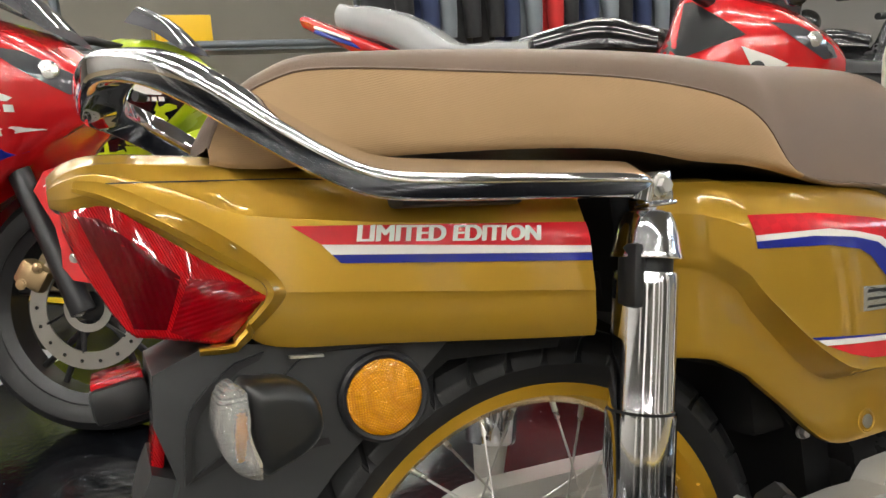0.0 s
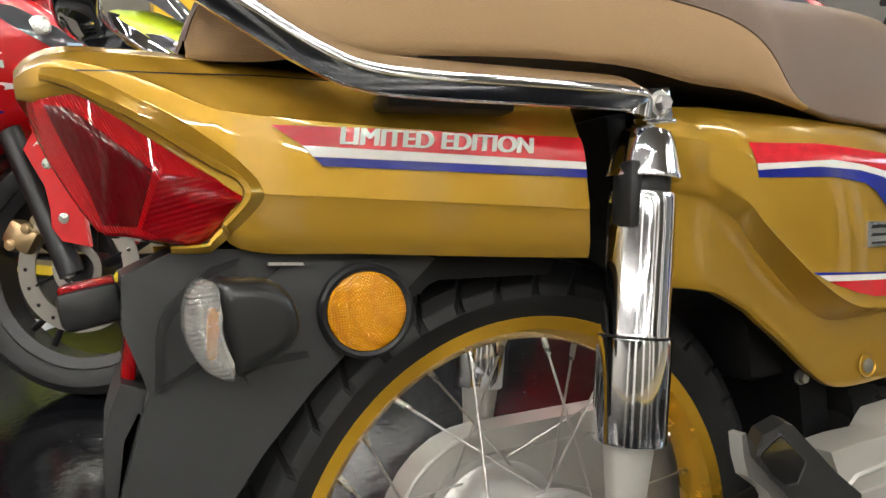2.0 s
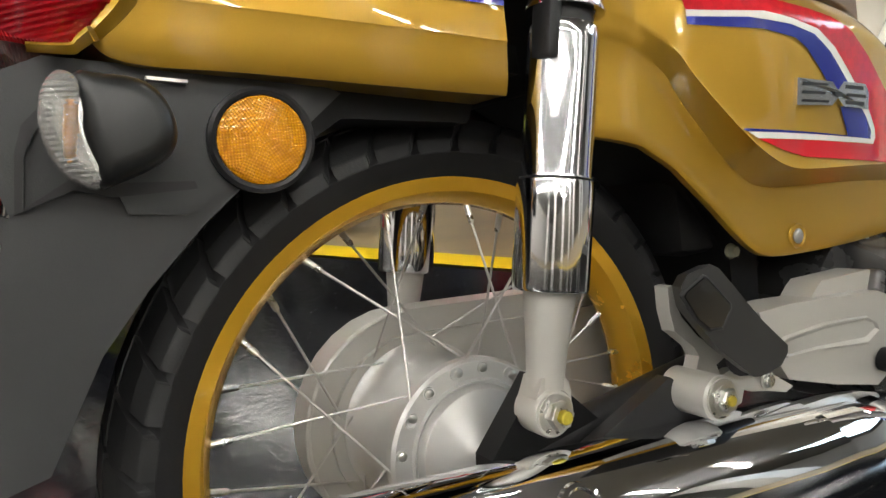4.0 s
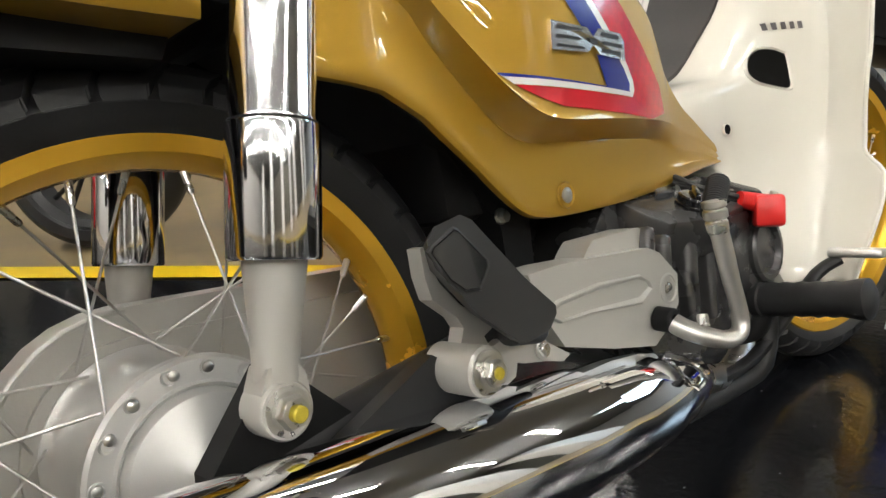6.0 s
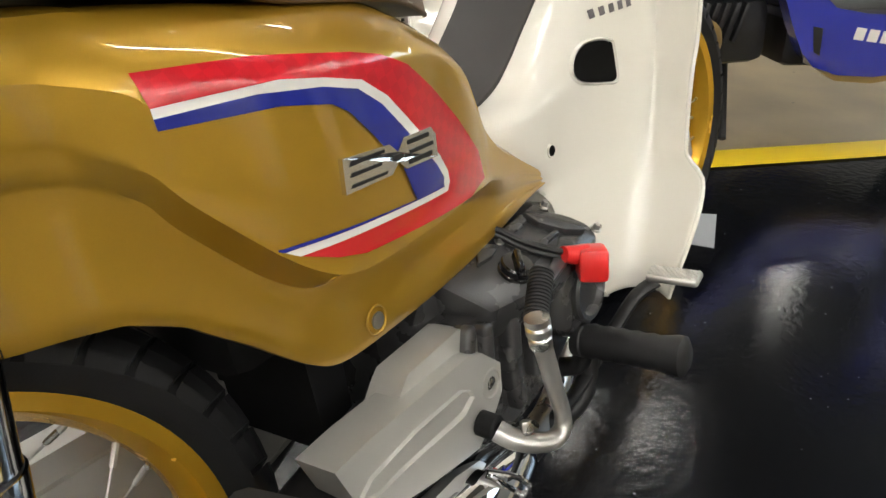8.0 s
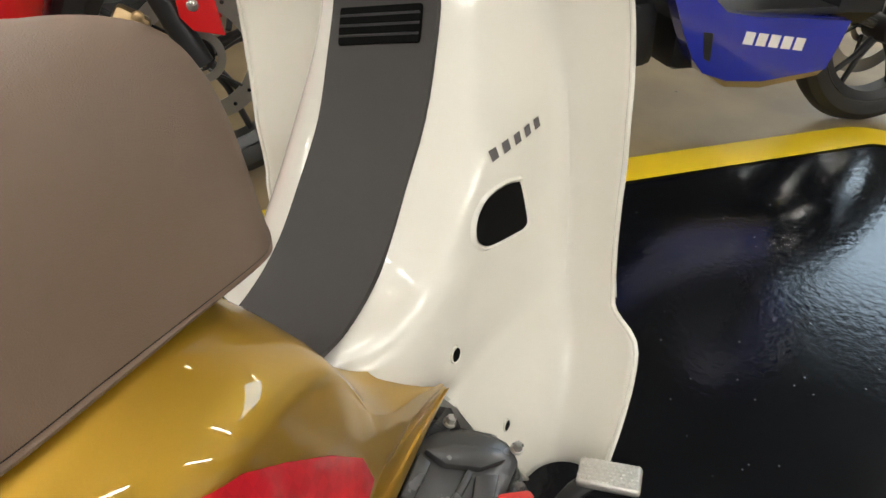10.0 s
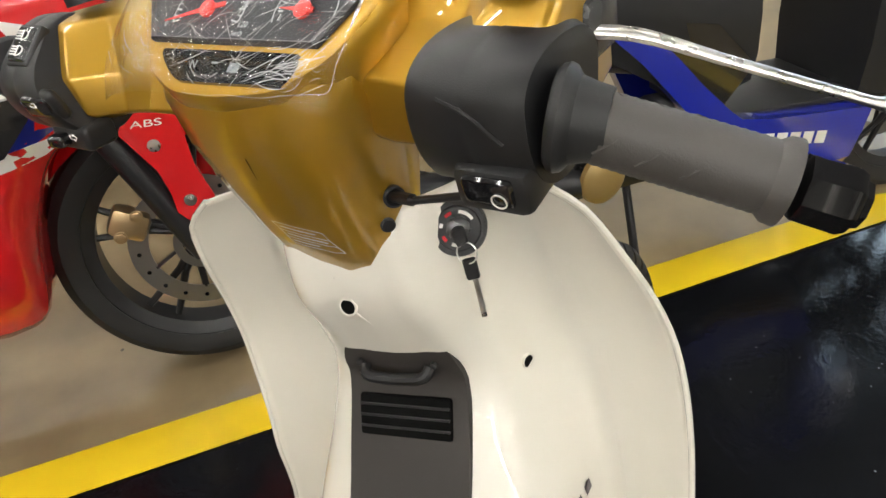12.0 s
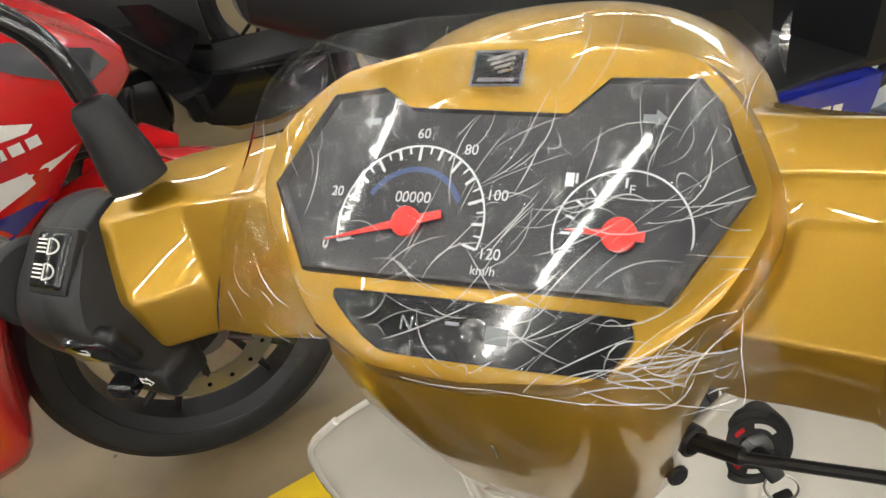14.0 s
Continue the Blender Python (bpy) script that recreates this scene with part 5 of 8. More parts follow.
# ---- leg shield ----
# rows: z, then x and half width out from the middle: column face, mat edge, shoulder, flank, valley, wing, edge
SH = [(0.868, 0.848, 0.045, 0.870, 0.070, 0.888, 0.088, 0.897, 0.105, 0.886, 0.125, 0.872, 0.142),
      (0.845, 0.838, 0.048, 0.868, 0.074, 0.888, 0.090, 0.905, 0.112, 0.893, 0.145, 0.872, 0.170),
      (0.800, 0.832, 0.050, 0.862, 0.075, 0.890, 0.090, 0.920, 0.115, 0.908, 0.155, 0.883, 0.188),
      (0.750, 0.850, 0.053, 0.868, 0.076, 0.896, 0.090, 0.932, 0.118, 0.923, 0.165, 0.898, 0.202),
      (0.700, 0.861, 0.056, 0.874, 0.078, 0.898, 0.089, 0.940, 0.122, 0.933, 0.170, 0.906, 0.211),
      (0.650, 0.829, 0.057, 0.846, 0.084, 0.882, 0.100, 0.937, 0.128, 0.931, 0.174, 0.903, 0.215),
      (0.600, 0.788, 0.056, 0.806, 0.092, 0.852, 0.113, 0.928, 0.134, 0.923, 0.176, 0.894, 0.215),
      (0.560, 0.735, 0.055, 0.763, 0.096, 0.825, 0.117, 0.915, 0.138, 0.912, 0.177, 0.882, 0.213),
      (0.530, 0.692, 0.055, 0.722, 0.096, 0.800, 0.116, 0.903, 0.140, 0.902, 0.176, 0.877, 0.211),
      (0.508, 0.648, 0.055, 0.680, 0.093, 0.778, 0.114, 0.893, 0.141, 0.895, 0.176, 0.872, 0.209),
      (0.498, 0.590, 0.055, 0.640, 0.094, 0.765, 0.113, 0.888, 0.141, 0.892, 0.175, 0.868, 0.208),
      (0.485, 0.560, 0.055, 0.618, 0.098, 0.750, 0.112, 0.880, 0.142, 0.886, 0.175, 0.862, 0.207),
      (0.445, 0.570, 0.055, 0.630, 0.103, 0.718, 0.109, 0.862, 0.142, 0.872, 0.174, 0.852, 0.204),
      (0.404, 0.655, 0.070, 0.668, 0.0985, 0.740, 0.108, 0.845, 0.143, 0.852, 0.173, 0.842, 0.203),
      (0.385, 0.668, 0.096, 0.674, 0.1000, 0.745, 0.110, 0.836, 0.144, 0.842, 0.176, 0.832, 0.206),
      (0.362, 0.677, 0.100, 0.682, 0.1030, 0.750, 0.113, 0.828, 0.146, 0.832, 0.185, 0.816, 0.228),
      (0.330, 0.688, 0.106, 0.694, 0.1090, 0.752, 0.119, 0.812, 0.148, 0.815, 0.185, 0.798, 0.229),
      (0.290, 0.706, 0.114, 0.712, 0.1170, 0.754, 0.128, 0.790, 0.152, 0.790, 0.185, 0.772, 0.221),
      (0.262, 0.718, 0.122, 0.724, 0.1250, 0.752, 0.135, 0.774, 0.156, 0.772, 0.183, 0.752, 0.213),
      (0.236, 0.726, 0.130, 0.731, 0.1330, 0.748, 0.142, 0.760, 0.160, 0.760, 0.183, 0.740, 0.206)]
rows = []
for z, *q in SH:
    pts = [V(q[0] - 0.004, 0, z), V(q[0] - 0.003, -0.5 * q[1], z)] + [V(q[2 * i], -q[2 * i + 1], z) for i in range(6)]
    rows.append(catmull(pts, 4))
cols = [catmull([r[k] for r in rows], 3) for k in range(len(rows[0]))]
rows = [[c[i] for c in cols] for i in range(len(cols[0]))]
shield = part("leg_shield", shell(rows), WHITE, bike, "glossy white leg shield")
sol = shield.modifiers.new("thickness", "SOLIDIFY")
sol.thickness, sol.offset = 0.003, 0.0
tree_sh = tree_of(shield)


def rim_path(k):
    return [r[k] for r in rows]


for sy in (-1, 1):
    part("shield_edge", tube([V(p.x, abs(p.y) * sy, p.z) for p in rim_path(-1)], 0.0026, 8), WHITE, shield)
# grey mat on the spine
mrows = []
for z, x, w in ((0.7415, 0.8550, 0.036), (0.735, 0.8548, 0.046), (0.718, 0.855, 0.053), (0.695, 0.855, 0.0555), (0.650, 0.826, 0.057), (0.600, 0.785, 0.056), (0.560, 0.732, 0.055), (0.530, 0.689, 0.055), (0.512, 0.648, 0.055), (0.5035, 0.605, 0.055)):
    mrows.append([V(x + 0.003, -w, z), V(x - 0.0025, -w + 0.001, z + 0.0025), V(x - 0.0035, -w * 0.6, z + 0.003), V(x - 0.0040, 0, z + 0.003)])
for x0, z0, x1, w, z1 in ((0.584, 0.513, 0.572, 0.057, 0.509), (0.570, 0.530, 0.547, 0.066, 0.522), (0.560, 0.552, 0.524, 0.076, 0.537), (0.553, 0.566, 0.508, 0.080, 0.548)):     # its rounded rear tongue
    mrows.append([V(x1, -w, z1 - 0.002), V(x1, -w + 0.002, z1 + 0.001), V(0.55 * x1 + 0.45 * x0, -w * 0.55, 0.55 * z1 + 0.45 * z0 - 0.002), V(x0, 0, z0)])
mc = [catmull([r[k] for r in mrows], 4) for k in range(4)]
mrows = [[c[i] for c in mc] for i in range(len(mc[0]))]
mat = part("centre_mat", shell(mrows), MAT, shield, "dark grey plastic spine cover")
# near-black that puts the shade of recesses and holes into colour
SLOT = material("slot_dark", (0.003, 0.003, 0.003), 0.9, var=0, rough_var=0, spec=0.1)
gq = pose(0.8375, 0.001, 0.6735, 0, 31, 0)
def tilted(bm):
    bmesh.ops.transform(bm, matrix=gq, verts=bm.verts)
    return bm


part("grille_recess", tilted(box((0.007, 0.086, 0.036), (-0.0008, 0, 0), 0.003)), SLOT, mat, "black block standing in for the grille's dark recess")
for i in range(3):
    part("grille_slat", tilted(box((0.008, 0.084, 0.0026), (-0.0010, 0, 0.0092 - 0.0094 * i), 0.001)), BLACK, mat)
for y in (-0.004, 0.004):
    part("grille_bar", tilted(box((0.005, 0.0035, 0.034), (-0.0004, y, 0), 0.001)), BLACK, mat)
part("hook", tube([(0.848, 0.030, 0.719), (0.840, 0.022, 0.714), (0.840, -0.022, 0.714), (0.848, -0.030, 0.719)], 0.005, 10, 4), BLACK, mat, "black bag hook")
for y in (-0.034, 0.034):
    bolt((0.849, y, 0.7215), (-1, 0, 0.2), 0.003, 0.003, BLACK, mat, "screw", 1.2)
# holes and screws; black discs paint the dark inside of the holes
up = tree_sh.ray_cast(V(0.9032, -0.0861, 0.6867) - V(0.12, 0.10, -0.03), V(0.12, 0.10, -0.03).normalized())[0]
for x, y, z, ax, r in ((0.8262, 0.006, 0.797, (-1, 0, 0.25), 0.0062), (0.667, -0.1105, 0.443, (-0.15, -1, 0), 0.0062), (0.7287, -0.1195, 0.3064, (-0.15, -1, 0), 0.0055), (up.x - 0.001, up.y - 0.001, up.z, (-0.45, -1, 0.05), 0.0055)):
    h = part("screw_hole", lathe([(r * 1.25, -0.001), (r * 1.2, 0.0012), (r, 0.0012), (r * 0.95, 0.0002), (0.0005, 0.0002)], (x, y, z), ax, 24), WHITE, shield)
    part("hole_dark", lathe([(r * 0.97, 0.0004), (r * 0.97, 0.0008), (0.0005, 0.0008)], (x, y, z), ax, 20), SLOT, h)
# air opening in the flank: an uncut black patch painting its dark inside
vent = [(0.8190, 0.5290), (0.8240, 0.5235), (0.8225, 0.4905), (0.8150, 0.4835), (0.7980, 0.4860), (0.7600, 0.4950), (0.7460, 0.5030), (0.7430, 0.5140), (0.7520, 0.5270), (0.7720, 0.5355), (0.8000, 0.5345)]
part("air_opening", drape(fill([(p.x, p.y) for p in catmull([V(*p, 0) for p in vent], 3, True)], 0.008), tree_sh, 0.0030), SLOT, shield, "black patch draped on for the air opening's dark inside")
vin = [V(*p, 0) for p in vent]
ctr = sum(vin, V(0, 0, 0)) / len(vin)
ring = bmesh.new()
o2, i2 = catmull([ctr + (p - ctr) * 1.16 for p in vin], 4, True), catmull(vin, 4, True)


def on_shield(p, off):
    hit, _, _, _ = tree_sh.ray_cast(V(p.x, -0.6, p.y), V(0, 1, 0))
    return (hit if hit else V(p.x, -0.12, p.y)) + V(0, -off, 0)


loft(ring, [[on_shield(p, 0.0016) for p in o2], [on_shield(p, 0.0045) for p in [(a + b) / 2 for a, b in zip(o2, i2)]], [on_shield(p, 0.0024) for p in i2]], True, False)
part("opening_lip", ring, WHITE, shield)
# dark wordmark bars
LOGO = material("logo_grey", (0.09, 0.08, 0.085), 0.4, var=0.05)
for i in range(5):
    a = 0.7940 + 0.0186 * i
    bmw = fill([(a, 0.5600), (a + 0.0105, 0.5604), (a + 0.0115, 0.5702), (a + 0.0010, 0.5698)], 0.006)
    part("wordmark", drape(bmw, tree_sh, 0.0026), LOGO, shield, "dark grey wordmark bars")
part("shield_seam", tube([(0.8285, 0.010, 0.822), (0.8275, 0.007, 0.806)], 0.0008, 6), GLOSS_BLACK, shield)
part("seam_line", tube([(0.828, 0.003, 0.79), (0.8495, -0.008, 0.745)], 0.0007, 6), WHITE, shield)
# ignition lock on its raised plate, with the key and its ring
LC_, LN = V(0.866, -0.080, 0.838), V(-0.85, -0.35, 0.35)
lock = part("ignition_lock", lathe([(0.0205, -0.012), (0.0205, 0.002), (0.0195, 0.004), (0.0165, 0.0035), (0.0155, 0.0045), (0.0005, 0.0045)], LC_, LN, 40), BLACK, bike, "round black ignition lock")
part("lock_barrel", lathe([(0.0085, 0.004), (0.0085, 0.0065), (0.007, 0.0075), (0.0005, 0.0075)], LC_, LN, 24), ENGINE, lock)
lq = LN.normalized().to_track_quat("Z", "Y")
for a0, a1, mt, lb in ((20, 75, DECAL_WHITE, "white lock lettering bars"), (100, 125, DECAL_RED, "red lock mark"), (150, 165, DECAL_WHITE, "white lock lettering bars"), (195, 215, DECAL_RED, "red lock mark"), (235, 265, DECAL_WHITE, "white lock lettering bars")):
    bm = bmesh.new()
    loft(bm, [[LC_ + lq @ V(r * math.cos(radians(a0 + (a1 - a0) * i / 6)), r * math.sin(radians(a0 + (a1 - a0) * i / 6)), 0.0050) for i in range(7)] for r in (0.0108, 0.0132)], closed=False)
    part("lock_mark", bm, mt, lock, lb)
key = part("key", tube([LC_ + LN * 0.006, LC_ + LN * 0.016 + V(0, 0, -0.002), LC_ + LN * 0.022 + V(0, -0.002, -0.010)], [0.004, 0.0055, 0.004], 12, 3, flat=0.6), BLACK, lock, "black key in the lock")
KR = LC_ + LN * 0.022 + V(0, -0.003, -0.017)
part("key_ring", tube([KR + V(0.002 * math.sin(a * math.pi / 10), 0.0075 * math.cos(a * math.pi / 10), 0.0075 * math.sin(a * math.pi / 10)) for a in range(21)], 0.0006, 6), STEEL, lock, "steel key ring")
part("spare_key_head", box((0.005, 0.010, 0.017), (KR.x, KR.y, KR.z - 0.013), 0.002, (0, 0, 25)), BLACK, lock, "black key head")
part("spare_key_blade", box((0.002, 0.0042, 0.036), (KR.x + 0.001, KR.y, KR.z - 0.038), 0.0008, (2, 0, 25)), STEEL, lock, "steel key blade")

GRIP = material("grip_rubber", (0.055, 0.050, 0.047), 0.55, 0, bump=0.2, bump_scale=900, var=0.15, var_scale=25)

# ---- handlebar, turned a little to the right ----
CABLE_A, CABLE_B = V(0.836, -0.056, 0.882), V(0.792, -0.150, 0.904)
LOGO_PALE = material("pale_symbol", (0.16, 0.18, 0.19), 0.5, var=0)
HU = V(-0.2089, -0.9727, -0.1010)
HF = V(0.9777, -0.2100, 0.0)
HZ = V(-0.0212, -0.0987, 0.9949)
HB = Matrix.Translation((0.842, 0, 0.98)) @ Matrix((HF, -HU, HZ)).transposed().to_4x4()
MU, MV, MN = V(-0.209, -0.973, -0.101), V(0.788, -0.229, 0.571), V(-0.579, 0.040, 0.814)
MB = Matrix.Translation((0.842, -0.004, 1.022)) @ Matrix((MU, MV, MN)).transposed().to_4x4()


def hb(bm, m=None):
    bmesh.ops.transform(bm, matrix=m or HB, verts=bm.verts)
    return bm


def polar(outline, n=72):
    """An outline walked round by angle about the origin."""
    out = []
    for k in range(n):
        d = V(math.cos(2 * math.pi * k / n), math.sin(2 * math.pi * k / n), 0)
        best = 0.05
        for (ax, ay), (bx, by) in zip(outline, outline[1:] + outline[:1]):
            ex, ey = bx - ax, by - ay
            den = d.x * ey - d.y * ex
            if abs(den) < 1e-9:
                continue
            t = (ax * ey - ay * ex) / den
            s = (ax * d.y - ay * d.x) / den
            if t > 0 and -1e-6 <= s <= 1 + 1e-6:
                best = t
        out.append(V(d.x * best, d.y * best, 0))
    return out


CAP = [(-0.114, 0.000), (-0.110, 0.030), (-0.082, 0.056), (-0.030, 0.067), (0.030, 0.065), (0.070, 0.057), (0.087, 0.038), (0.099, 0.009), (0.100, -0.006), (0.087, -0.034), (0.070, -0.052), (0.046, -0.067), (0.0, -0.073), (-0.040, -0.072), (-0.070, -0.058), (-0.100, -0.022)]
cap_ring = polar(CAP)
cap_ring = [(cap_ring[i - 1] + cap_ring[i] * 2 + cap_ring[(i + 1) % 72]) / 4 for i in range(72)]
bm = bmesh.new()
loft(bm, [[V(p.x * k, p.y * k, n) for p in cap_ring] for k, n in ((0.5, -0.001), (0.90, -0.001), (0.955, -0.003), (0.985, -0.008), (1.0, -0.016), (1.0, -0.030), (0.96, -0.050), (0.86, -0.065), (0.6, -0.075))])
cover = part("handlebar_cover", hb(bm, MB), GOLD, bike, "glossy gold handlebar cover")
# cowl ahead of the meter
bm = bmesh.new()
bmesh.ops.create_uvsphere(bm, u_segments=40, v_segments=24, radius=1)
for v in bm.verts:
    c = v.co
    c.x, c.y, c.z = [math.copysign(abs(q) ** 0.85, q) for q in (c.x, c.y, c.z)]
bmesh.ops.transform(bm, matrix=Matrix.Translation((0.078, 0, 0.010)) @ Matrix.Diagonal((0.072, 0.094, 0.062, 1)), verts=bm.verts)
part("headlamp_cowl", hb(bm), GOLD, cover, "gold headlamp cowl")
# column below
bm = bmesh.new()
rings = []
for h, f0, f1, w, wl in ((0.010, -0.046, 0.06, 0.084, 0.084), (-0.012, -0.050, 0.06, 0.084, 0.086), (-0.045, -0.047, 0.06, 0.074, 0.080), (-0.085, -0.036, 0.06, 0.064, 0.074), (-0.125, -0.022, 0.055, 0.058, 0.070), (-0.150, -0.013, 0.05, 0.052, 0.062), (-0.160, -0.004, 0.05, 0.042, 0.048)):
    ring = [(f0, 0), (f0 + 0.001, 0.46), (f0 + 0.008, 0.76), (f0 + 0.026, 0.96), (f0 + 0.06, 1.0), (f1, 0.8)]
    ring = [V(f, r * wl, h) for f, r in ring] + [V(f, -r * w, h) for f, r in reversed(ring) if r]
    rings.append(ring)
loft(bm, rings)
col = part("steering_cover", hb(bm), GOLD, bike, "gold steering column cover")
tree_col = tree_of(col)
# info label: white outline and text bars
lab = bmesh.new()


def lab_pt(y, z, off=0.0008):
    hit, _, _, _ = tree_col.ray_cast(V(0.6, y, z), V(1, 0, 0))
    return (hit if hit else V(0.81, y, z)) - V(off, 0, 0)


def lab_bar(y0, z0, y1, z1, w):
    d = V(0, y1 - y0, z1 - z0).normalized()
    nn = V(0, -d.z, d.y) * w / 2
    n = 6
    a, b = [], []
    for i in range(n + 1):
        y, z = y0 + (y1 - y0) * i / n, z0 + (z1 - z0) * i / n
        a.append(lab_pt(y + nn.y, z + nn.z))
        b.append(lab_pt(y - nn.y, z - nn.z))
    loft(lab, [a, b], closed=False)


LA, LB, LC = V(0, 0.036, 0.877), V(0, -0.008, 0.870), V(0, 0.030, 0.855)
lp = lambda u, v: LA + (LB - LA) * u + (LC - LA) * v
for q in (((0, 0), (1, 0)), ((0, 1), (1, 1)), ((0, 0), (0, 1)), ((1, 0), (1, 1)), ((0, 0.36), (1, 0.36)), ((0, 0.68), (1, 0.68))):
    a, b = lp(*q[0]), lp(*q[1])
    lab_bar(a.y, a.z, b.y, b.z, 0.0008)
for v, u1 in ((0.18, 0.8), (0.52, 0.9), (0.84, 0.6)):
    a, b = lp(0.08, v), lp(u1, v)
    lab_bar(a.y, a.z, b.y, b.z, 0.0014)
part("info_label", lab, DECAL_WHITE, col, "white outlined information label")
part("column_seam", hb(tube([(-0.047, 0.0, -0.045), (-0.0345, 0.006, -0.085), (-0.0205, 0.012, -0.125)], 0.0006, 6)), GLOSS_BLACK, col)
bolt((0.832, -0.047, 0.863), (-0.8, -0.6, 0), 0.0035, 0.002, BLACK, col, "screw", 1.5)
part("grommet", lathe([(0.007, -0.004), (0.0078, 0.002), (0.006, 0.003), (0.004, 0.001)], CABLE_A, (-0.7, -0.6, 0), 20), BLACK, col, "black rubber grommet")
part("throttle_cable", tube([CABLE_A, CABLE_A + V(-0.012, -0.020, 0.003), CABLE_A + V(-0.013, -0.022, 0.003), CABLE_B], [0.0042, 0.0042, 0.0026, 0.0026], 10), BLACK, bike, "black throttle cable")

# arm sections out from the middle: reach, then along the bar's front and height for nine corners
ARM_R = [([0.062] * 9, [(-0.010, -0.014), (0.010, 0.004), (0.024, 0.034), (0.055, 0.044), (0.085, 0.032), (0.090, -0.010), (0.060, -0.040), (0.000, -0.045), (-0.006, -0.035)]),
         ([0.086] * 9, [(-0.017, 0.0005), (0.010, 0.0140), (0.0235, 0.0375), (0.052, 0.044), (0.082, 0.033), (0.085, -0.010), (0.060, -0.040), (-0.001, -0.047), (-0.0085, -0.042)]),
         ([0.104] * 9, [(-0.0185, 0.0005), (0.016, 0.0225), (0.0238, 0.0380), (0.050, 0.044), (0.075, 0.033), (0.078, -0.008), (0.050, -0.038), (-0.001, -0.046), (-0.0095, -0.041)]),
         ([0.131, 0.136, 0.140, 0.140, 0.140, 0.140, 0.136, 0.131, 0.131], [(-0.021, 0.000), (0.014, 0.0230), (0.023, 0.0385), (0.050, 0.0435), (0.068, 0.032), (0.068, -0.006), (0.045, -0.036), (-0.006, -0.044), (-0.016, -0.036)]),
         ([0.142, 0.156, 0.163, 0.163, 0.163, 0.163, 0.150, 0.142, 0.142], [(-0.042, -0.004), (-0.016, 0.0260), (0.005, 0.0400), (0.050, 0.0425), (0.064, 0.030), (0.066, -0.005), (0.030, -0.035), (-0.012, -0.044), (-0.036, -0.032)]),
         ([0.194] * 9, [(-0.030, -0.004), (-0.012, 0.0260), (0.004, 0.0405), (0.050, 0.0425), (0.064, 0.030), (0.066, -0.020), (0.030, -0.030), (-0.010, -0.030), (-0.030, -0.020)]),
         ([0.198] * 9, [(-0.026, -0.004), (-0.010, 0.0230), (0.006, 0.0380), (0.048, 0.0400), (0.060, 0.028), (0.062, -0.018), (0.030, -0.028), (-0.008, -0.028), (-0.026, -0.018)])]
ARM_L = [([0.090] * 9, [(-0.006, -0.018), (0.006, 0.010), (0.030, 0.034), (0.055, 0.042), (0.085, 0.032), (0.090, -0.010), (0.060, -0.040), (-0.006, -0.045), (-0.010, -0.038)]),
         ([0.125] * 9, [(-0.006, -0.0115), (0.0095, 0.0290), (0.036, 0.0365), (0.052, 0.038), (0.080, 0.030), (0.082, -0.010), (0.055, -0.038), (-0.014, -0.040), (-0.020, -0.036)]),
         ([0.162, 0.172, 0.195, 0.195, 0.195, 0.190, 0.170, 0.162, 0.162], [(-0.008, -0.0150), (0.006, 0.0250), (0.030, 0.0285), (0.045, 0.028), (0.060, 0.020), (0.060, -0.010), (0.040, -0.036), (-0.008, -0.046), (-0.015, -0.042)]),
         ([0.190, 0.208, 0.222, 0.230, 0.230, 0.220, 0.200, 0.186, 0.186], [(-0.034, -0.010), (-0.010, 0.0240), (0.012, 0.0265), (0.030, 0.024), (0.036, 0.014), (0.036, -0.010), (0.020, -0.040), (-0.014, -0.050), (-0.034, -0.040)]),
         ([0.240] * 9, [(-0.030, -0.010), (-0.012, 0.0200), (0.010, 0.0245), (0.026, 0.022), (0.032, 0.012), (0.030, -0.010), (0.016, -0.034), (-0.014, -0.040), (-0.030, -0.030)])]
SWITCH = {-1: [(-0.056, 0.004), (-0.050, 0.0187), (-0.032, 0.0275), (-0.006, 0.0292), (0.020, 0.0240), (0.034, 0.0086), (0.030, -0.020), (0.012, -0.042), (-0.016, -0.048), (-0.040, -0.040), (-0.053, -0.020)],
          1: [(-0.057, -0.012), (-0.0475, 0.0035), (-0.034, 0.0140), (-0.019, 0.0240), (0.004, 0.0275), (0.028, 0.016), (0.034, -0.010), (0.022, -0.038), (-0.010, -0.056), (-0.038, -0.052), (-0.053, -0.034)]}
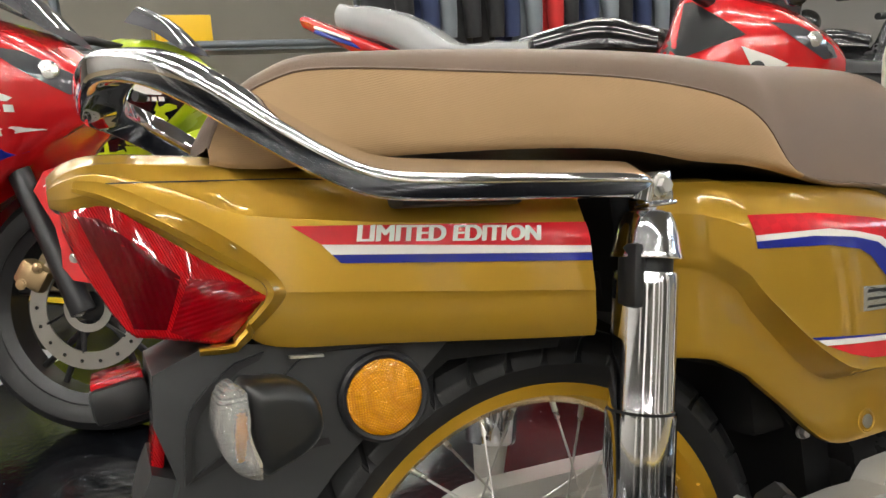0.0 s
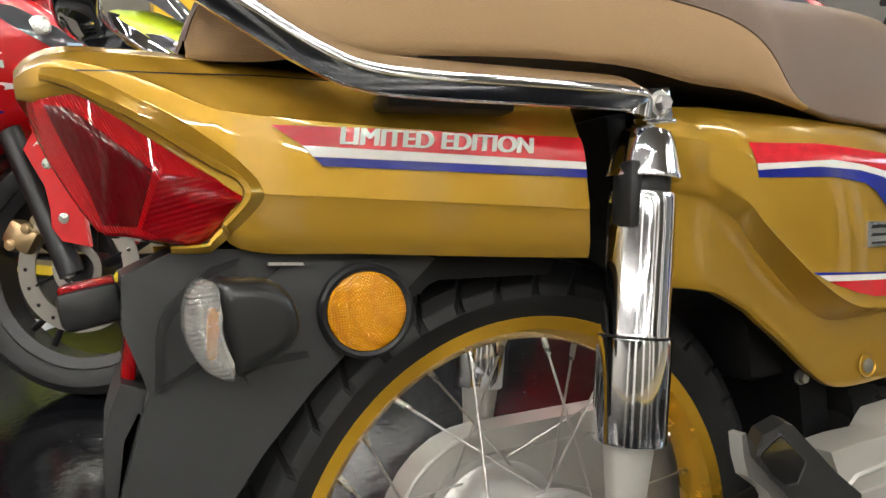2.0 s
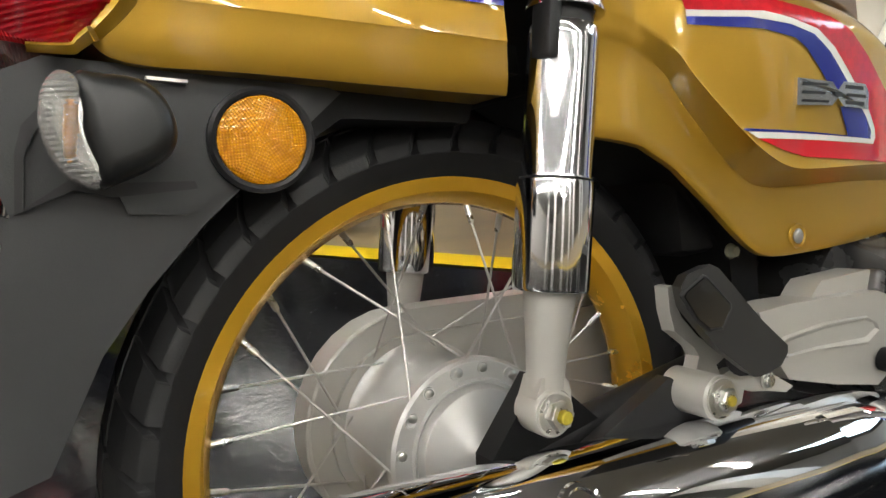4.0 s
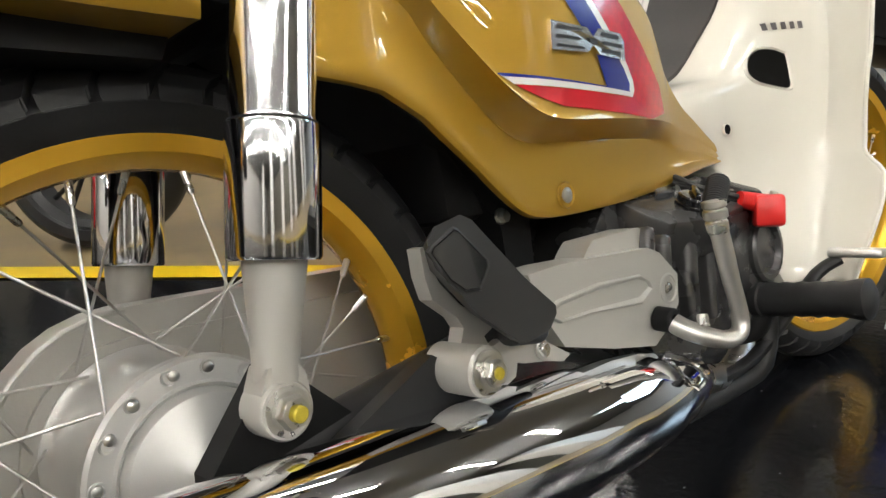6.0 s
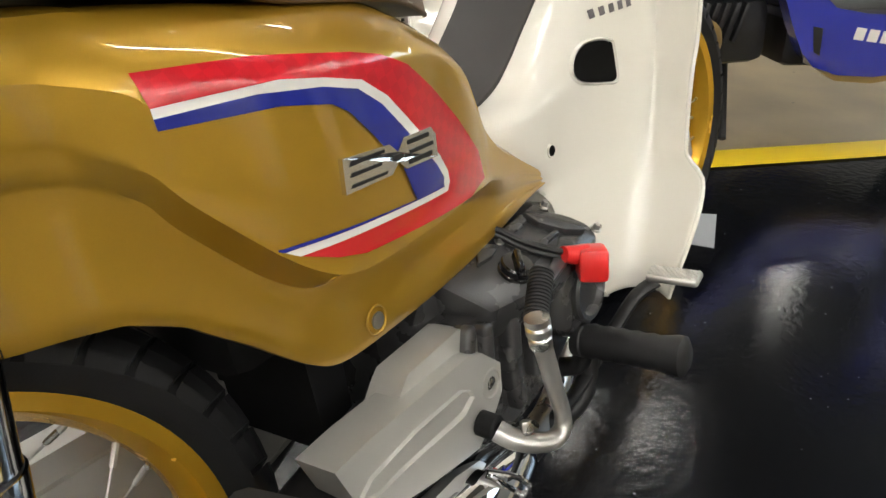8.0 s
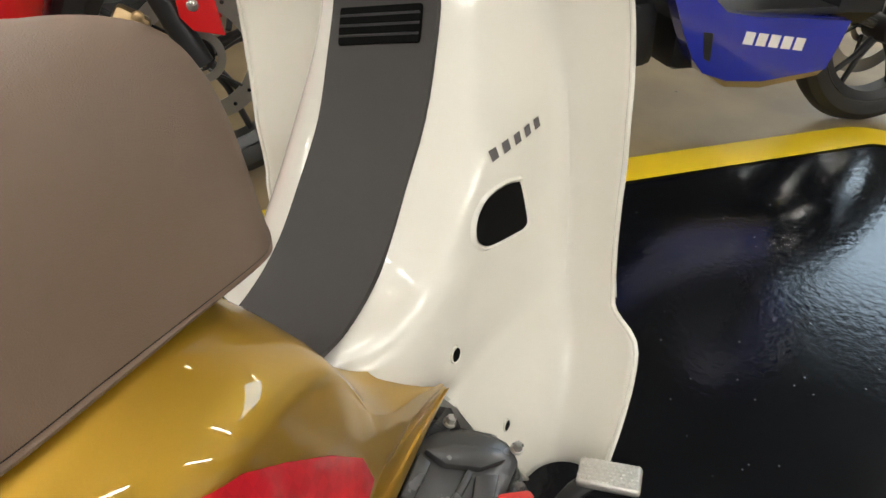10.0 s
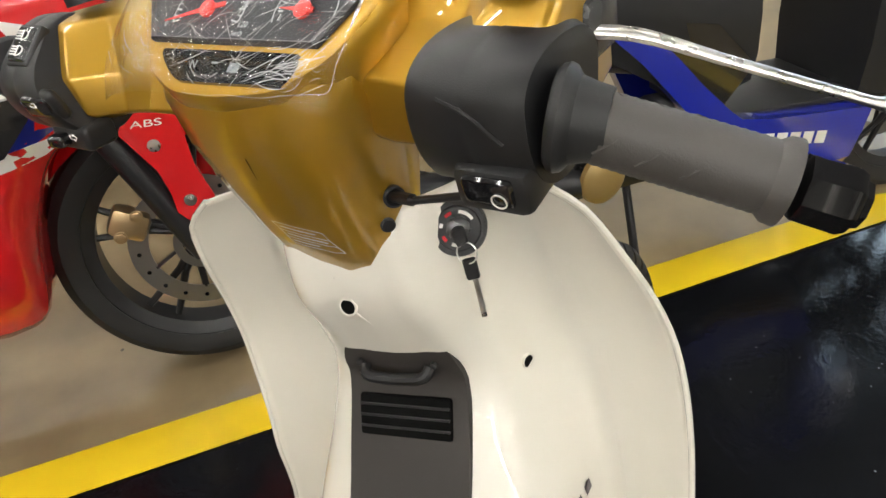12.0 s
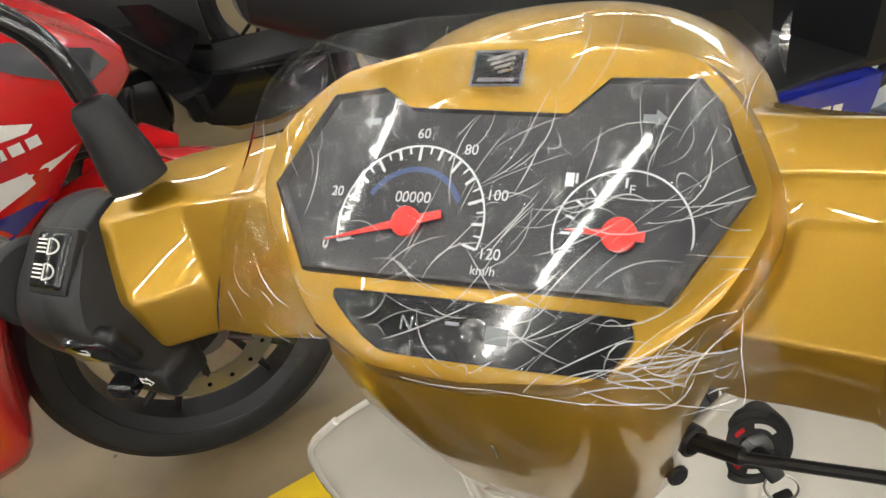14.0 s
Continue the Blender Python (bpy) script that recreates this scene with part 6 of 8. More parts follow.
# reach of the inner edge, width and slant of the housing seam
for sy, arm_rows, r0, wide, slant in ((-1, ARM_R, 0.141, 1.2, 0.0), (1, ARM_L, 0.199, 1.10, 0.42)):     # -1: right side
    bm = bmesh.new()
    loft(bm, [[V(f, sy * r, h) for r, (f, h) in zip(rr, pr)] for rr, pr in arm_rows])
    bmesh.ops.recalc_face_normals(bm, faces=bm.faces)
    ed = [e for e in bm.edges if len(e.link_faces) == 2 and e.calc_face_angle(0) > 0.25]
    bmesh.ops.bevel(bm, geom=ed, offset=0.0025, segments=3, affect="EDGES", profile=0.5)
    part("bar_arm", hb(bm), GOLD, cover, "gold handlebar arm")
    bm = bmesh.new()
    ctr = V(-0.012, 0, -0.008)
    sm = [p for p in catmull([V(f, 0, h) for f, h in SWITCH[sy]], 4, True)]
    edge = lambda p, r: sy * (r0 + (r - 0.145) * wide + slant * (p.z + 0.01) * max(0.0, 1 - (r - 0.145) / 0.053))
    loft(bm, [[V(ctr.x + (p.x - ctr.x) * k, edge(p, r), ctr.z + (p.z - ctr.z) * k) for p in sm] for r, k in ((0.145, 0.96), (0.1475, 1.0), (0.170, 1.0), (0.1715, 0.99), (0.173, 1.0), (0.192, 0.97), (0.197, 0.90), (0.198, 0.5))])
    sw = part("switch_housing", hb(bm), BLACK, bike, "matt black switch housing")
    part("grip_flange", hb(lathe([(0.022, 0), (0.0245, 0.002), (0.0255, 0.005), (0.0245, 0.008), (0.0205, 0.011), (0.0185, 0.018), (0.0172, 0.026)], (-0.031, sy * (r0 + 0.054 * wide), -0.005), (0.25, sy, -0.20), 32)), RUBBER, sw)
    a, b = V(-0.028, sy * (r0 + 0.013 + 0.054 * wide), -0.008), V(-0.006, sy * (r0 + 0.101 + 0.054 * wide), -0.040 if sy < 0 else -0.024)
    prof = [(0.0165, 0)] + [(0.0168 + 0.0004 * (i % 2), 0.004 + 0.0022 * i) for i in range(37)] + [(0.0195, 0.087), (0.0200, 0.092), (0.012, 0.094)]
    grip = part("grip", hb(lathe(prof, a, b - a, 28)), GRIP, sw, "ribbed dark grey rubber grip")
    for k in range(3):
        pts = [a + (b - a) * (0.12 + 0.20 * k + 0.16 * math.sin(q * 1.4)) + V(-0.0171 * math.cos(q - 0.2), 0, 0.0171 * math.sin(q - 0.2)) for q in [j * 0.25 for j in range(10)]]
        part("grip_rib", hb(tube(pts, 0.0009, 6)), GRIP, grip)
    part("bar_end", hb(lathe([(0.012, 0), (0.0155, 0.001), (0.0160, 0.020), (0.0140, 0.024), (0.0115, 0.025), (0.0105, 0.028), (0.0005, 0.0285)], b, b - a, 8)), GLOSS_BLACK, sw, "glossy black wrapped bar end")

# right side: starter pod, brake lever
pod = part("starter_pod", hb(box((0.032, 0.042, 0.026), (-0.040, -0.182, -0.034), 0.006, (0, -8, 0))), BLACK, bike, "black starter switch pod")
part("starter_button", hb(box((0.006, 0.028, 0.016), (-0.056, -0.182, -0.034), 0.003, (0, -12, 0))), GLOSS_BLACK, pod)
part("starter_mark", hb(lathe([(0.0044, 0), (0.0044, 0.0006), (0.0037, 0.0006), (0.0037, 0)], (-0.0590, -0.189, -0.037), (-1, 0, -0.2), 20, closed=True)), DECAL_WHITE, pod, "white starter symbol")
part("housing_crease", hb(tube([(-0.0536, -0.160, 0.010), (-0.0546, -0.176, 0.004), (-0.0536, -0.192, -0.010)], 0.0018, 8, 4)), BLACK, pod)
part("brake_lever", hb(tube([(0.030, -0.190, 0.012), (0.040, -0.220, 0.008), (0.052, -0.260, -0.008), (0.064, -0.300, -0.024), (0.078, -0.325, -0.037), (0.083, -0.332, -0.040)], [0.005, 0.005, 0.0040, 0.0036, 0.004, 0.0065], 12, 4, flat=0.7)), STEEL, bike, "polished aluminium brake lever")
part("lever_perch", hb(box((0.040, 0.030, 0.034), (0.045, -0.188, 0.012), 0.007)), ENGINE, bike, "grey lever perch")
bolt(HB @ V(0.045, -0.188, 0.029), HZ, 0.006, 0.006, STEEL, bike, "bolt", 1.4)

# left side: switches and mirror stem
ls = part("dip_switch", hb(box((0.008, 0.030, 0.034), (-0.0325, 0.2270, 0.0138), 0.002, (0, 49, 0))), BLACK, bike, "black dip switch with white symbols")
part("switch_rocker", hb(box((0.008, 0.024, 0.029), (-0.0338, 0.2270, 0.0152), 0.0025, (0, 49, 0), seg=3)), GLOSS_BLACK, ls)
SX, SN = V(math.sin(radians(49)), 0, math.cos(radians(49))), V(-math.cos(radians(49)), 0, math.sin(radians(49)))
for dz in (0.0068, -0.0060):
    c0 = V(-0.0338, 0.2270, 0.0152) + SN * 0.0043 + SX * dz
    for k in range(4):
        part("symbol_bar", hb(box((0.0008, 0.0062, 0.0009), c0 + V(0, 0.0058, 0) + SX * (0.0021 * (k - 1.5)), 0.0, (0, 49, 0))), DECAL_WHITE, ls)
    ring = [c0 + V(0, 0.0010 - 0.0078 * max(0.0, math.cos(a)), 0) + SX * (0.0040 * math.sin(a)) for a in [math.pi * (i / 8 - 0.5) for i in range(9)]]
    part("symbol_lamp", hb(tube(ring + ring[:1], 0.0005, 6)), DECAL_WHITE, ls)
hs = part("horn_recess", hb(box((0.010, 0.040, 0.026), (-0.0490, 0.2060, -0.0230), 0.005, (0, -14, 0), seg=3)), BLACK, bike, "black horn button in its recess")
part("horn_button", hb(box((0.010, 0.031, 0.018), (-0.0530, 0.2070, -0.0230), 0.004, (0, -14, 8), seg=3)), GLOSS_BLACK, hs)
part("horn_mark", hb(tube([(-0.0590, 0.2130, -0.0205), (-0.0588, 0.2080, -0.0190), (-0.0586, 0.2040, -0.0192), (-0.0586, 0.2040, -0.0222), (-0.0588, 0.2080, -0.0222), (-0.0590, 0.2130, -0.0205)], 0.0005, 6)), DECAL_WHITE, hs)
tsw = part("turn_switch", hb(box((0.028, 0.046, 0.020), (-0.034, 0.200, -0.053), 0.005, seg=3)), BLACK, bike, "black turn signal switch")
part("turn_lever", hb(box((0.014, 0.016, 0.010), (-0.052, 0.206, -0.052), 0.003, (0, 0, 12), seg=3)), GLOSS_BLACK, tsw)
part("turn_arrow", hb(tube([(-0.0486, 0.192, -0.0475), (-0.0486, 0.188, -0.0505), (-0.0486, 0.192, -0.0535), (-0.0486, 0.192, -0.0520), (-0.0486, 0.197, -0.0520), (-0.0486, 0.197, -0.0490), (-0.0486, 0.192, -0.0490), (-0.0486, 0.192, -0.0475)], 0.0004, 6)), DECAL_WHITE, tsw)
boot = part("mirror_boot", hb(lathe([(0.0150, -0.004), (0.0148, 0.006), (0.0120, 0.026), (0.0112, 0.036), (0.009, 0.040), (0.006, 0.041)], (0.010, 0.196, 0.038), (0.05, 0.15, 1), 28)), RUBBER, bike, "black rubber mirror boot")
part("mirror_stem", hb(tube([(0.012, 0.202, 0.080), (0.012, 0.206, 0.100), (0.006, 0.216, 0.122), (-0.010, 0.250, 0.150), (-0.030, 0.300, 0.175)], 0.0062, 14, 4)), GLOSS_BLACK, boot, "glossy black mirror stem")

# ---- meter ----
METER = material("meter_black", (0.012, 0.013, 0.018), 0.35, var=0.2, var_scale=40)
MARK = material("meter_white", (0.50, 0.52, 0.54), 0.5, var=0)
NEEDLE = material("needle_red", (0.85, 0.03, 0.02), 0.4, var=0)
BLUE_RING = material("meter_blue", (0.02, 0.05, 0.16), 0.4, var=0)


def flat(outline, n0, n1, scale=1.0, bevel=0.0):
    return hb(plate([(x * scale, y * scale) for x, y in outline], n0, n1, bevel, axis="z"), MB)


WIN = [(-0.0741, 0.0385), (-0.0511, 0.0412), (-0.0373, 0.0322), (0.027, 0.0286), (0.0405, 0.0418), (0.0686, 0.0404), (0.0758, 0.0314), (0.0877, 0.0034), (0.0665, -0.0350), (-0.0709, -0.0350), (-0.0936, -0.0006)]
meter = part("meter_frame", flat(WIN, -0.003, 0.0025, 1.03, 0.0015), BLACK, bike, "black-rimmed speedometer and fuel gauge")
BEZEL = material("bezel_grey", (0.030, 0.030, 0.033), 0.35, var=0.05)
bm = bmesh.new()
loft(bm, [[V(x * k, y * k, n) for x, y in WIN] for k, n in ((1.028, 0.0027), (1.005, 0.0042), (0.965, 0.0030))], True, False)
part("bezel", hb(bm, MB), BEZEL, meter, "grey inner bezel")
part("dial_plate", flat(WIN, 0.0024, 0.0029, 0.965), METER, meter, "black dial plate")
IND = [(q.x, q.y) for q in catmull([V(*p, 0) for p in [(-0.0565, -0.0430), (-0.0490, -0.0520), (-0.0345, -0.0615), (-0.0200, -0.0635), (0.0440, -0.0618), (0.0520, -0.0590), (0.0585, -0.0500), (0.0575, -0.0430), (0.0500, -0.0412), (-0.0400, -0.0416)]], 3, True)]
ind = part("indicator_window", flat(IND, -0.003, 0.0018, 1.0, 0.0012), GLOSS_BLACK, bike, "dark indicator lamp window")
marks = bmesh.new()


def mark(bm, x, y, w, h, rot, n=0.0031, t=0.0003):
    b = box((w, h, t), (x, y, n), 0, (0, 0, rot))
    me_ = bpy.data.meshes.new("t")
    b.to_mesh(me_)
    b.free()
    bm.from_mesh(me_)
    bpy.data.meshes.remove(me_)


def arc_line(bm, cx, cy, r, a0, a1, w, n=0.0031, k=36):
    rin = [V(cx + (r - w / 2) * math.cos(radians(a0 + (a1 - a0) * i / k)), cy + (r - w / 2) * math.sin(radians(a0 + (a1 - a0) * i / k)), n) for i in range(k + 1)]
    rout = [V(cx + (r + w / 2) * math.cos(radians(a0 + (a1 - a0) * i / k)), cy + (r + w / 2) * math.sin(radians(a0 + (a1 - a0) * i / k)), n) for i in range(k + 1)]
    loft(bm, [rin, rout], closed=False)


SX, SY = -0.0291, -0.0145
for i in range(25):
    a = 197 - 8.875 * i
    L = 0.0055 if i % 4 == 0 else (0.0042 if i % 2 == 0 else 0.0025)
    rr = 0.0305 - L / 2
    mark(marks, SX + rr * math.cos(radians(a)), SY + rr * math.sin(radians(a)), L, 0.0010 if i % 2 == 0 else 0.0006, a)
arc_line(marks, SX, SY, 0.0310, 197, -16, 0.0008)
FX, FY = 0.0507, -0.0147
arc_line(marks, FX, FY, 0.0230, 200, -20, 0.0007)
for i in range(6):
    a = 180 - 18 * i
    mark(marks, FX + 0.0185 * math.cos(radians(a)), FY + 0.0185 * math.sin(radians(a)), 0.0034, 0.0008, a)
mark(marks, 0.0310, 0.0045, 0.0030, 0.0048, 0)
mark(marks, 0.0335, 0.0050, 0.0008, 0.0036, 0)
part("dial_marks", hb(marks, MB), MARK, meter, "white dial ticks and arcs")
nums = bmesh.new()


def put_text(bm, s, x, y, size, rot=0, n=0.0031):
    b = text_mesh(s, size)
    bmesh.ops.transform(b, matrix=pose(x, y, n, 0, 0, rot), verts=b.verts)
    me_ = bpy.data.meshes.new("t")
    b.to_mesh(me_)
    b.free()
    bm.from_mesh(me_)
    bpy.data.meshes.remove(me_)


for i, s in enumerate(("0", "20", "40", "60", "80", "100", "120")):
    a = 197 - 35.5 * i
    put_text(nums, s, SX + 0.0365 * math.cos(radians(a)), SY + 0.0360 * math.sin(radians(a)), 0.0058)
put_text(nums, "km/h", 0.0045, -0.0305, 0.0048)
put_text(nums, "00000", -0.0290, -0.0045, 0.0062)
put_text(nums, "F", FX + 0.002, FY + 0.0160, 0.0046)
put_text(nums, "E", FX - 0.0165, FY - 0.0050, 0.0046)
part("dial_numbers", hb(nums, MB), MARK, meter, "white speedometer numbers")
arrows = bmesh.new()
for x, y, sgn in ((-0.0540, 0.0270, -1), (0.0570, 0.0270, 1)):
    mark(arrows, x - sgn * 0.0015, y, 0.0045, 0.0028, 0)
    vs = [arrows.verts.new(V(x + sgn * 0.0005, y + 0.0034, 0.0031)), arrows.verts.new(V(x + sgn * 0.0044, y, 0.0031)), arrows.verts.new(V(x + sgn * 0.0005, y - 0.0034, 0.0031))]
    arrows.faces.new(vs)
part("turn_arrows", hb(arrows, MB), LOGO_PALE, meter, "pale turn signal arrows")
nd = bmesh.new()
for cx, cy, tip, tailp, r in ((SX, SY, (-0.0642, -0.0240), (-0.0147, -0.0110), 0.0058), (FX, FY, (0.0323, -0.0139), (0.0590, -0.0152), 0.0058)):
    c, tp, tl = V(cx, cy, 0.0046), V(*tip, 0.0046), V(*tailp, 0.0046)
    d = (tp - c).normalized()
    nn = V(-d.y, d.x, 0)
    loft(nd, [[tl + nn * 0.0016, tl - nn * 0.0016, c - nn * 0.0018, tp, c + nn * 0.0018], [p + V(0, 0, 0.0008) for p in (tl + nn * 0.0016, tl - nn * 0.0016, c - nn * 0.0018, tp, c + nn * 0.0018)]])
    lathe([(r, 0.0), (r, 0.0022), (r * 0.8, 0.003), (0.0004, 0.003)], c - V(0, 0, 0.001), (0, 0, 1), 24, nd)
part("needles", hb(nd, MB), NEEDLE, meter, "red gauge needles")
sub = bmesh.new()
arc_line(sub, SX, SY, 0.0215, 150, 25, 0.0022, 0.0030)
part("dial_ring", hb(sub, MB), BLUE_RING, meter)
imk = bmesh.new()
put_text(imk, "N", -0.0220, -0.0520, 0.0075, 0, 0.0020)
mark(imk, 0.0135, -0.0525, 0.008, 0.0060, 0, 0.0020)
mark(imk, -0.004, -0.050, 0.005, 0.0012, 0, 0.0020)
part("indicator_marks", hb(imk, MB), LOGO_PALE, ind, "pale neutral letter and lamp symbols")
badge = part("badge", flat([(-0.0150, 0.0415), (0.0068, 0.0408), (0.0070, 0.0562), (-0.0148, 0.0570)], -0.002, 0.0022, 1.0, 0.0008), CHROME, cover, "square chrome and black badge")
bm = flat([(-0.0138, 0.0426), (0.0056, 0.0420), (0.0058, 0.0551), (-0.0136, 0.0558)], 0.0021, 0.0024)
part("badge_field", bm, GLOSS_BLACK, badge, "black badge field")
bm = bmesh.new()
for k in range(4):
    mark(bm, -0.0030 + 0.0008 * k, 0.0535 - 0.0020 * k, 0.0120 - 0.002 * k, 0.0013, 14, 0.0026)
mark(bm, -0.0040, 0.0438, 0.0150, 0.0016, -2, 0.0026)
part("badge_shape", hb(bm, MB), CHROME, badge, "chrome badge stripes")


def clear_material(name, gloss, rough, bump, scale):
    m = bpy.data.materials.new(name)
    m.use_nodes = True
    nt = m.node_tree
    nt.nodes.clear()
    out, mix = nt.nodes.new("ShaderNodeOutputMaterial"), nt.nodes.new("ShaderNodeMixShader")
    tr, gl = nt.nodes.new("ShaderNodeBsdfTransparent"), nt.nodes.new("ShaderNodeBsdfGlossy")
    gl.inputs["Roughness"].default_value = rough
    fr = nt.nodes.new("ShaderNodeFresnel")
    fr.inputs["IOR"].default_value = gloss
    nt.links.new(fr.outputs[0], mix.inputs[0])
    nt.links.new(tr.outputs[0], mix.inputs[1])
    nt.links.new(gl.outputs[0], mix.inputs[2])
    nt.links.new(mix.outputs[0], out.inputs[0])
    if bump:
        tc, no, bp = nt.nodes.new("ShaderNodeTexCoord"), nt.nodes.new("ShaderNodeTexNoise"), nt.nodes.new("ShaderNodeBump")
        no.inputs["Scale"].default_value, no.inputs["Detail"].default_value, no.inputs["Distortion"].default_value = scale, 4, 1.2
        bp.inputs["Strength"].default_value, bp.inputs["Distance"].default_value = bump, 0.004
        nt.links.new(tc.outputs["Object"], no.inputs["Vector"])
        nt.links.new(no.outputs["Fac"], bp.inputs["Height"])
        for n in (gl, fr):
            nt.links.new(bp.outputs[0], n.inputs["Normal"])
    return m


GLASS = clear_material("meter_glass", 1.45, 0.02, 0, 1)


FILM = clear_material("plastic_film", 1.50, 0.10, 0.55, 38)
WRAP = material("clear_wrap", (0.80, 0.81, 0.83), 0.22, 0, 0.6, bump=1.0, bump_scale=22, var=0.05)
wn = WRAP.node_tree
wmix, wtr = wn.nodes.new("ShaderNodeMixShader"), wn.nodes.new("ShaderNodeBsdfTransparent")
wmix.inputs[0].default_value = 0.38
wn.links.new(wtr.outputs[0], wmix.inputs[1])
wn.links.new(wn.nodes["Principled BSDF"].outputs[0], wmix.inputs[2])
wn.links.new(wmix.outputs[0], wn.nodes["Material Output"].inputs[0])
# half-clear white that paints the highlights along the film's creases and edge
GLINT = bpy.data.materials.new("film_glint")
GLINT.use_nodes = True
nt = GLINT.node_tree
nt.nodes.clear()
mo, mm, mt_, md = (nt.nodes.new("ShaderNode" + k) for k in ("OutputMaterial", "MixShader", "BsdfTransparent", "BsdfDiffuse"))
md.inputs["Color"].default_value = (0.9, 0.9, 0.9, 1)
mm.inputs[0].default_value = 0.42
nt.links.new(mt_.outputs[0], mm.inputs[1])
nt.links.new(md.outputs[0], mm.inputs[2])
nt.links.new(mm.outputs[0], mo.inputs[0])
bm = bmesh.new()
bm.faces.new([bm.verts.new((x * 0.985, y * 0.985, 0.0070)) for x, y in reversed(WIN)])
g = part("meter_glass", hb(bm, MB), GLASS, meter, "clear meter glass")
g.visible_shadow = False
# loose protective film over the meter
bm = bmesh.new()
nu, nv = 190, 126


FILM_FOLDS = ((0.055, 0.000, 24, 0.060, 0.0016), (0.060, -0.008, 18, 0.055, 0.0013), (0.045, -0.016, 12, 0.070, 0.0012), (0.030, 0.010, 38, 0.040, 0.0015), (0.010, 0.012, 52, 0.030, 0.0013), (-0.060, 0.018, 118, 0.030, 0.0013), (-0.052, 0.000, 112, 0.034, 0.0011),
              (0.018, 0.028, 70, 0.020, 0.0013), (0.040, 0.026, 66, 0.022, 0.0014), (-0.020, -0.052, 150, 0.036, 0.0018), (0.000, -0.050, 148, 0.030, 0.0014), (0.030, -0.054, 40, 0.030, 0.0015), (0.070, -0.030, 30, 0.030, 0.0013), (0.060, -0.026, 170, 0.028, 0.0012), (0.010, -0.012, 74, 0.030, 0.0011))


def film_height(u, v):
    s = abs(u / 0.118) ** 3 + abs(v / 0.078) ** 3
    h = 0.0095 - 0.020 * max(0, s - 0.65) + 0.0016 * noise.noise(V(u * 40, v * 40, 1.0))
    for fu, fv, a, half, top_ in FILM_FOLDS:
        ca, sa = math.cos(radians(a)), math.sin(radians(a))
        p, q = (u - fu) * ca + (v - fv) * sa, -(u - fu) * sa + (v - fv) * ca
        q += 0.0025 * noise.noise(V(p * 70, fu * 300, fv * 200))
        h += top_ * max(0.0, 1 - (p / half) ** 2) * math.exp(-(q / 0.0013) ** 2)
    return h


grid = []
for j in range(nv + 1):
    row = []
    for i in range(nu + 1):
        u, v = -0.118 + 0.215 * i / nu, -0.074 + 0.143 * j / nv
        u += 0.004 * math.sin(v * 90) if i in (0, nu) else 0
        row.append(V(u, v, film_height(u, v)))
    grid.append(row)
loft(bm, grid, closed=False)
film = part("protective_film", hb(bm, MB), FILM, bike, "crinkled clear protective film")
film.visible_shadow = False
# glints of sharp creases, painted as thin white strips in fans
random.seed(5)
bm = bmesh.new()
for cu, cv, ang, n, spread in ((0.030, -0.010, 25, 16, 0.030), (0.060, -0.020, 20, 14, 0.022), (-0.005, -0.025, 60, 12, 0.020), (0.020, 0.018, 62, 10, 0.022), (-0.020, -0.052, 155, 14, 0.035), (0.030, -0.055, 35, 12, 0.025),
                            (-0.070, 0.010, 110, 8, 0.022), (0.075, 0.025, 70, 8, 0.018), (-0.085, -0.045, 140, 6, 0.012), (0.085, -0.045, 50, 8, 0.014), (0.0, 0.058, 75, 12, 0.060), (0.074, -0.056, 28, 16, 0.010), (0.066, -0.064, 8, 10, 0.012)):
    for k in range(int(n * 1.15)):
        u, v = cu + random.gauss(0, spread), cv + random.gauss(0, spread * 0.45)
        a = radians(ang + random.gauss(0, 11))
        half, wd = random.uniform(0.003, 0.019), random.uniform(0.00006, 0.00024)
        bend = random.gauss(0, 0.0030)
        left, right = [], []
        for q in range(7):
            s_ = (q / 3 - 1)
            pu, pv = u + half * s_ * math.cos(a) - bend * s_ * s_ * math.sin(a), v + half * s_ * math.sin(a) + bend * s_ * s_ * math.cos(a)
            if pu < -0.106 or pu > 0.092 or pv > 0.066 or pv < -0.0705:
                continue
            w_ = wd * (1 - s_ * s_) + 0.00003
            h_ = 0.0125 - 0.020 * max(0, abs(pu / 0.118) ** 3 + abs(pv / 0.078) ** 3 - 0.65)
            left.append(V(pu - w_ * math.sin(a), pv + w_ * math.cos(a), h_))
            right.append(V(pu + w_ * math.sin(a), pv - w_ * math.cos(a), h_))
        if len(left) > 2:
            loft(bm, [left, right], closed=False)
part("film_glints", hb(bm, MB), GLINT, film, "white strips painted as the glints of creases").visible_shadow = False
bm = bmesh.new()
loft(bm, [[V(0.030 + 0.0628 * i / 20, -0.0715 + (0.006 + 0.033 * (i / 20) ** 1.4) * j / 12, 0.0030 + 0.0010 * math.sin(i * 0.55 + j * 0.8) - 0.0020 * (1 - j / 12)) for i in range(21)] for j in range(13)], closed=False)
part("film_flap", hb(bm, MB), FILM, film).visible_shadow = False
# torn edge, its bright catch of light painted with the same white
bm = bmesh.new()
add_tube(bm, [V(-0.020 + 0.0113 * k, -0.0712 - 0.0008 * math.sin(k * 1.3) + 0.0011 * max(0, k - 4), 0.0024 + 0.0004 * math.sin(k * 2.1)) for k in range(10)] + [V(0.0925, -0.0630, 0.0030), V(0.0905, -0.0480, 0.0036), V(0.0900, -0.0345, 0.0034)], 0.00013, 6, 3)
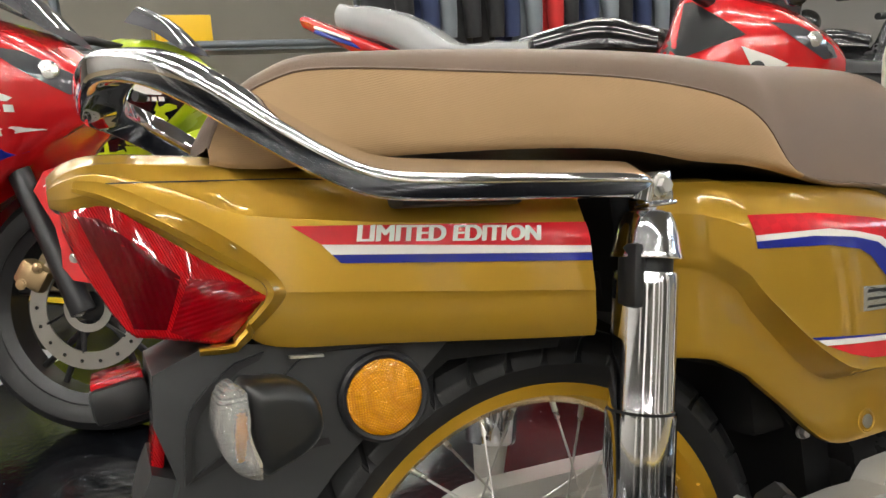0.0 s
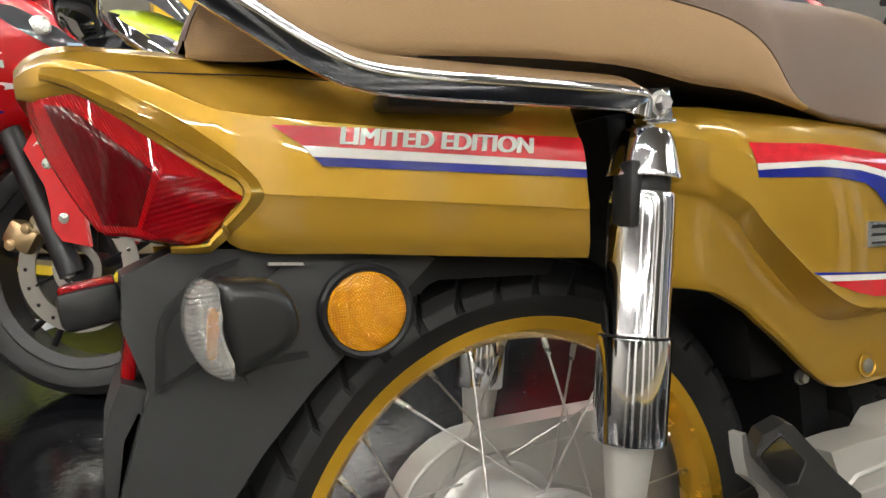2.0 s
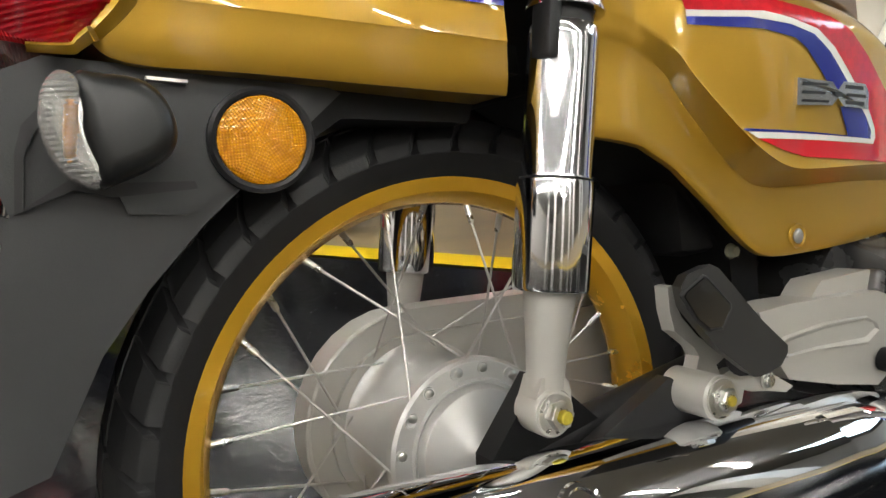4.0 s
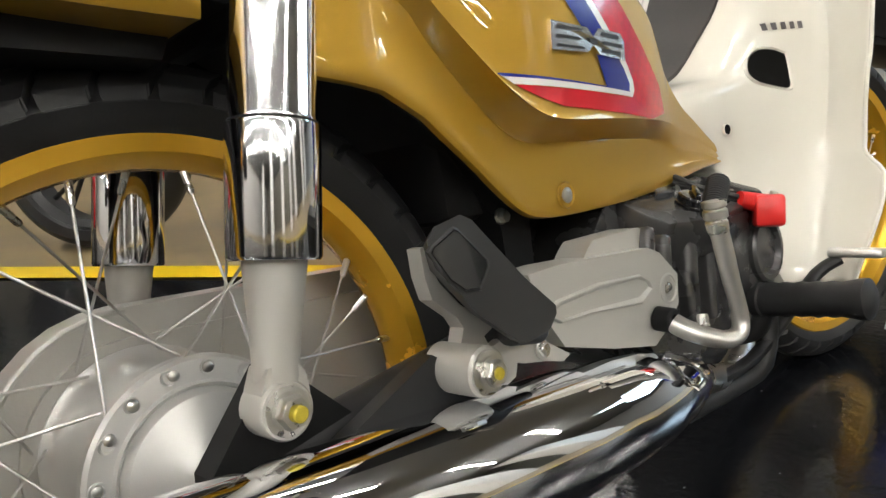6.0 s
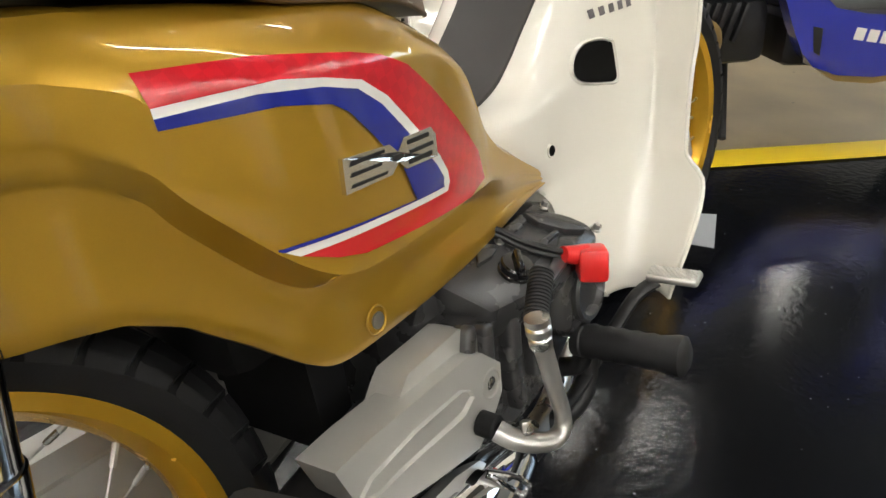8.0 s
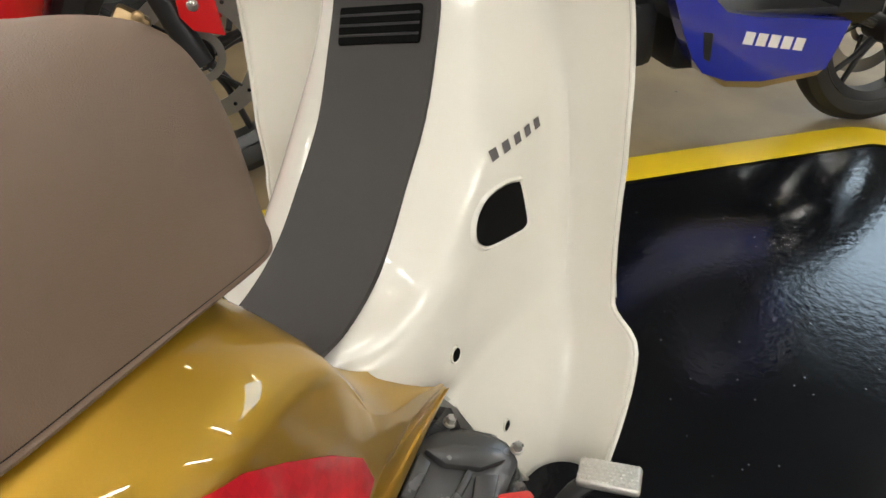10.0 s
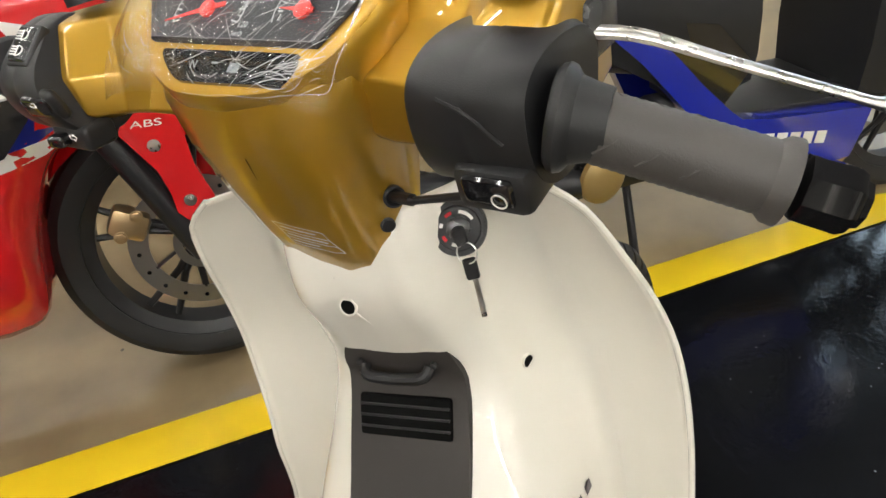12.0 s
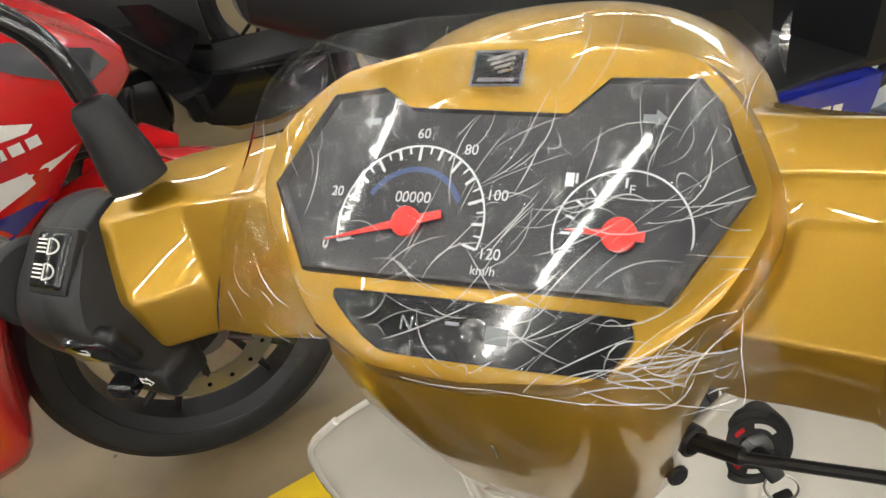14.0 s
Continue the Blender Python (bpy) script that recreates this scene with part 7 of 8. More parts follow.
part("film_edge", hb(bm, MB), GLINT, film, "torn edge of the film with its glint painted white").visible_shadow = False

# ---- front fork, turned with the bar ----
STEER = Matrix.Translation((1.18, 0, 0.28)) @ Matrix.Rotation(radians(-12.5), 4, V(-0.45, 0, 0.89)) @ Matrix.Translation((-1.18, 0, -0.28))
part("front_hub", lathe([(0.02, 0.05), (0.06, 0.05), (0.062, 0.044), (0.045, 0.03), (0.045, -0.03), (0.062, -0.044), (0.06, -0.05), (0.02, -0.05)], (1.21, 0, ZA), (0, 1, 0), 40), HUB, front)
front.matrix_basis = STEER
for sy in (-1, 1):
    part("fork_leg", hb(tube([(1.215, sy * 0.075, 0.27), (1.10, sy * 0.075, 0.58), (1.06, sy * 0.075, 0.68)], [0.022, 0.022, 0.016], 18), STEER), ALU, bike, "silver front fork leg")
part("front_axle", hb(tube([(1.21, -0.095, 0.28), (1.21, 0.095, 0.28)], 0.007, 12), STEER), STEEL, bike)
# side stand on the far side
part("side_stand", tube([(0.40, 0.095, 0.22), (0.36, 0.16, 0.13), (0.30, 0.225, 0.050)], [0.012, 0.011, 0.011], 14), BLACK, bike, "black side stand")

# ---- paper cup on the right bar ----
PURPLE = material("cup_purple", (0.045, 0.012, 0.13), 0.4, 0, 0.2, var=0.05)
cup_at = LEAN @ (HB @ V(0.016, -0.172, 0.0428))
cup = thing("paper_cup", "purple paper cup with a white rim standing on the handlebar", "cup", Matrix.Translation(cup_at) @ Matrix.Rotation(radians(3), 4, "X") @ Matrix.Scale(0.84, 4))
part("cup_body", lathe([(0.0005, 0.003), (0.0235, 0.003), (0.024, 0.0), (0.0245, 0.001), (0.0255, 0.022), (0.028, 0.078), (0.0275, 0.078), (0.0245, 0.010), (0.0005, 0.010)], (0, 0, 0), (0, 0, 1), 40), PURPLE, cup)
part("cup_rim", lathe([(0.0278, 0.0775), (0.0295, 0.0775), (0.0300, 0.079), (0.0290, 0.0805), (0.0275, 0.0795)], (0, 0, 0), (0, 0, 1), 40, closed=True), DECAL_WHITE, cup)
part("base_band", lathe([(0.0242, 0.0), (0.02515, 0.0005), (0.0253, 0.004), (0.0246, 0.004)], (0, 0, 0), (0, 0, 1), 40, closed=True), DECAL_WHITE, cup)
for a0, w, z0, z1 in ((201, 4, 0.026, 0.044), (205, 11, 0.026, 0.030), (221, 15, 0.040, 0.044), (221, 15, 0.026, 0.030), (225, 4, 0.030, 0.034), (228, 4, 0.033, 0.037), (231, 4, 0.036, 0.040)):
    bm = bmesh.new()
    loft(bm, [[V((0.0261 + 0.045 * (z - 0.022)) * math.cos(radians(a0 + w * i / 5)), (0.0261 + 0.045 * (z - 0.022)) * math.sin(radians(a0 + w * i / 5)), z) for i in range(6)] for z in (z0, z1)], closed=False)
    part("cup_mark", bm, DECAL_WHITE, cup, "white printed shapes")

# ---- other motorcycles of the showroom ----
LIME = material("lime_paint", (0.52, 0.66, 0.012), 0.28, 0, 1.0, var=0.04)
BLUE = material("blue_paint", (0.010, 0.022, 0.36), 0.24, 0.2, 1.0, var=0.05)
BLACK_ALLOY = material("black_alloy", (0.02, 0.02, 0.022), 0.35, 0.3, var=0.1)
DISC = material("brake_disc", (0.42, 0.40, 0.37), 0.3, 0.9, var=0.06, var_scale=50)
CALIPER = material("caliper_gold", (0.42, 0.30, 0.16), 0.35, 0.8, var=0.06)
LAMP_GLASS = material("lamp_glass", (0.10, 0.10, 0.11), 0.06, 0.2, 1.0, var=0.2, var_scale=20)


def alloy_wheel(parent, x, z, r, w, spokes=5, disc=True, side=-1):
    t = part("wheel", lathe([(r - 0.075, -w * 0.38), (r - 0.06, -w * 0.48), (r - 0.03, -w / 2), (r - 0.010, -w * 0.36), (r, 0), (r - 0.010, w * 0.36), (r - 0.03, w / 2), (r - 0.06, w * 0.48), (r - 0.075, w * 0.38), (r - 0.085, 0)], (x, 0, z), (0, 1, 0), 64, closed=True), RUBBER, parent, "black tyre on a black alloy wheel")
    part("rim_edge", lathe([(r - 0.070, -w * 0.43), (r - 0.0685, -w * 0.45), (r - 0.067, -w * 0.43), (r - 0.068, -w * 0.40)], (x, 0, z), (0, 1, 0), 56, closed=True), BLACK_ALLOY, t)
    ri = r - 0.072
    part("rim", lathe([(ri + 0.004, -w * 0.42), (ri + 0.008, -w * 0.36), (ri - 0.010, -w * 0.30), (ri - 0.014, 0), (ri - 0.010, w * 0.30), (ri + 0.008, w * 0.36), (ri + 0.004, w * 0.42), (ri - 0.020, w * 0.3), (ri - 0.022, -w * 0.3)], (x, 0, z), (0, 1, 0), 56, closed=True), BLACK_ALLOY, t)
    for i in range(spokes):
        a = 2 * math.pi * i / spokes + 0.3
        for da in (-0.16, 0.16):
            bm = bmesh.new()
            add_tube(bm, [V(x + 0.03 * math.cos(a), 0, z + 0.03 * math.sin(a)), V(x + 0.10 * math.cos(a + da * 0.4), 0, z + 0.10 * math.sin(a + da * 0.4)), V(x + (ri - 0.012) * math.cos(a + da), 0, z + (ri - 0.012) * math.sin(a + da))], [0.013, 0.0085, 0.0075], 8)
            part("spoke", bm, BLACK_ALLOY, t)
    part("hub", lathe([(0.012, -0.05), (0.035, -0.045), (0.04, 0), (0.035, 0.045), (0.012, 0.05)], (x, 0, z), (0, 1, 0), 24), BLACK_ALLOY, t)
    if disc:
        bm = lathe([(0.105, 0), (0.145, 0), (0.145, 0.004), (0.105, 0.004)], (x, side * 0.050, z), (0, side, 0), 56, closed=True)
        part("brake_disc", bm, DISC, t, "drilled steel brake disc")
        for i in range(18):
            a = 2 * math.pi * i / 18
            part("disc_hole", lathe([(0.0045, 0), (0.0045, 0.0008), (0.0005, 0.0008)], (x + 0.127 * math.cos(a), side * 0.0545, z + 0.127 * math.sin(a)), (0, side, 0), 10), GLOSS_BLACK, t)
        for i in range(6):
            a = 2 * math.pi * i / 6
            part("disc_arm", tube([V(x + 0.035 * math.cos(a), side * 0.050, z + 0.035 * math.sin(a)), V(x + 0.109 * math.cos(a + 0.35), side * 0.051, z + 0.109 * math.sin(a + 0.35))], 0.007, 8, flat=0.5), BLACK_ALLOY, t)
        part("abs_ring", lathe([(0.040, 0.006), (0.058, 0.006), (0.058, 0.009), (0.040, 0.009)], (x, side * 0.052, z), (0, side, 0), 40, closed=True), DISC, t)
        part("brake_caliper", box((0.075, 0.05, 0.060), (x - 0.125, side * 0.055, z + 0.075), 0.012, (0, 30, 0)), CALIPER, t, "bronze brake caliper")
        for k in (-1, 1):
            bolt((x - 0.125 + 0.02 * k, side * 0.080, z + 0.075 + 0.018 * k), (0, side, 0), 0.010, 0.006, CALIPER, t, "bolt", 1.3)
    return t


def sport_bike(main, label, band, m, group="", wrapped=False):
    """A faired sport motorcycle, its front axle over the origin, nose towards +x."""
    b = thing("sport_motorcycle", label, "motorcycle", m, group)
    alloy_wheel(b, 0, 0.30, 0.30, 0.11)
    alloy_wheel(b, -1.38, 0.30, 0.305, 0.14, disc=False)
    bolt((0, -0.095, 0.30), (0, -1, 0), 0.014, 0.012, STEEL, b, "axle_nut", 1.3)
    for sy in (-1, 1):
        part("fork_leg", tube([(0.005, sy * 0.085, 0.29), (-0.06, sy * 0.085, 0.44), (-0.13, sy * 0.085, 0.60), (-0.24, sy * 0.085, 0.86)], [0.028, 0.026, 0.026, 0.022], 18), BLACK_ALLOY, b, "black fork leg")
        part("fork_tube", tube([(-0.125, sy * 0.085, 0.59), (-0.16, sy * 0.085, 0.67)], 0.021, 16), STEEL, b, "steel fork tube")
        part("fender_side", plate([(-0.085, 0.567), (-0.06, 0.609), (0.055, 0.640), (0.105, 0.600), (0.092, 0.557), (0.028, 0.543), (0.031, 0.483), (0.050, 0.420), (0.062, 0.352), (0.0, 0.365), (-0.024, 0.394), (-0.026, 0.434), (-0.038, 0.486)], sy * 0.098, sy * 0.112, 0.004), main, b, "painted front fender side")
        for x, z in ((0.005, 0.415), (-0.03, 0.535)):
            bolt((x, sy * 0.112, z), (0, sy, 0), 0.008, 0.004, STEEL, b, "bolt", 1.5)
    bm = bmesh.new()
    rws = []
    for i in range(15):
        a = radians(35 + 100 * i / 14)
        rws.append([V(0.325 * math.cos(a), 0.062 * s, 0.30 + 0.325 * math.sin(a) - 0.02 * abs(s)) for s in (-1.5, -1.2, -0.7, 0, 0.7, 1.2, 1.5)])
    loft(bm, rws, closed=False)
    part("front_fender", bm, main, b, "painted front fender")
    tx = fit_text("ABS", (-0.062, -0.1128, 0.574), (-0.006, -0.1128, 0.571), (-0.059, -0.1128, 0.587))
    part("fender_letters", tx, DECAL_WHITE, b, "white letters ABS")

    def fp(w, zt, zb, k=0.8):
        h = zt - zb
        return [(0, zt), (0.45 * w, zt - 0.02), (0.80 * w, zt - 0.16 * h), (w, zt - 0.36 * h), (0.97 * w, zt - 0.62 * h), (0.86 * w, zt - 0.85 * h), (k * 0.75 * w, zb), (0.3 * w, zb + 0.004)]
    fair = part("fairing", body([(0.07, fp(0.02, 0.79, 0.755)), (0.045, fp(0.06, 0.83, 0.735)), (0.0, fp(0.13, 0.875, 0.715)), (-0.05, fp(0.17, 0.915, 0.68)), (-0.10, fp(0.20, 0.945, 0.635)), (-0.16, fp(0.215, 0.965, 0.59)), (-0.22, fp(0.228, 0.985, 0.53)), (-0.265, fp(0.235, 0.99, 0.42)), (-0.30, fp(0.24, 0.99, 0.27)),
                                 (-0.36, fp(0.245, 0.98, 0.24)), (-0.42, fp(0.245, 0.84, 0.24)), (-0.55, fp(0.235, 0.80, 0.25)), (-0.75, fp(0.20, 0.76, 0.23)), (-0.92, fp(0.15, 0.74, 0.30))], 4, 3), main, b, "glossy painted fairing")
    tr = tree_of(fair)
    part("inner_panel", drape(fill([(-0.46, 0.93), (-0.325, 0.945), (-0.225, 0.835), (-0.18, 0.836), (-0.345, 0.780), (-0.44, 0.790)], 0.03), tr, 0.003), BLACK, b, "black inner fairing panel")
    for z0, z1, mt in band:
        bmw = drape(fill([(-0.82, z0 - 0.02), (-0.20, z0), (-0.04 - 0.9 * (0.70 - z1), z1), (-0.80, z1 + 0.02)], 0.04), tr, 0.002)
        part("fairing_band", bmw, mt, b, "coloured fairing band")
    for k in range(5):
        bmw = drape(fill([(-0.180 + 0.022 * k, 0.730), (-0.164 + 0.022 * k, 0.730), (-0.164 + 0.022 * k, 0.745), (-0.180 + 0.022 * k, 0.745)], 0.03), tr, 0.003)
        part("wordmark", bmw, DECAL_WHITE, b, "white wordmark bars")
    bmw = drape(fill([(-0.165, 0.756), (-0.085, 0.752), (-0.075, 0.760), (-0.12, 0.780), (-0.19, 0.806), (-0.170, 0.780)], 0.03), tr, 0.003)
    part("wing_mark", bmw, DECAL_WHITE, b, "white wing shape")
    for sy in (-1, 1):
        bmw = drape(fill([(0.045, 0.785), (0.01, 0.775), (-0.06, 0.820), (-0.125, 0.868), (-0.06, 0.862), (0.03, 0.815)], 0.03), tr, 0.004, side=sy)
        part("headlamp", bmw, LAMP_GLASS, b, "dark clear headlamp")
        part("headlamp_eye", lathe([(0.022, 0), (0.020, 0.012), (0.0005, 0.016)], (-0.02, sy * 0.140, 0.825), (0.5, sy, 0), 20), STEEL, b)
        part("turn_stub", tube([(-0.14, sy * 0.205, 0.74), (-0.15, sy * 0.245, 0.745)], [0.016, 0.020], 14), BLACK, b, "black turn signal stub")
        part("side_vent", plate([(-0.30, 0.68), (-0.20, 0.69), (-0.18, 0.66), (-0.24, 0.60), (-0.32, 0.58)], sy * 0.225, sy * 0.245, 0.004), GLOSS_BLACK, b, "black side vent")
    part("screen", body([(-0.05, [(0, 0.95), (0.05, 0.945), (0.10, 0.925)]), (-0.15, [(0, 1.05), (0.06, 1.04), (0.13, 0.995)]), (-0.26, [(0, 1.11), (0.06, 1.10), (0.14, 1.03)])], 3, 3), LAMP_GLASS, b, "smoked windscreen")
    part("tank", body([(-0.42, [(0, 0.90), (0.07, 0.89), (0.11, 0.86), (0.12, 0.82), (0.08, 0.78), (0, 0.78)]), (-0.60, [(0, 0.94), (0.10, 0.93), (0.15, 0.88), (0.15, 0.82), (0.10, 0.78), (0, 0.78)]), (-0.85, [(0, 0.90), (0.07, 0.89), (0.10, 0.85), (0.10, 0.80), (0.06, 0.77), (0, 0.77)])], 4, 3), GLOSS_BLACK, b, "gloss black fuel tank")
    part("seat", body([(-0.82, [(0, 0.86), (0.08, 0.85), (0.11, 0.82), (0.10, 0.79), (0, 0.78)]), (-1.05, [(0, 0.84), (0.10, 0.83), (0.13, 0.80), (0.12, 0.77), (0, 0.76)]), (-1.25, [(0, 0.95), (0.08, 0.94), (0.10, 0.91), (0.09, 0.86), (0, 0.85)]), (-1.50, [(0, 1.02), (0.05, 1.015), (0.07, 1.0), (0.06, 0.96), (0, 0.95)])], 4, 3), BLACK, b, "black seat")
    part("tail", body([(-1.05, [(0, 0.78), (0.09, 0.77), (0.11, 0.73), (0.08, 0.68), (0, 0.67)]), (-1.35, [(0, 0.91), (0.09, 0.90), (0.11, 0.88), (0.08, 0.83), (0, 0.82)]), (-1.70, [(0, 1.035), (0.03, 1.03), (0.05, 1.015), (0.03, 0.99), (0, 0.985)])], 4, 3), main, b, "painted tail")
    if wrapped:
        bmw = body([(-0.80, [(0, 0.90), (0.10, 0.89), (0.14, 0.84), (0.12, 0.77), (0, 0.76)]), (-1.05, [(0, 0.89), (0.12, 0.88), (0.16, 0.83), (0.15, 0.75), (0, 0.74)]), (-1.25, [(0, 1.0), (0.11, 0.99), (0.13, 0.93), (0.11, 0.87), (0, 0.86)]), (-1.52, [(0, 1.06), (0.07, 1.05), (0.09, 1.01), (0.07, 0.97), (0, 0.96)])], 12, 6)
        for v in bmw.verts:
            v.co += v.co.normalized() * 0.016 * noise.noise(v.co * 16)
        part("wrap", bmw, WRAP, b, "crumpled clear wrap")
        part("tail_band", box((0.34, 0.19, 0.016), (-1.45, 0, 0.905), 0.005, (0, 19, 0)), DECAL_BLUE, b, "blue and white tail band")
        part("tail_band", box((0.34, 0.19, 0.010), (-1.45, 0, 0.920), 0.004, (0, 19, 0)), DECAL_WHITE, b)
    part("engine", box((0.48, 0.30, 0.34), (-0.68, 0, 0.42), 0.04), BLACK_ALLOY, b, "black engine")
    part("swingarm", box((0.62, 0.24, 0.06), (-1.12, 0, 0.33), 0.02), BLACK_ALLOY, b)
    for sy in (-1, 1):
        part("bar", tube([(-0.25, sy * 0.07, 0.93), (-0.32, sy * 0.24, 0.95), (-0.38, sy * 0.36, 0.93)], 0.016, 12), BLACK, b, "black handlebar")
    part("stand", tube([(-0.72, 0.14, 0.28), (-0.70, 0.24, 0.03)], 0.012, 10), BLACK, b, "black side stand")
    return b


def ground(x, y, yaw, lean=-7):
    return pose(x, y, 0, 0, 0, yaw) @ Matrix.Rotation(radians(lean), 4, "X")


red_band = ((0.655, 0.70, DECAL_WHITE), (0.60, 0.653, DECAL_BLUE), (0.57, 0.598, DECAL_WHITE))
sport_bike(RED, "red sport motorcycle, its seat in crumpled clear wrap", red_band, ground(1.464, 0.907, -50), wrapped=True)
sport_bike(RED, "red sport motorcycle with white and blue fairing bands", red_band, ground(-0.38, 1.34, -30, -12))
sport_bike(LIME, "lime yellow and black sport motorcycle", ((0.55, 0.78, GLOSS_BLACK),), ground(0.06, 2.45, -40))
sport_bike(GLOSS_BLACK, "black sport motorcycle behind the bay", ((0.50, 0.62, GLOSS_BLACK),), ground(3.35, 1.55, -60))


BRONZE = material("bronze_plastic", (0.30, 0.20, 0.07), 0.4, 0.3, var=0.06)


def scooter(main, label, m, group=""):
    b = thing("scooter", label, "scooter", m, group)
    alloy_wheel(b, 0, 0.27, 0.27, 0.09, 5, side=1)
    alloy_wheel(b, -1.26, 0.27, 0.27, 0.10, 5, False)
    for sy in (-1, 1):
        part("fork_leg", tube([(0.0, sy * 0.075, 0.26), (-0.13, sy * 0.075, 0.60)], 0.020, 14), BLACK_ALLOY, b, "black fork leg")
    part("front_cover", body([(0.10, [(0, 0.80), (0.06, 0.79), (0.09, 0.76), (0.07, 0.70), (0, 0.68)]), (-0.02, [(0, 0.95), (0.10, 0.93), (0.16, 0.84), (0.15, 0.66), (0, 0.60)]), (-0.14, [(0, 1.02), (0.10, 1.0), (0.19, 0.86), (0.19, 0.55), (0, 0.48)]), (-0.24, [(0, 1.03), (0.08, 1.01), (0.18, 0.84), (0.18, 0.42), (0, 0.38)])], 4, 3), main, b, "painted front cover")
    part("inner_shield", body([(-0.20, [(0, 0.98), (0.10, 0.96), (0.175, 0.82), (0.175, 0.36), (0, 0.34)]), (-0.30, [(0, 0.90), (0.09, 0.88), (0.15, 0.78), (0.15, 0.36), (0, 0.34)])], 3, 3), BLACK, b, "black inner leg shield")
    part("front_fender", body([(0.22, [(0, 0.45), (0.03, 0.44), (0.05, 0.40)]), (0.05, [(0, 0.57), (0.05, 0.56), (0.075, 0.50)]), (-0.15, [(0, 0.55), (0.05, 0.54), (0.075, 0.47)])], 4, 3), BLACK, b, "black front fender")
    for sy in (-1, 1):
        side = part("floor_panel", plate([(-0.972, 0.616), (-0.935, 0.622), (-0.868, 0.600), (-0.812, 0.545), (-0.745, 0.474), (-0.675, 0.408), (-0.640, 0.380), (-0.560, 0.366), (-0.290, 0.348), (-0.305, 0.285), (-0.325, 0.228), (-0.50, 0.206), (-0.600, 0.212), (-0.671, 0.235), (-0.705, 0.270), (-0.743, 0.335), (-0.789, 0.430), (-0.894, 0.545)], sy * 0.150, sy * 0.195, 0.010), main, b, "painted side panel sweeping up to the seat")
        part("panel_slot", plate([(-0.690, 0.335), (-0.664, 0.331), (-0.658, 0.262), (-0.676, 0.272)], sy * 0.1945, sy * 0.1962, 0.0008), BLACK, side, "black slot")
        part("under_strip", plate([(-0.66, 0.232), (-0.50, 0.206), (-0.322, 0.228), (-0.34, 0.212), (-0.50, 0.188), (-0.60, 0.196)], sy * 0.155, sy * 0.190, 0.003), BRONZE, side, "bronze lower strip")
        for k in range(0 if main is GLOSS_BLACK else 5):
            x, z = -0.580 + 0.036 * k, 0.303 - 0.0050 * k
            part("wordmark", plate([(x, z), (x + 0.027, z - 0.004), (x + 0.031, z + 0.026), (x + 0.004, z + 0.030)], sy * 0.1946, sy * 0.1960, 0.0), DECAL_WHITE, side, "white wordmark bars")
    part("belly", box((0.46, 0.28, 0.13), (-0.50, 0, 0.285), 0.03), BLACK, b, "black underside")
    part("floorboard", box((0.44, 0.30, 0.02), (-0.46, 0, 0.362), 0.006), BLACK, b, "black floorboard")
    part("rear_body", body([(-0.60, [(0, 0.72), (0.10, 0.71), (0.15, 0.66), (0.15, 0.45), (0, 0.40)]), (-0.85, [(0, 0.76), (0.12, 0.75), (0.18, 0.70), (0.17, 0.52), (0, 0.48)]), (-1.20, [(0, 0.80), (0.12, 0.79), (0.16, 0.75), (0.14, 0.60), (0, 0.56)]), (-1.58, [(0, 0.86), (0.05, 0.855), (0.07, 0.83), (0.05, 0.78), (0, 0.77)])], 4, 3), BLACK, b, "black rear body")
    part("side_strip", plate([(-0.72, 0.60), (-0.62, 0.50), (-0.70, 0.40), (-0.95, 0.55), (-1.30, 0.66), (-1.10, 0.67)], -0.185, -0.170, 0.004), GLOSS_BLACK, b, "gloss black side strip")
    part("seat", body([(-0.58, [(0, 0.76), (0.08, 0.75), (0.12, 0.73), (0.12, 0.71), (0, 0.70)]), (-0.90, [(0, 0.80), (0.11, 0.79), (0.15, 0.76), (0.15, 0.73), (0, 0.72)]), (-1.40, [(0, 0.88), (0.09, 0.87), (0.11, 0.85), (0.11, 0.82), (0, 0.81)])], 4, 3), BLACK, b, "black seat")
    eng = part("engine", box((0.50, 0.16, 0.17), (-1.02, -0.06, 0.30), 0.035, (0, -4, 0)), BLACK_ALLOY, b, "black engine case with cooling fins")
    for k in range(7):
        part("case_fin", box((0.012, 0.03, 0.10), (-0.86 - 0.026 * k, -0.145, 0.34), 0.003, (0, 14, 0)), BLACK_ALLOY, eng)
    part("muffler_cover", lathe([(0.062, 0), (0.060, 0.012), (0.045, 0.024), (0.02, 0.030), (0.0005, 0.031)], (-0.965, -0.165, 0.292), (0.25, -1, 0), 32), BRONZE, b, "bronze round cover")
    part("rear_step", tube([(-1.10, -0.17, 0.40), (-0.995, -0.20, 0.450)], [0.012, 0.018], 12), STEEL, b, "silver passenger step bracket")
    part("muffler", tube([(-1.0, -0.15, 0.28), (-1.55, -0.17, 0.36)], [0.035, 0.055], 20), BLACK_ALLOY, b, "black muffler")
    for sy in (-1, 1):
        part("bar", tube([(-0.18, 0, 1.02), (-0.22, sy * 0.2, 1.04), (-0.28, sy * 0.33, 1.03)], 0.016, 12), BLACK, b, "black handlebar")
    part("stand", tube([(-0.80, 0.05, 0.22), (-0.84, -0.12, 0.02)], 0.011, 10), BLACK, b, "black stand")
    return b


scooter(BLUE, "blue and black scooter with white side lettering bars", ground(2.60, -0.545, -54, -3))
scooter(GLOSS_BLACK, "black scooter parked among the others", ground(2.85, 0.85, -58, -3))

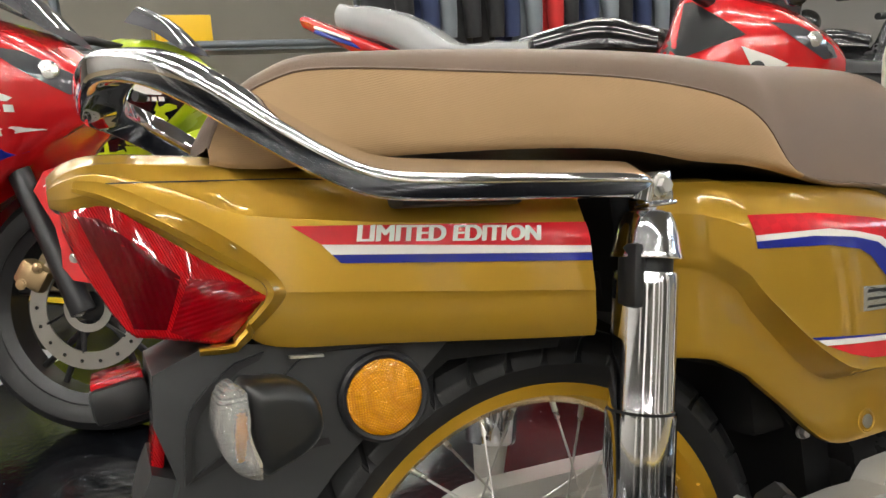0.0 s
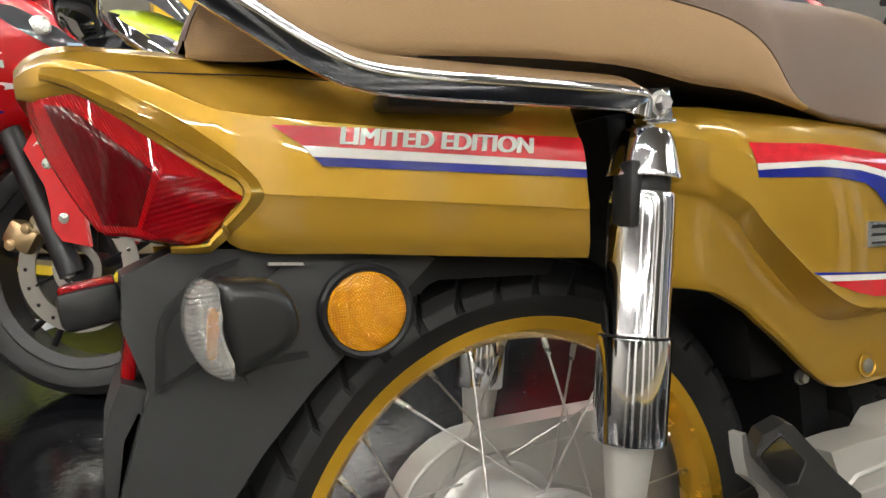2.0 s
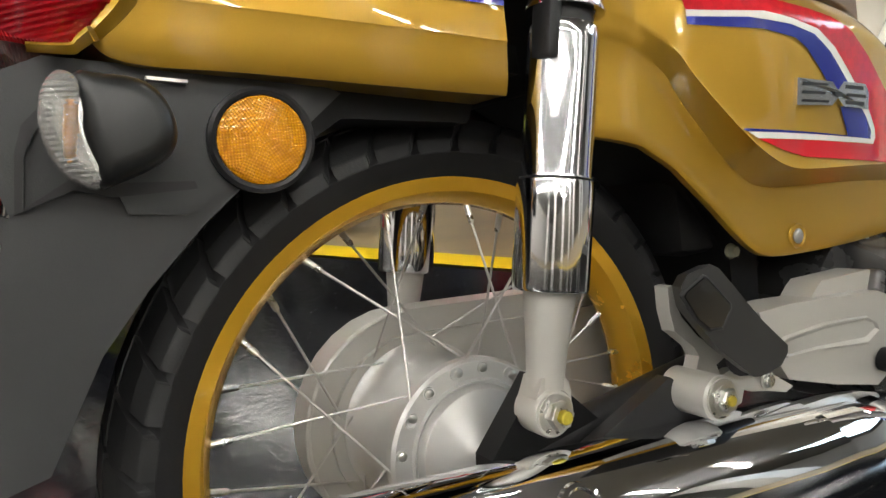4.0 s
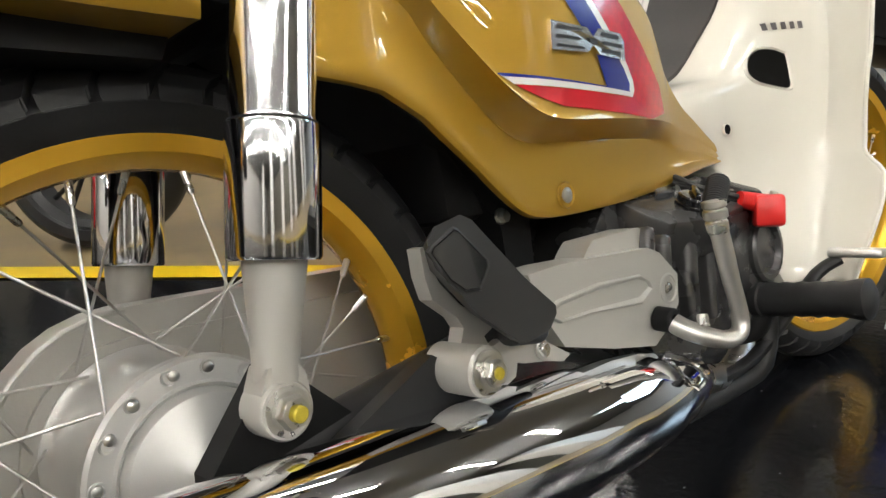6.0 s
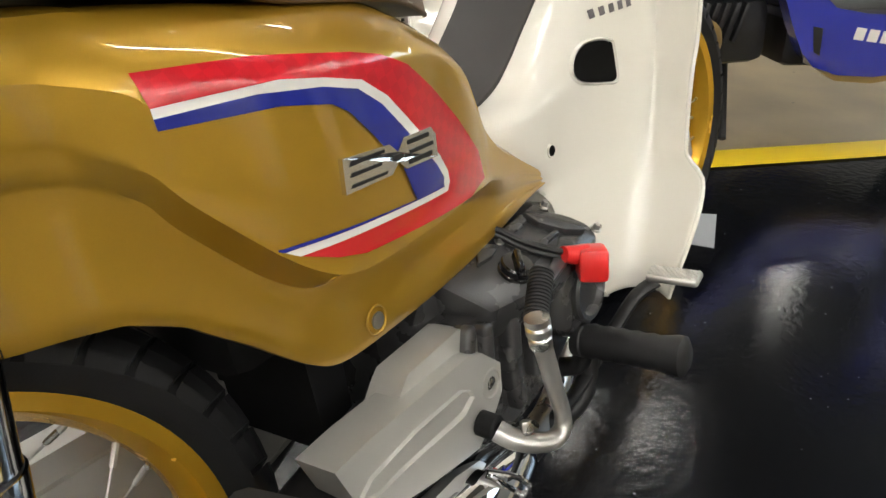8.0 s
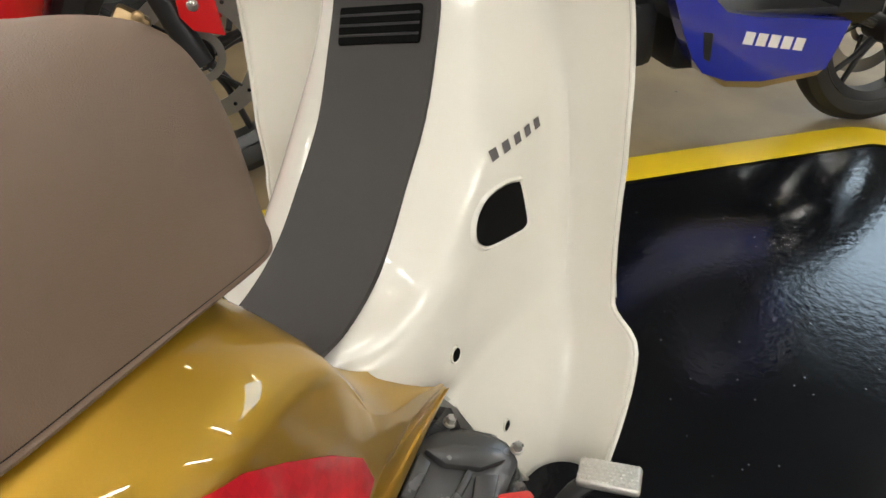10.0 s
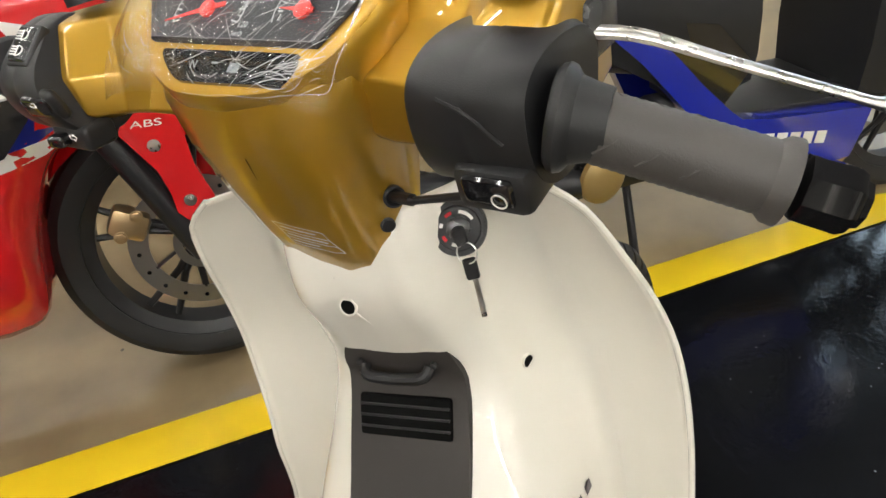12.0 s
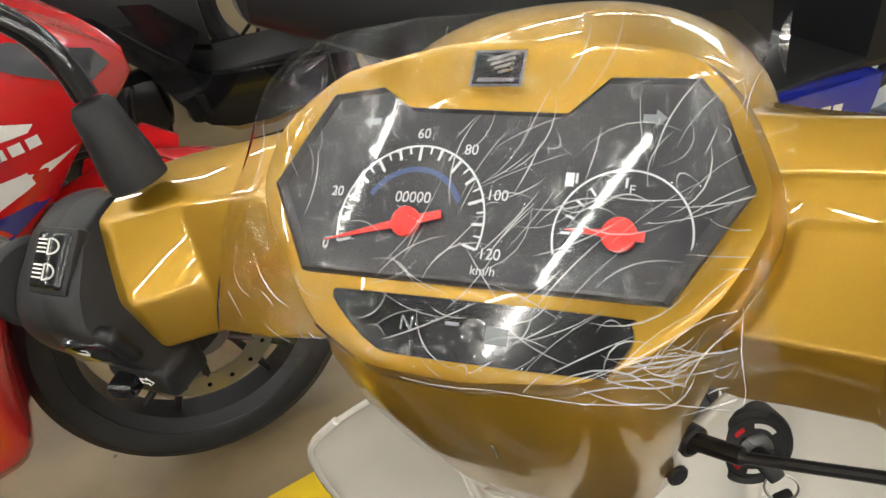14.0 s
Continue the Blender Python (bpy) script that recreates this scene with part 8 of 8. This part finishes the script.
# ---- racks and goods at the back ----
RACK = material("grey_rack_steel", (0.13, 0.15, 0.17), 0.4, 0.4, var=0.08)
rack = thing("shelf_rack", "grey tubular steel display rack along the wall", "rack", pose(1.6, 4.6, 0))
for x in (-4.0, -2.0, 0.0, 2.0, 4.0):
    for y in (-0.3, 0.3):
        part("post", tube([(x, y, 0), (x, y, 1.75)], 0.025, 12), RACK, rack)
for z in (0.45, 1.05, 1.72):
    for y in (-0.3, 0.3):
        part("rail", tube([(-4.1, y, z), (4.1, y, z)], 0.022, 12), RACK, rack)
    part("shelf", box((8.1, 0.6, 0.02), (0, 0, z - 0.03), 0.004), RACK, rack)
CLOTH = [material("cloth_navy", (0.02, 0.03, 0.08), 0.9, bump=0.3, bump_scale=200, var=0.2), material("cloth_black", (0.015, 0.015, 0.017), 0.9, bump=0.3, bump_scale=200, var=0.2),
         material("cloth_grey", (0.14, 0.16, 0.18), 0.9, bump=0.3, bump_scale=200, var=0.15), material("cloth_red", (0.45, 0.02, 0.02), 0.9, bump=0.3, bump_scale=200, var=0.15)]
NAMES = ["navy", "black", "grey", "red"]


def jacket(i, m):
    k = (1, 0, 2, 1, 1, 0, 2, 3, 1, 0, 2)[i % 11]
    random.seed(i)
    t = thing("jacket", f"{NAMES[k]} riding jacket hanging on the rack", "jacket", m, "hanging jackets")
    bm = bmesh.new()
    rings = []
    for z, w, d in ((0.0, 0.06, 0.05), (-0.06, 0.24, 0.08), (-0.14, 0.28, 0.10), (-0.35, 0.25, 0.10), (-0.60, 0.26, 0.11), (-0.68, 0.26, 0.11)):
        rings.append([V(d * math.cos(a) * (1 + 0.25 * math.sin(3 * a + i)), w * math.sin(a), z + 0.01 * math.sin(5 * a)) for a in [2 * math.pi * q / 20 for q in range(20)]])
    loft(bm, rings)
    part("body", bm, CLOTH[k], t)
    for sy in (-1, 1):
        part("sleeve", tube([(0, sy * 0.22, -0.07), (0.02, sy * 0.30, -0.3), (0.03, sy * 0.31, -0.58)], [0.07, 0.065, 0.05], 12, 3), CLOTH[k], t)
    part("hanger", tube([(0, 0, 0.10), (0, 0, 0.0)], 0.004, 8), STEEL, t)
    return t


for i in range(16):
    jacket(i, pose(1.55 + 0.16 * i, 4.25, 1.62, 0, 0, 4 * math.sin(i * 2.1)))
HELM = [material("helmet_black", (0.02, 0.02, 0.02), 0.2, 0, 0.8), material("helmet_white", (0.7, 0.7, 0.68), 0.25, 0, 0.8), material("helmet_red", (0.5, 0.02, 0.02), 0.25, 0, 0.8), material("helmet_blue", (0.02, 0.05, 0.3), 0.25, 0, 0.8)]
HN = ["black", "white", "red", "blue"]


def helmet(k, m):
    t = thing("helmet", f"glossy {HN[k]} helmet on the display rack", "helmet", m, "helmets on the rack")
    bm = bmesh.new()
    bmesh.ops.create_uvsphere(bm, u_segments=24, v_segments=16, radius=0.135)
    for v in bm.verts:
        v.co.z = max(v.co.z, -0.09) * 0.95 + 0.086
        v.co.x *= 1.1
    part("shell", bm, HELM[k], t)
    part("visor", half_sleeve(-0.10, 0.10, 0.143, 0.143, 250, 290, 0, 0.10, 0.10), LAMP_GLASS, t, "dark visor")
    return t


for i in range(6):
    helmet((1, 3, 0, 1, 3, 0)[i], pose(4.25 + 0.30 * i, 4.35, 1.04, 0, 0, 15 * i))
BOX_YELLOW = material("yellow_carton", (0.75, 0.45, 0.01), 0.5, var=0.05)
BOX_WHITE = material("white_carton", (0.6, 0.58, 0.54), 0.6, var=0.05)
for i, (x, y, z, s, mt, lab) in enumerate(((0.30, 4.6, 1.04, (0.34, 0.26, 0.2), BOX_YELLOW, "yellow parts carton on the rack"), (-0.9, 4.6, 1.04, (0.40, 0.3, 0.16), BOX_WHITE, "white carton on the rack"),
                                         (-2.0, 4.5, 0.44, (0.5, 0.4, 0.3), BOX_WHITE, "white carton on the low shelf"), (3.3, 4.5, 0.44, (0.5, 0.4, 0.3), BOX_YELLOW, "yellow carton on the low shelf"))):
    t = thing("carton", lab, "carton", pose(x, y, z, 0, 0, 8 * i), "cartons")
    part("box", box(s, (0, 0, s[2] / 2), 0.004), mt, t)
    part("tape", box((s[0] * 1.002, 0.05, s[2] + 0.002), (0, 0, s[2] / 2), 0), BOX_WHITE, t)

# floor marks: a pale tape piece and a grey square outline
PALE = material("pale_tape", (0.42, 0.44, 0.46), 0.5, var=0.08)
slab("tape_piece", [(1.405, -0.030), (1.56, 0.0), (1.578, -0.040), (1.415, -0.078)], 0.0, 0.0012, PALE, "pale grey tape piece on the floor", "tape")
for nm, pts in (("floor_marking", [(-0.80, 2.30), (-0.50, 1.93), (-0.46, 1.96), (-0.76, 2.33)]), ("floor_marking", [(-0.50, 1.93), (-0.80, 1.66), (-0.83, 1.70), (-0.53, 1.97)])):
    slab(nm, pts, 0.0, 0.0012, PALE, "worn pale grey floor marking", "marking")
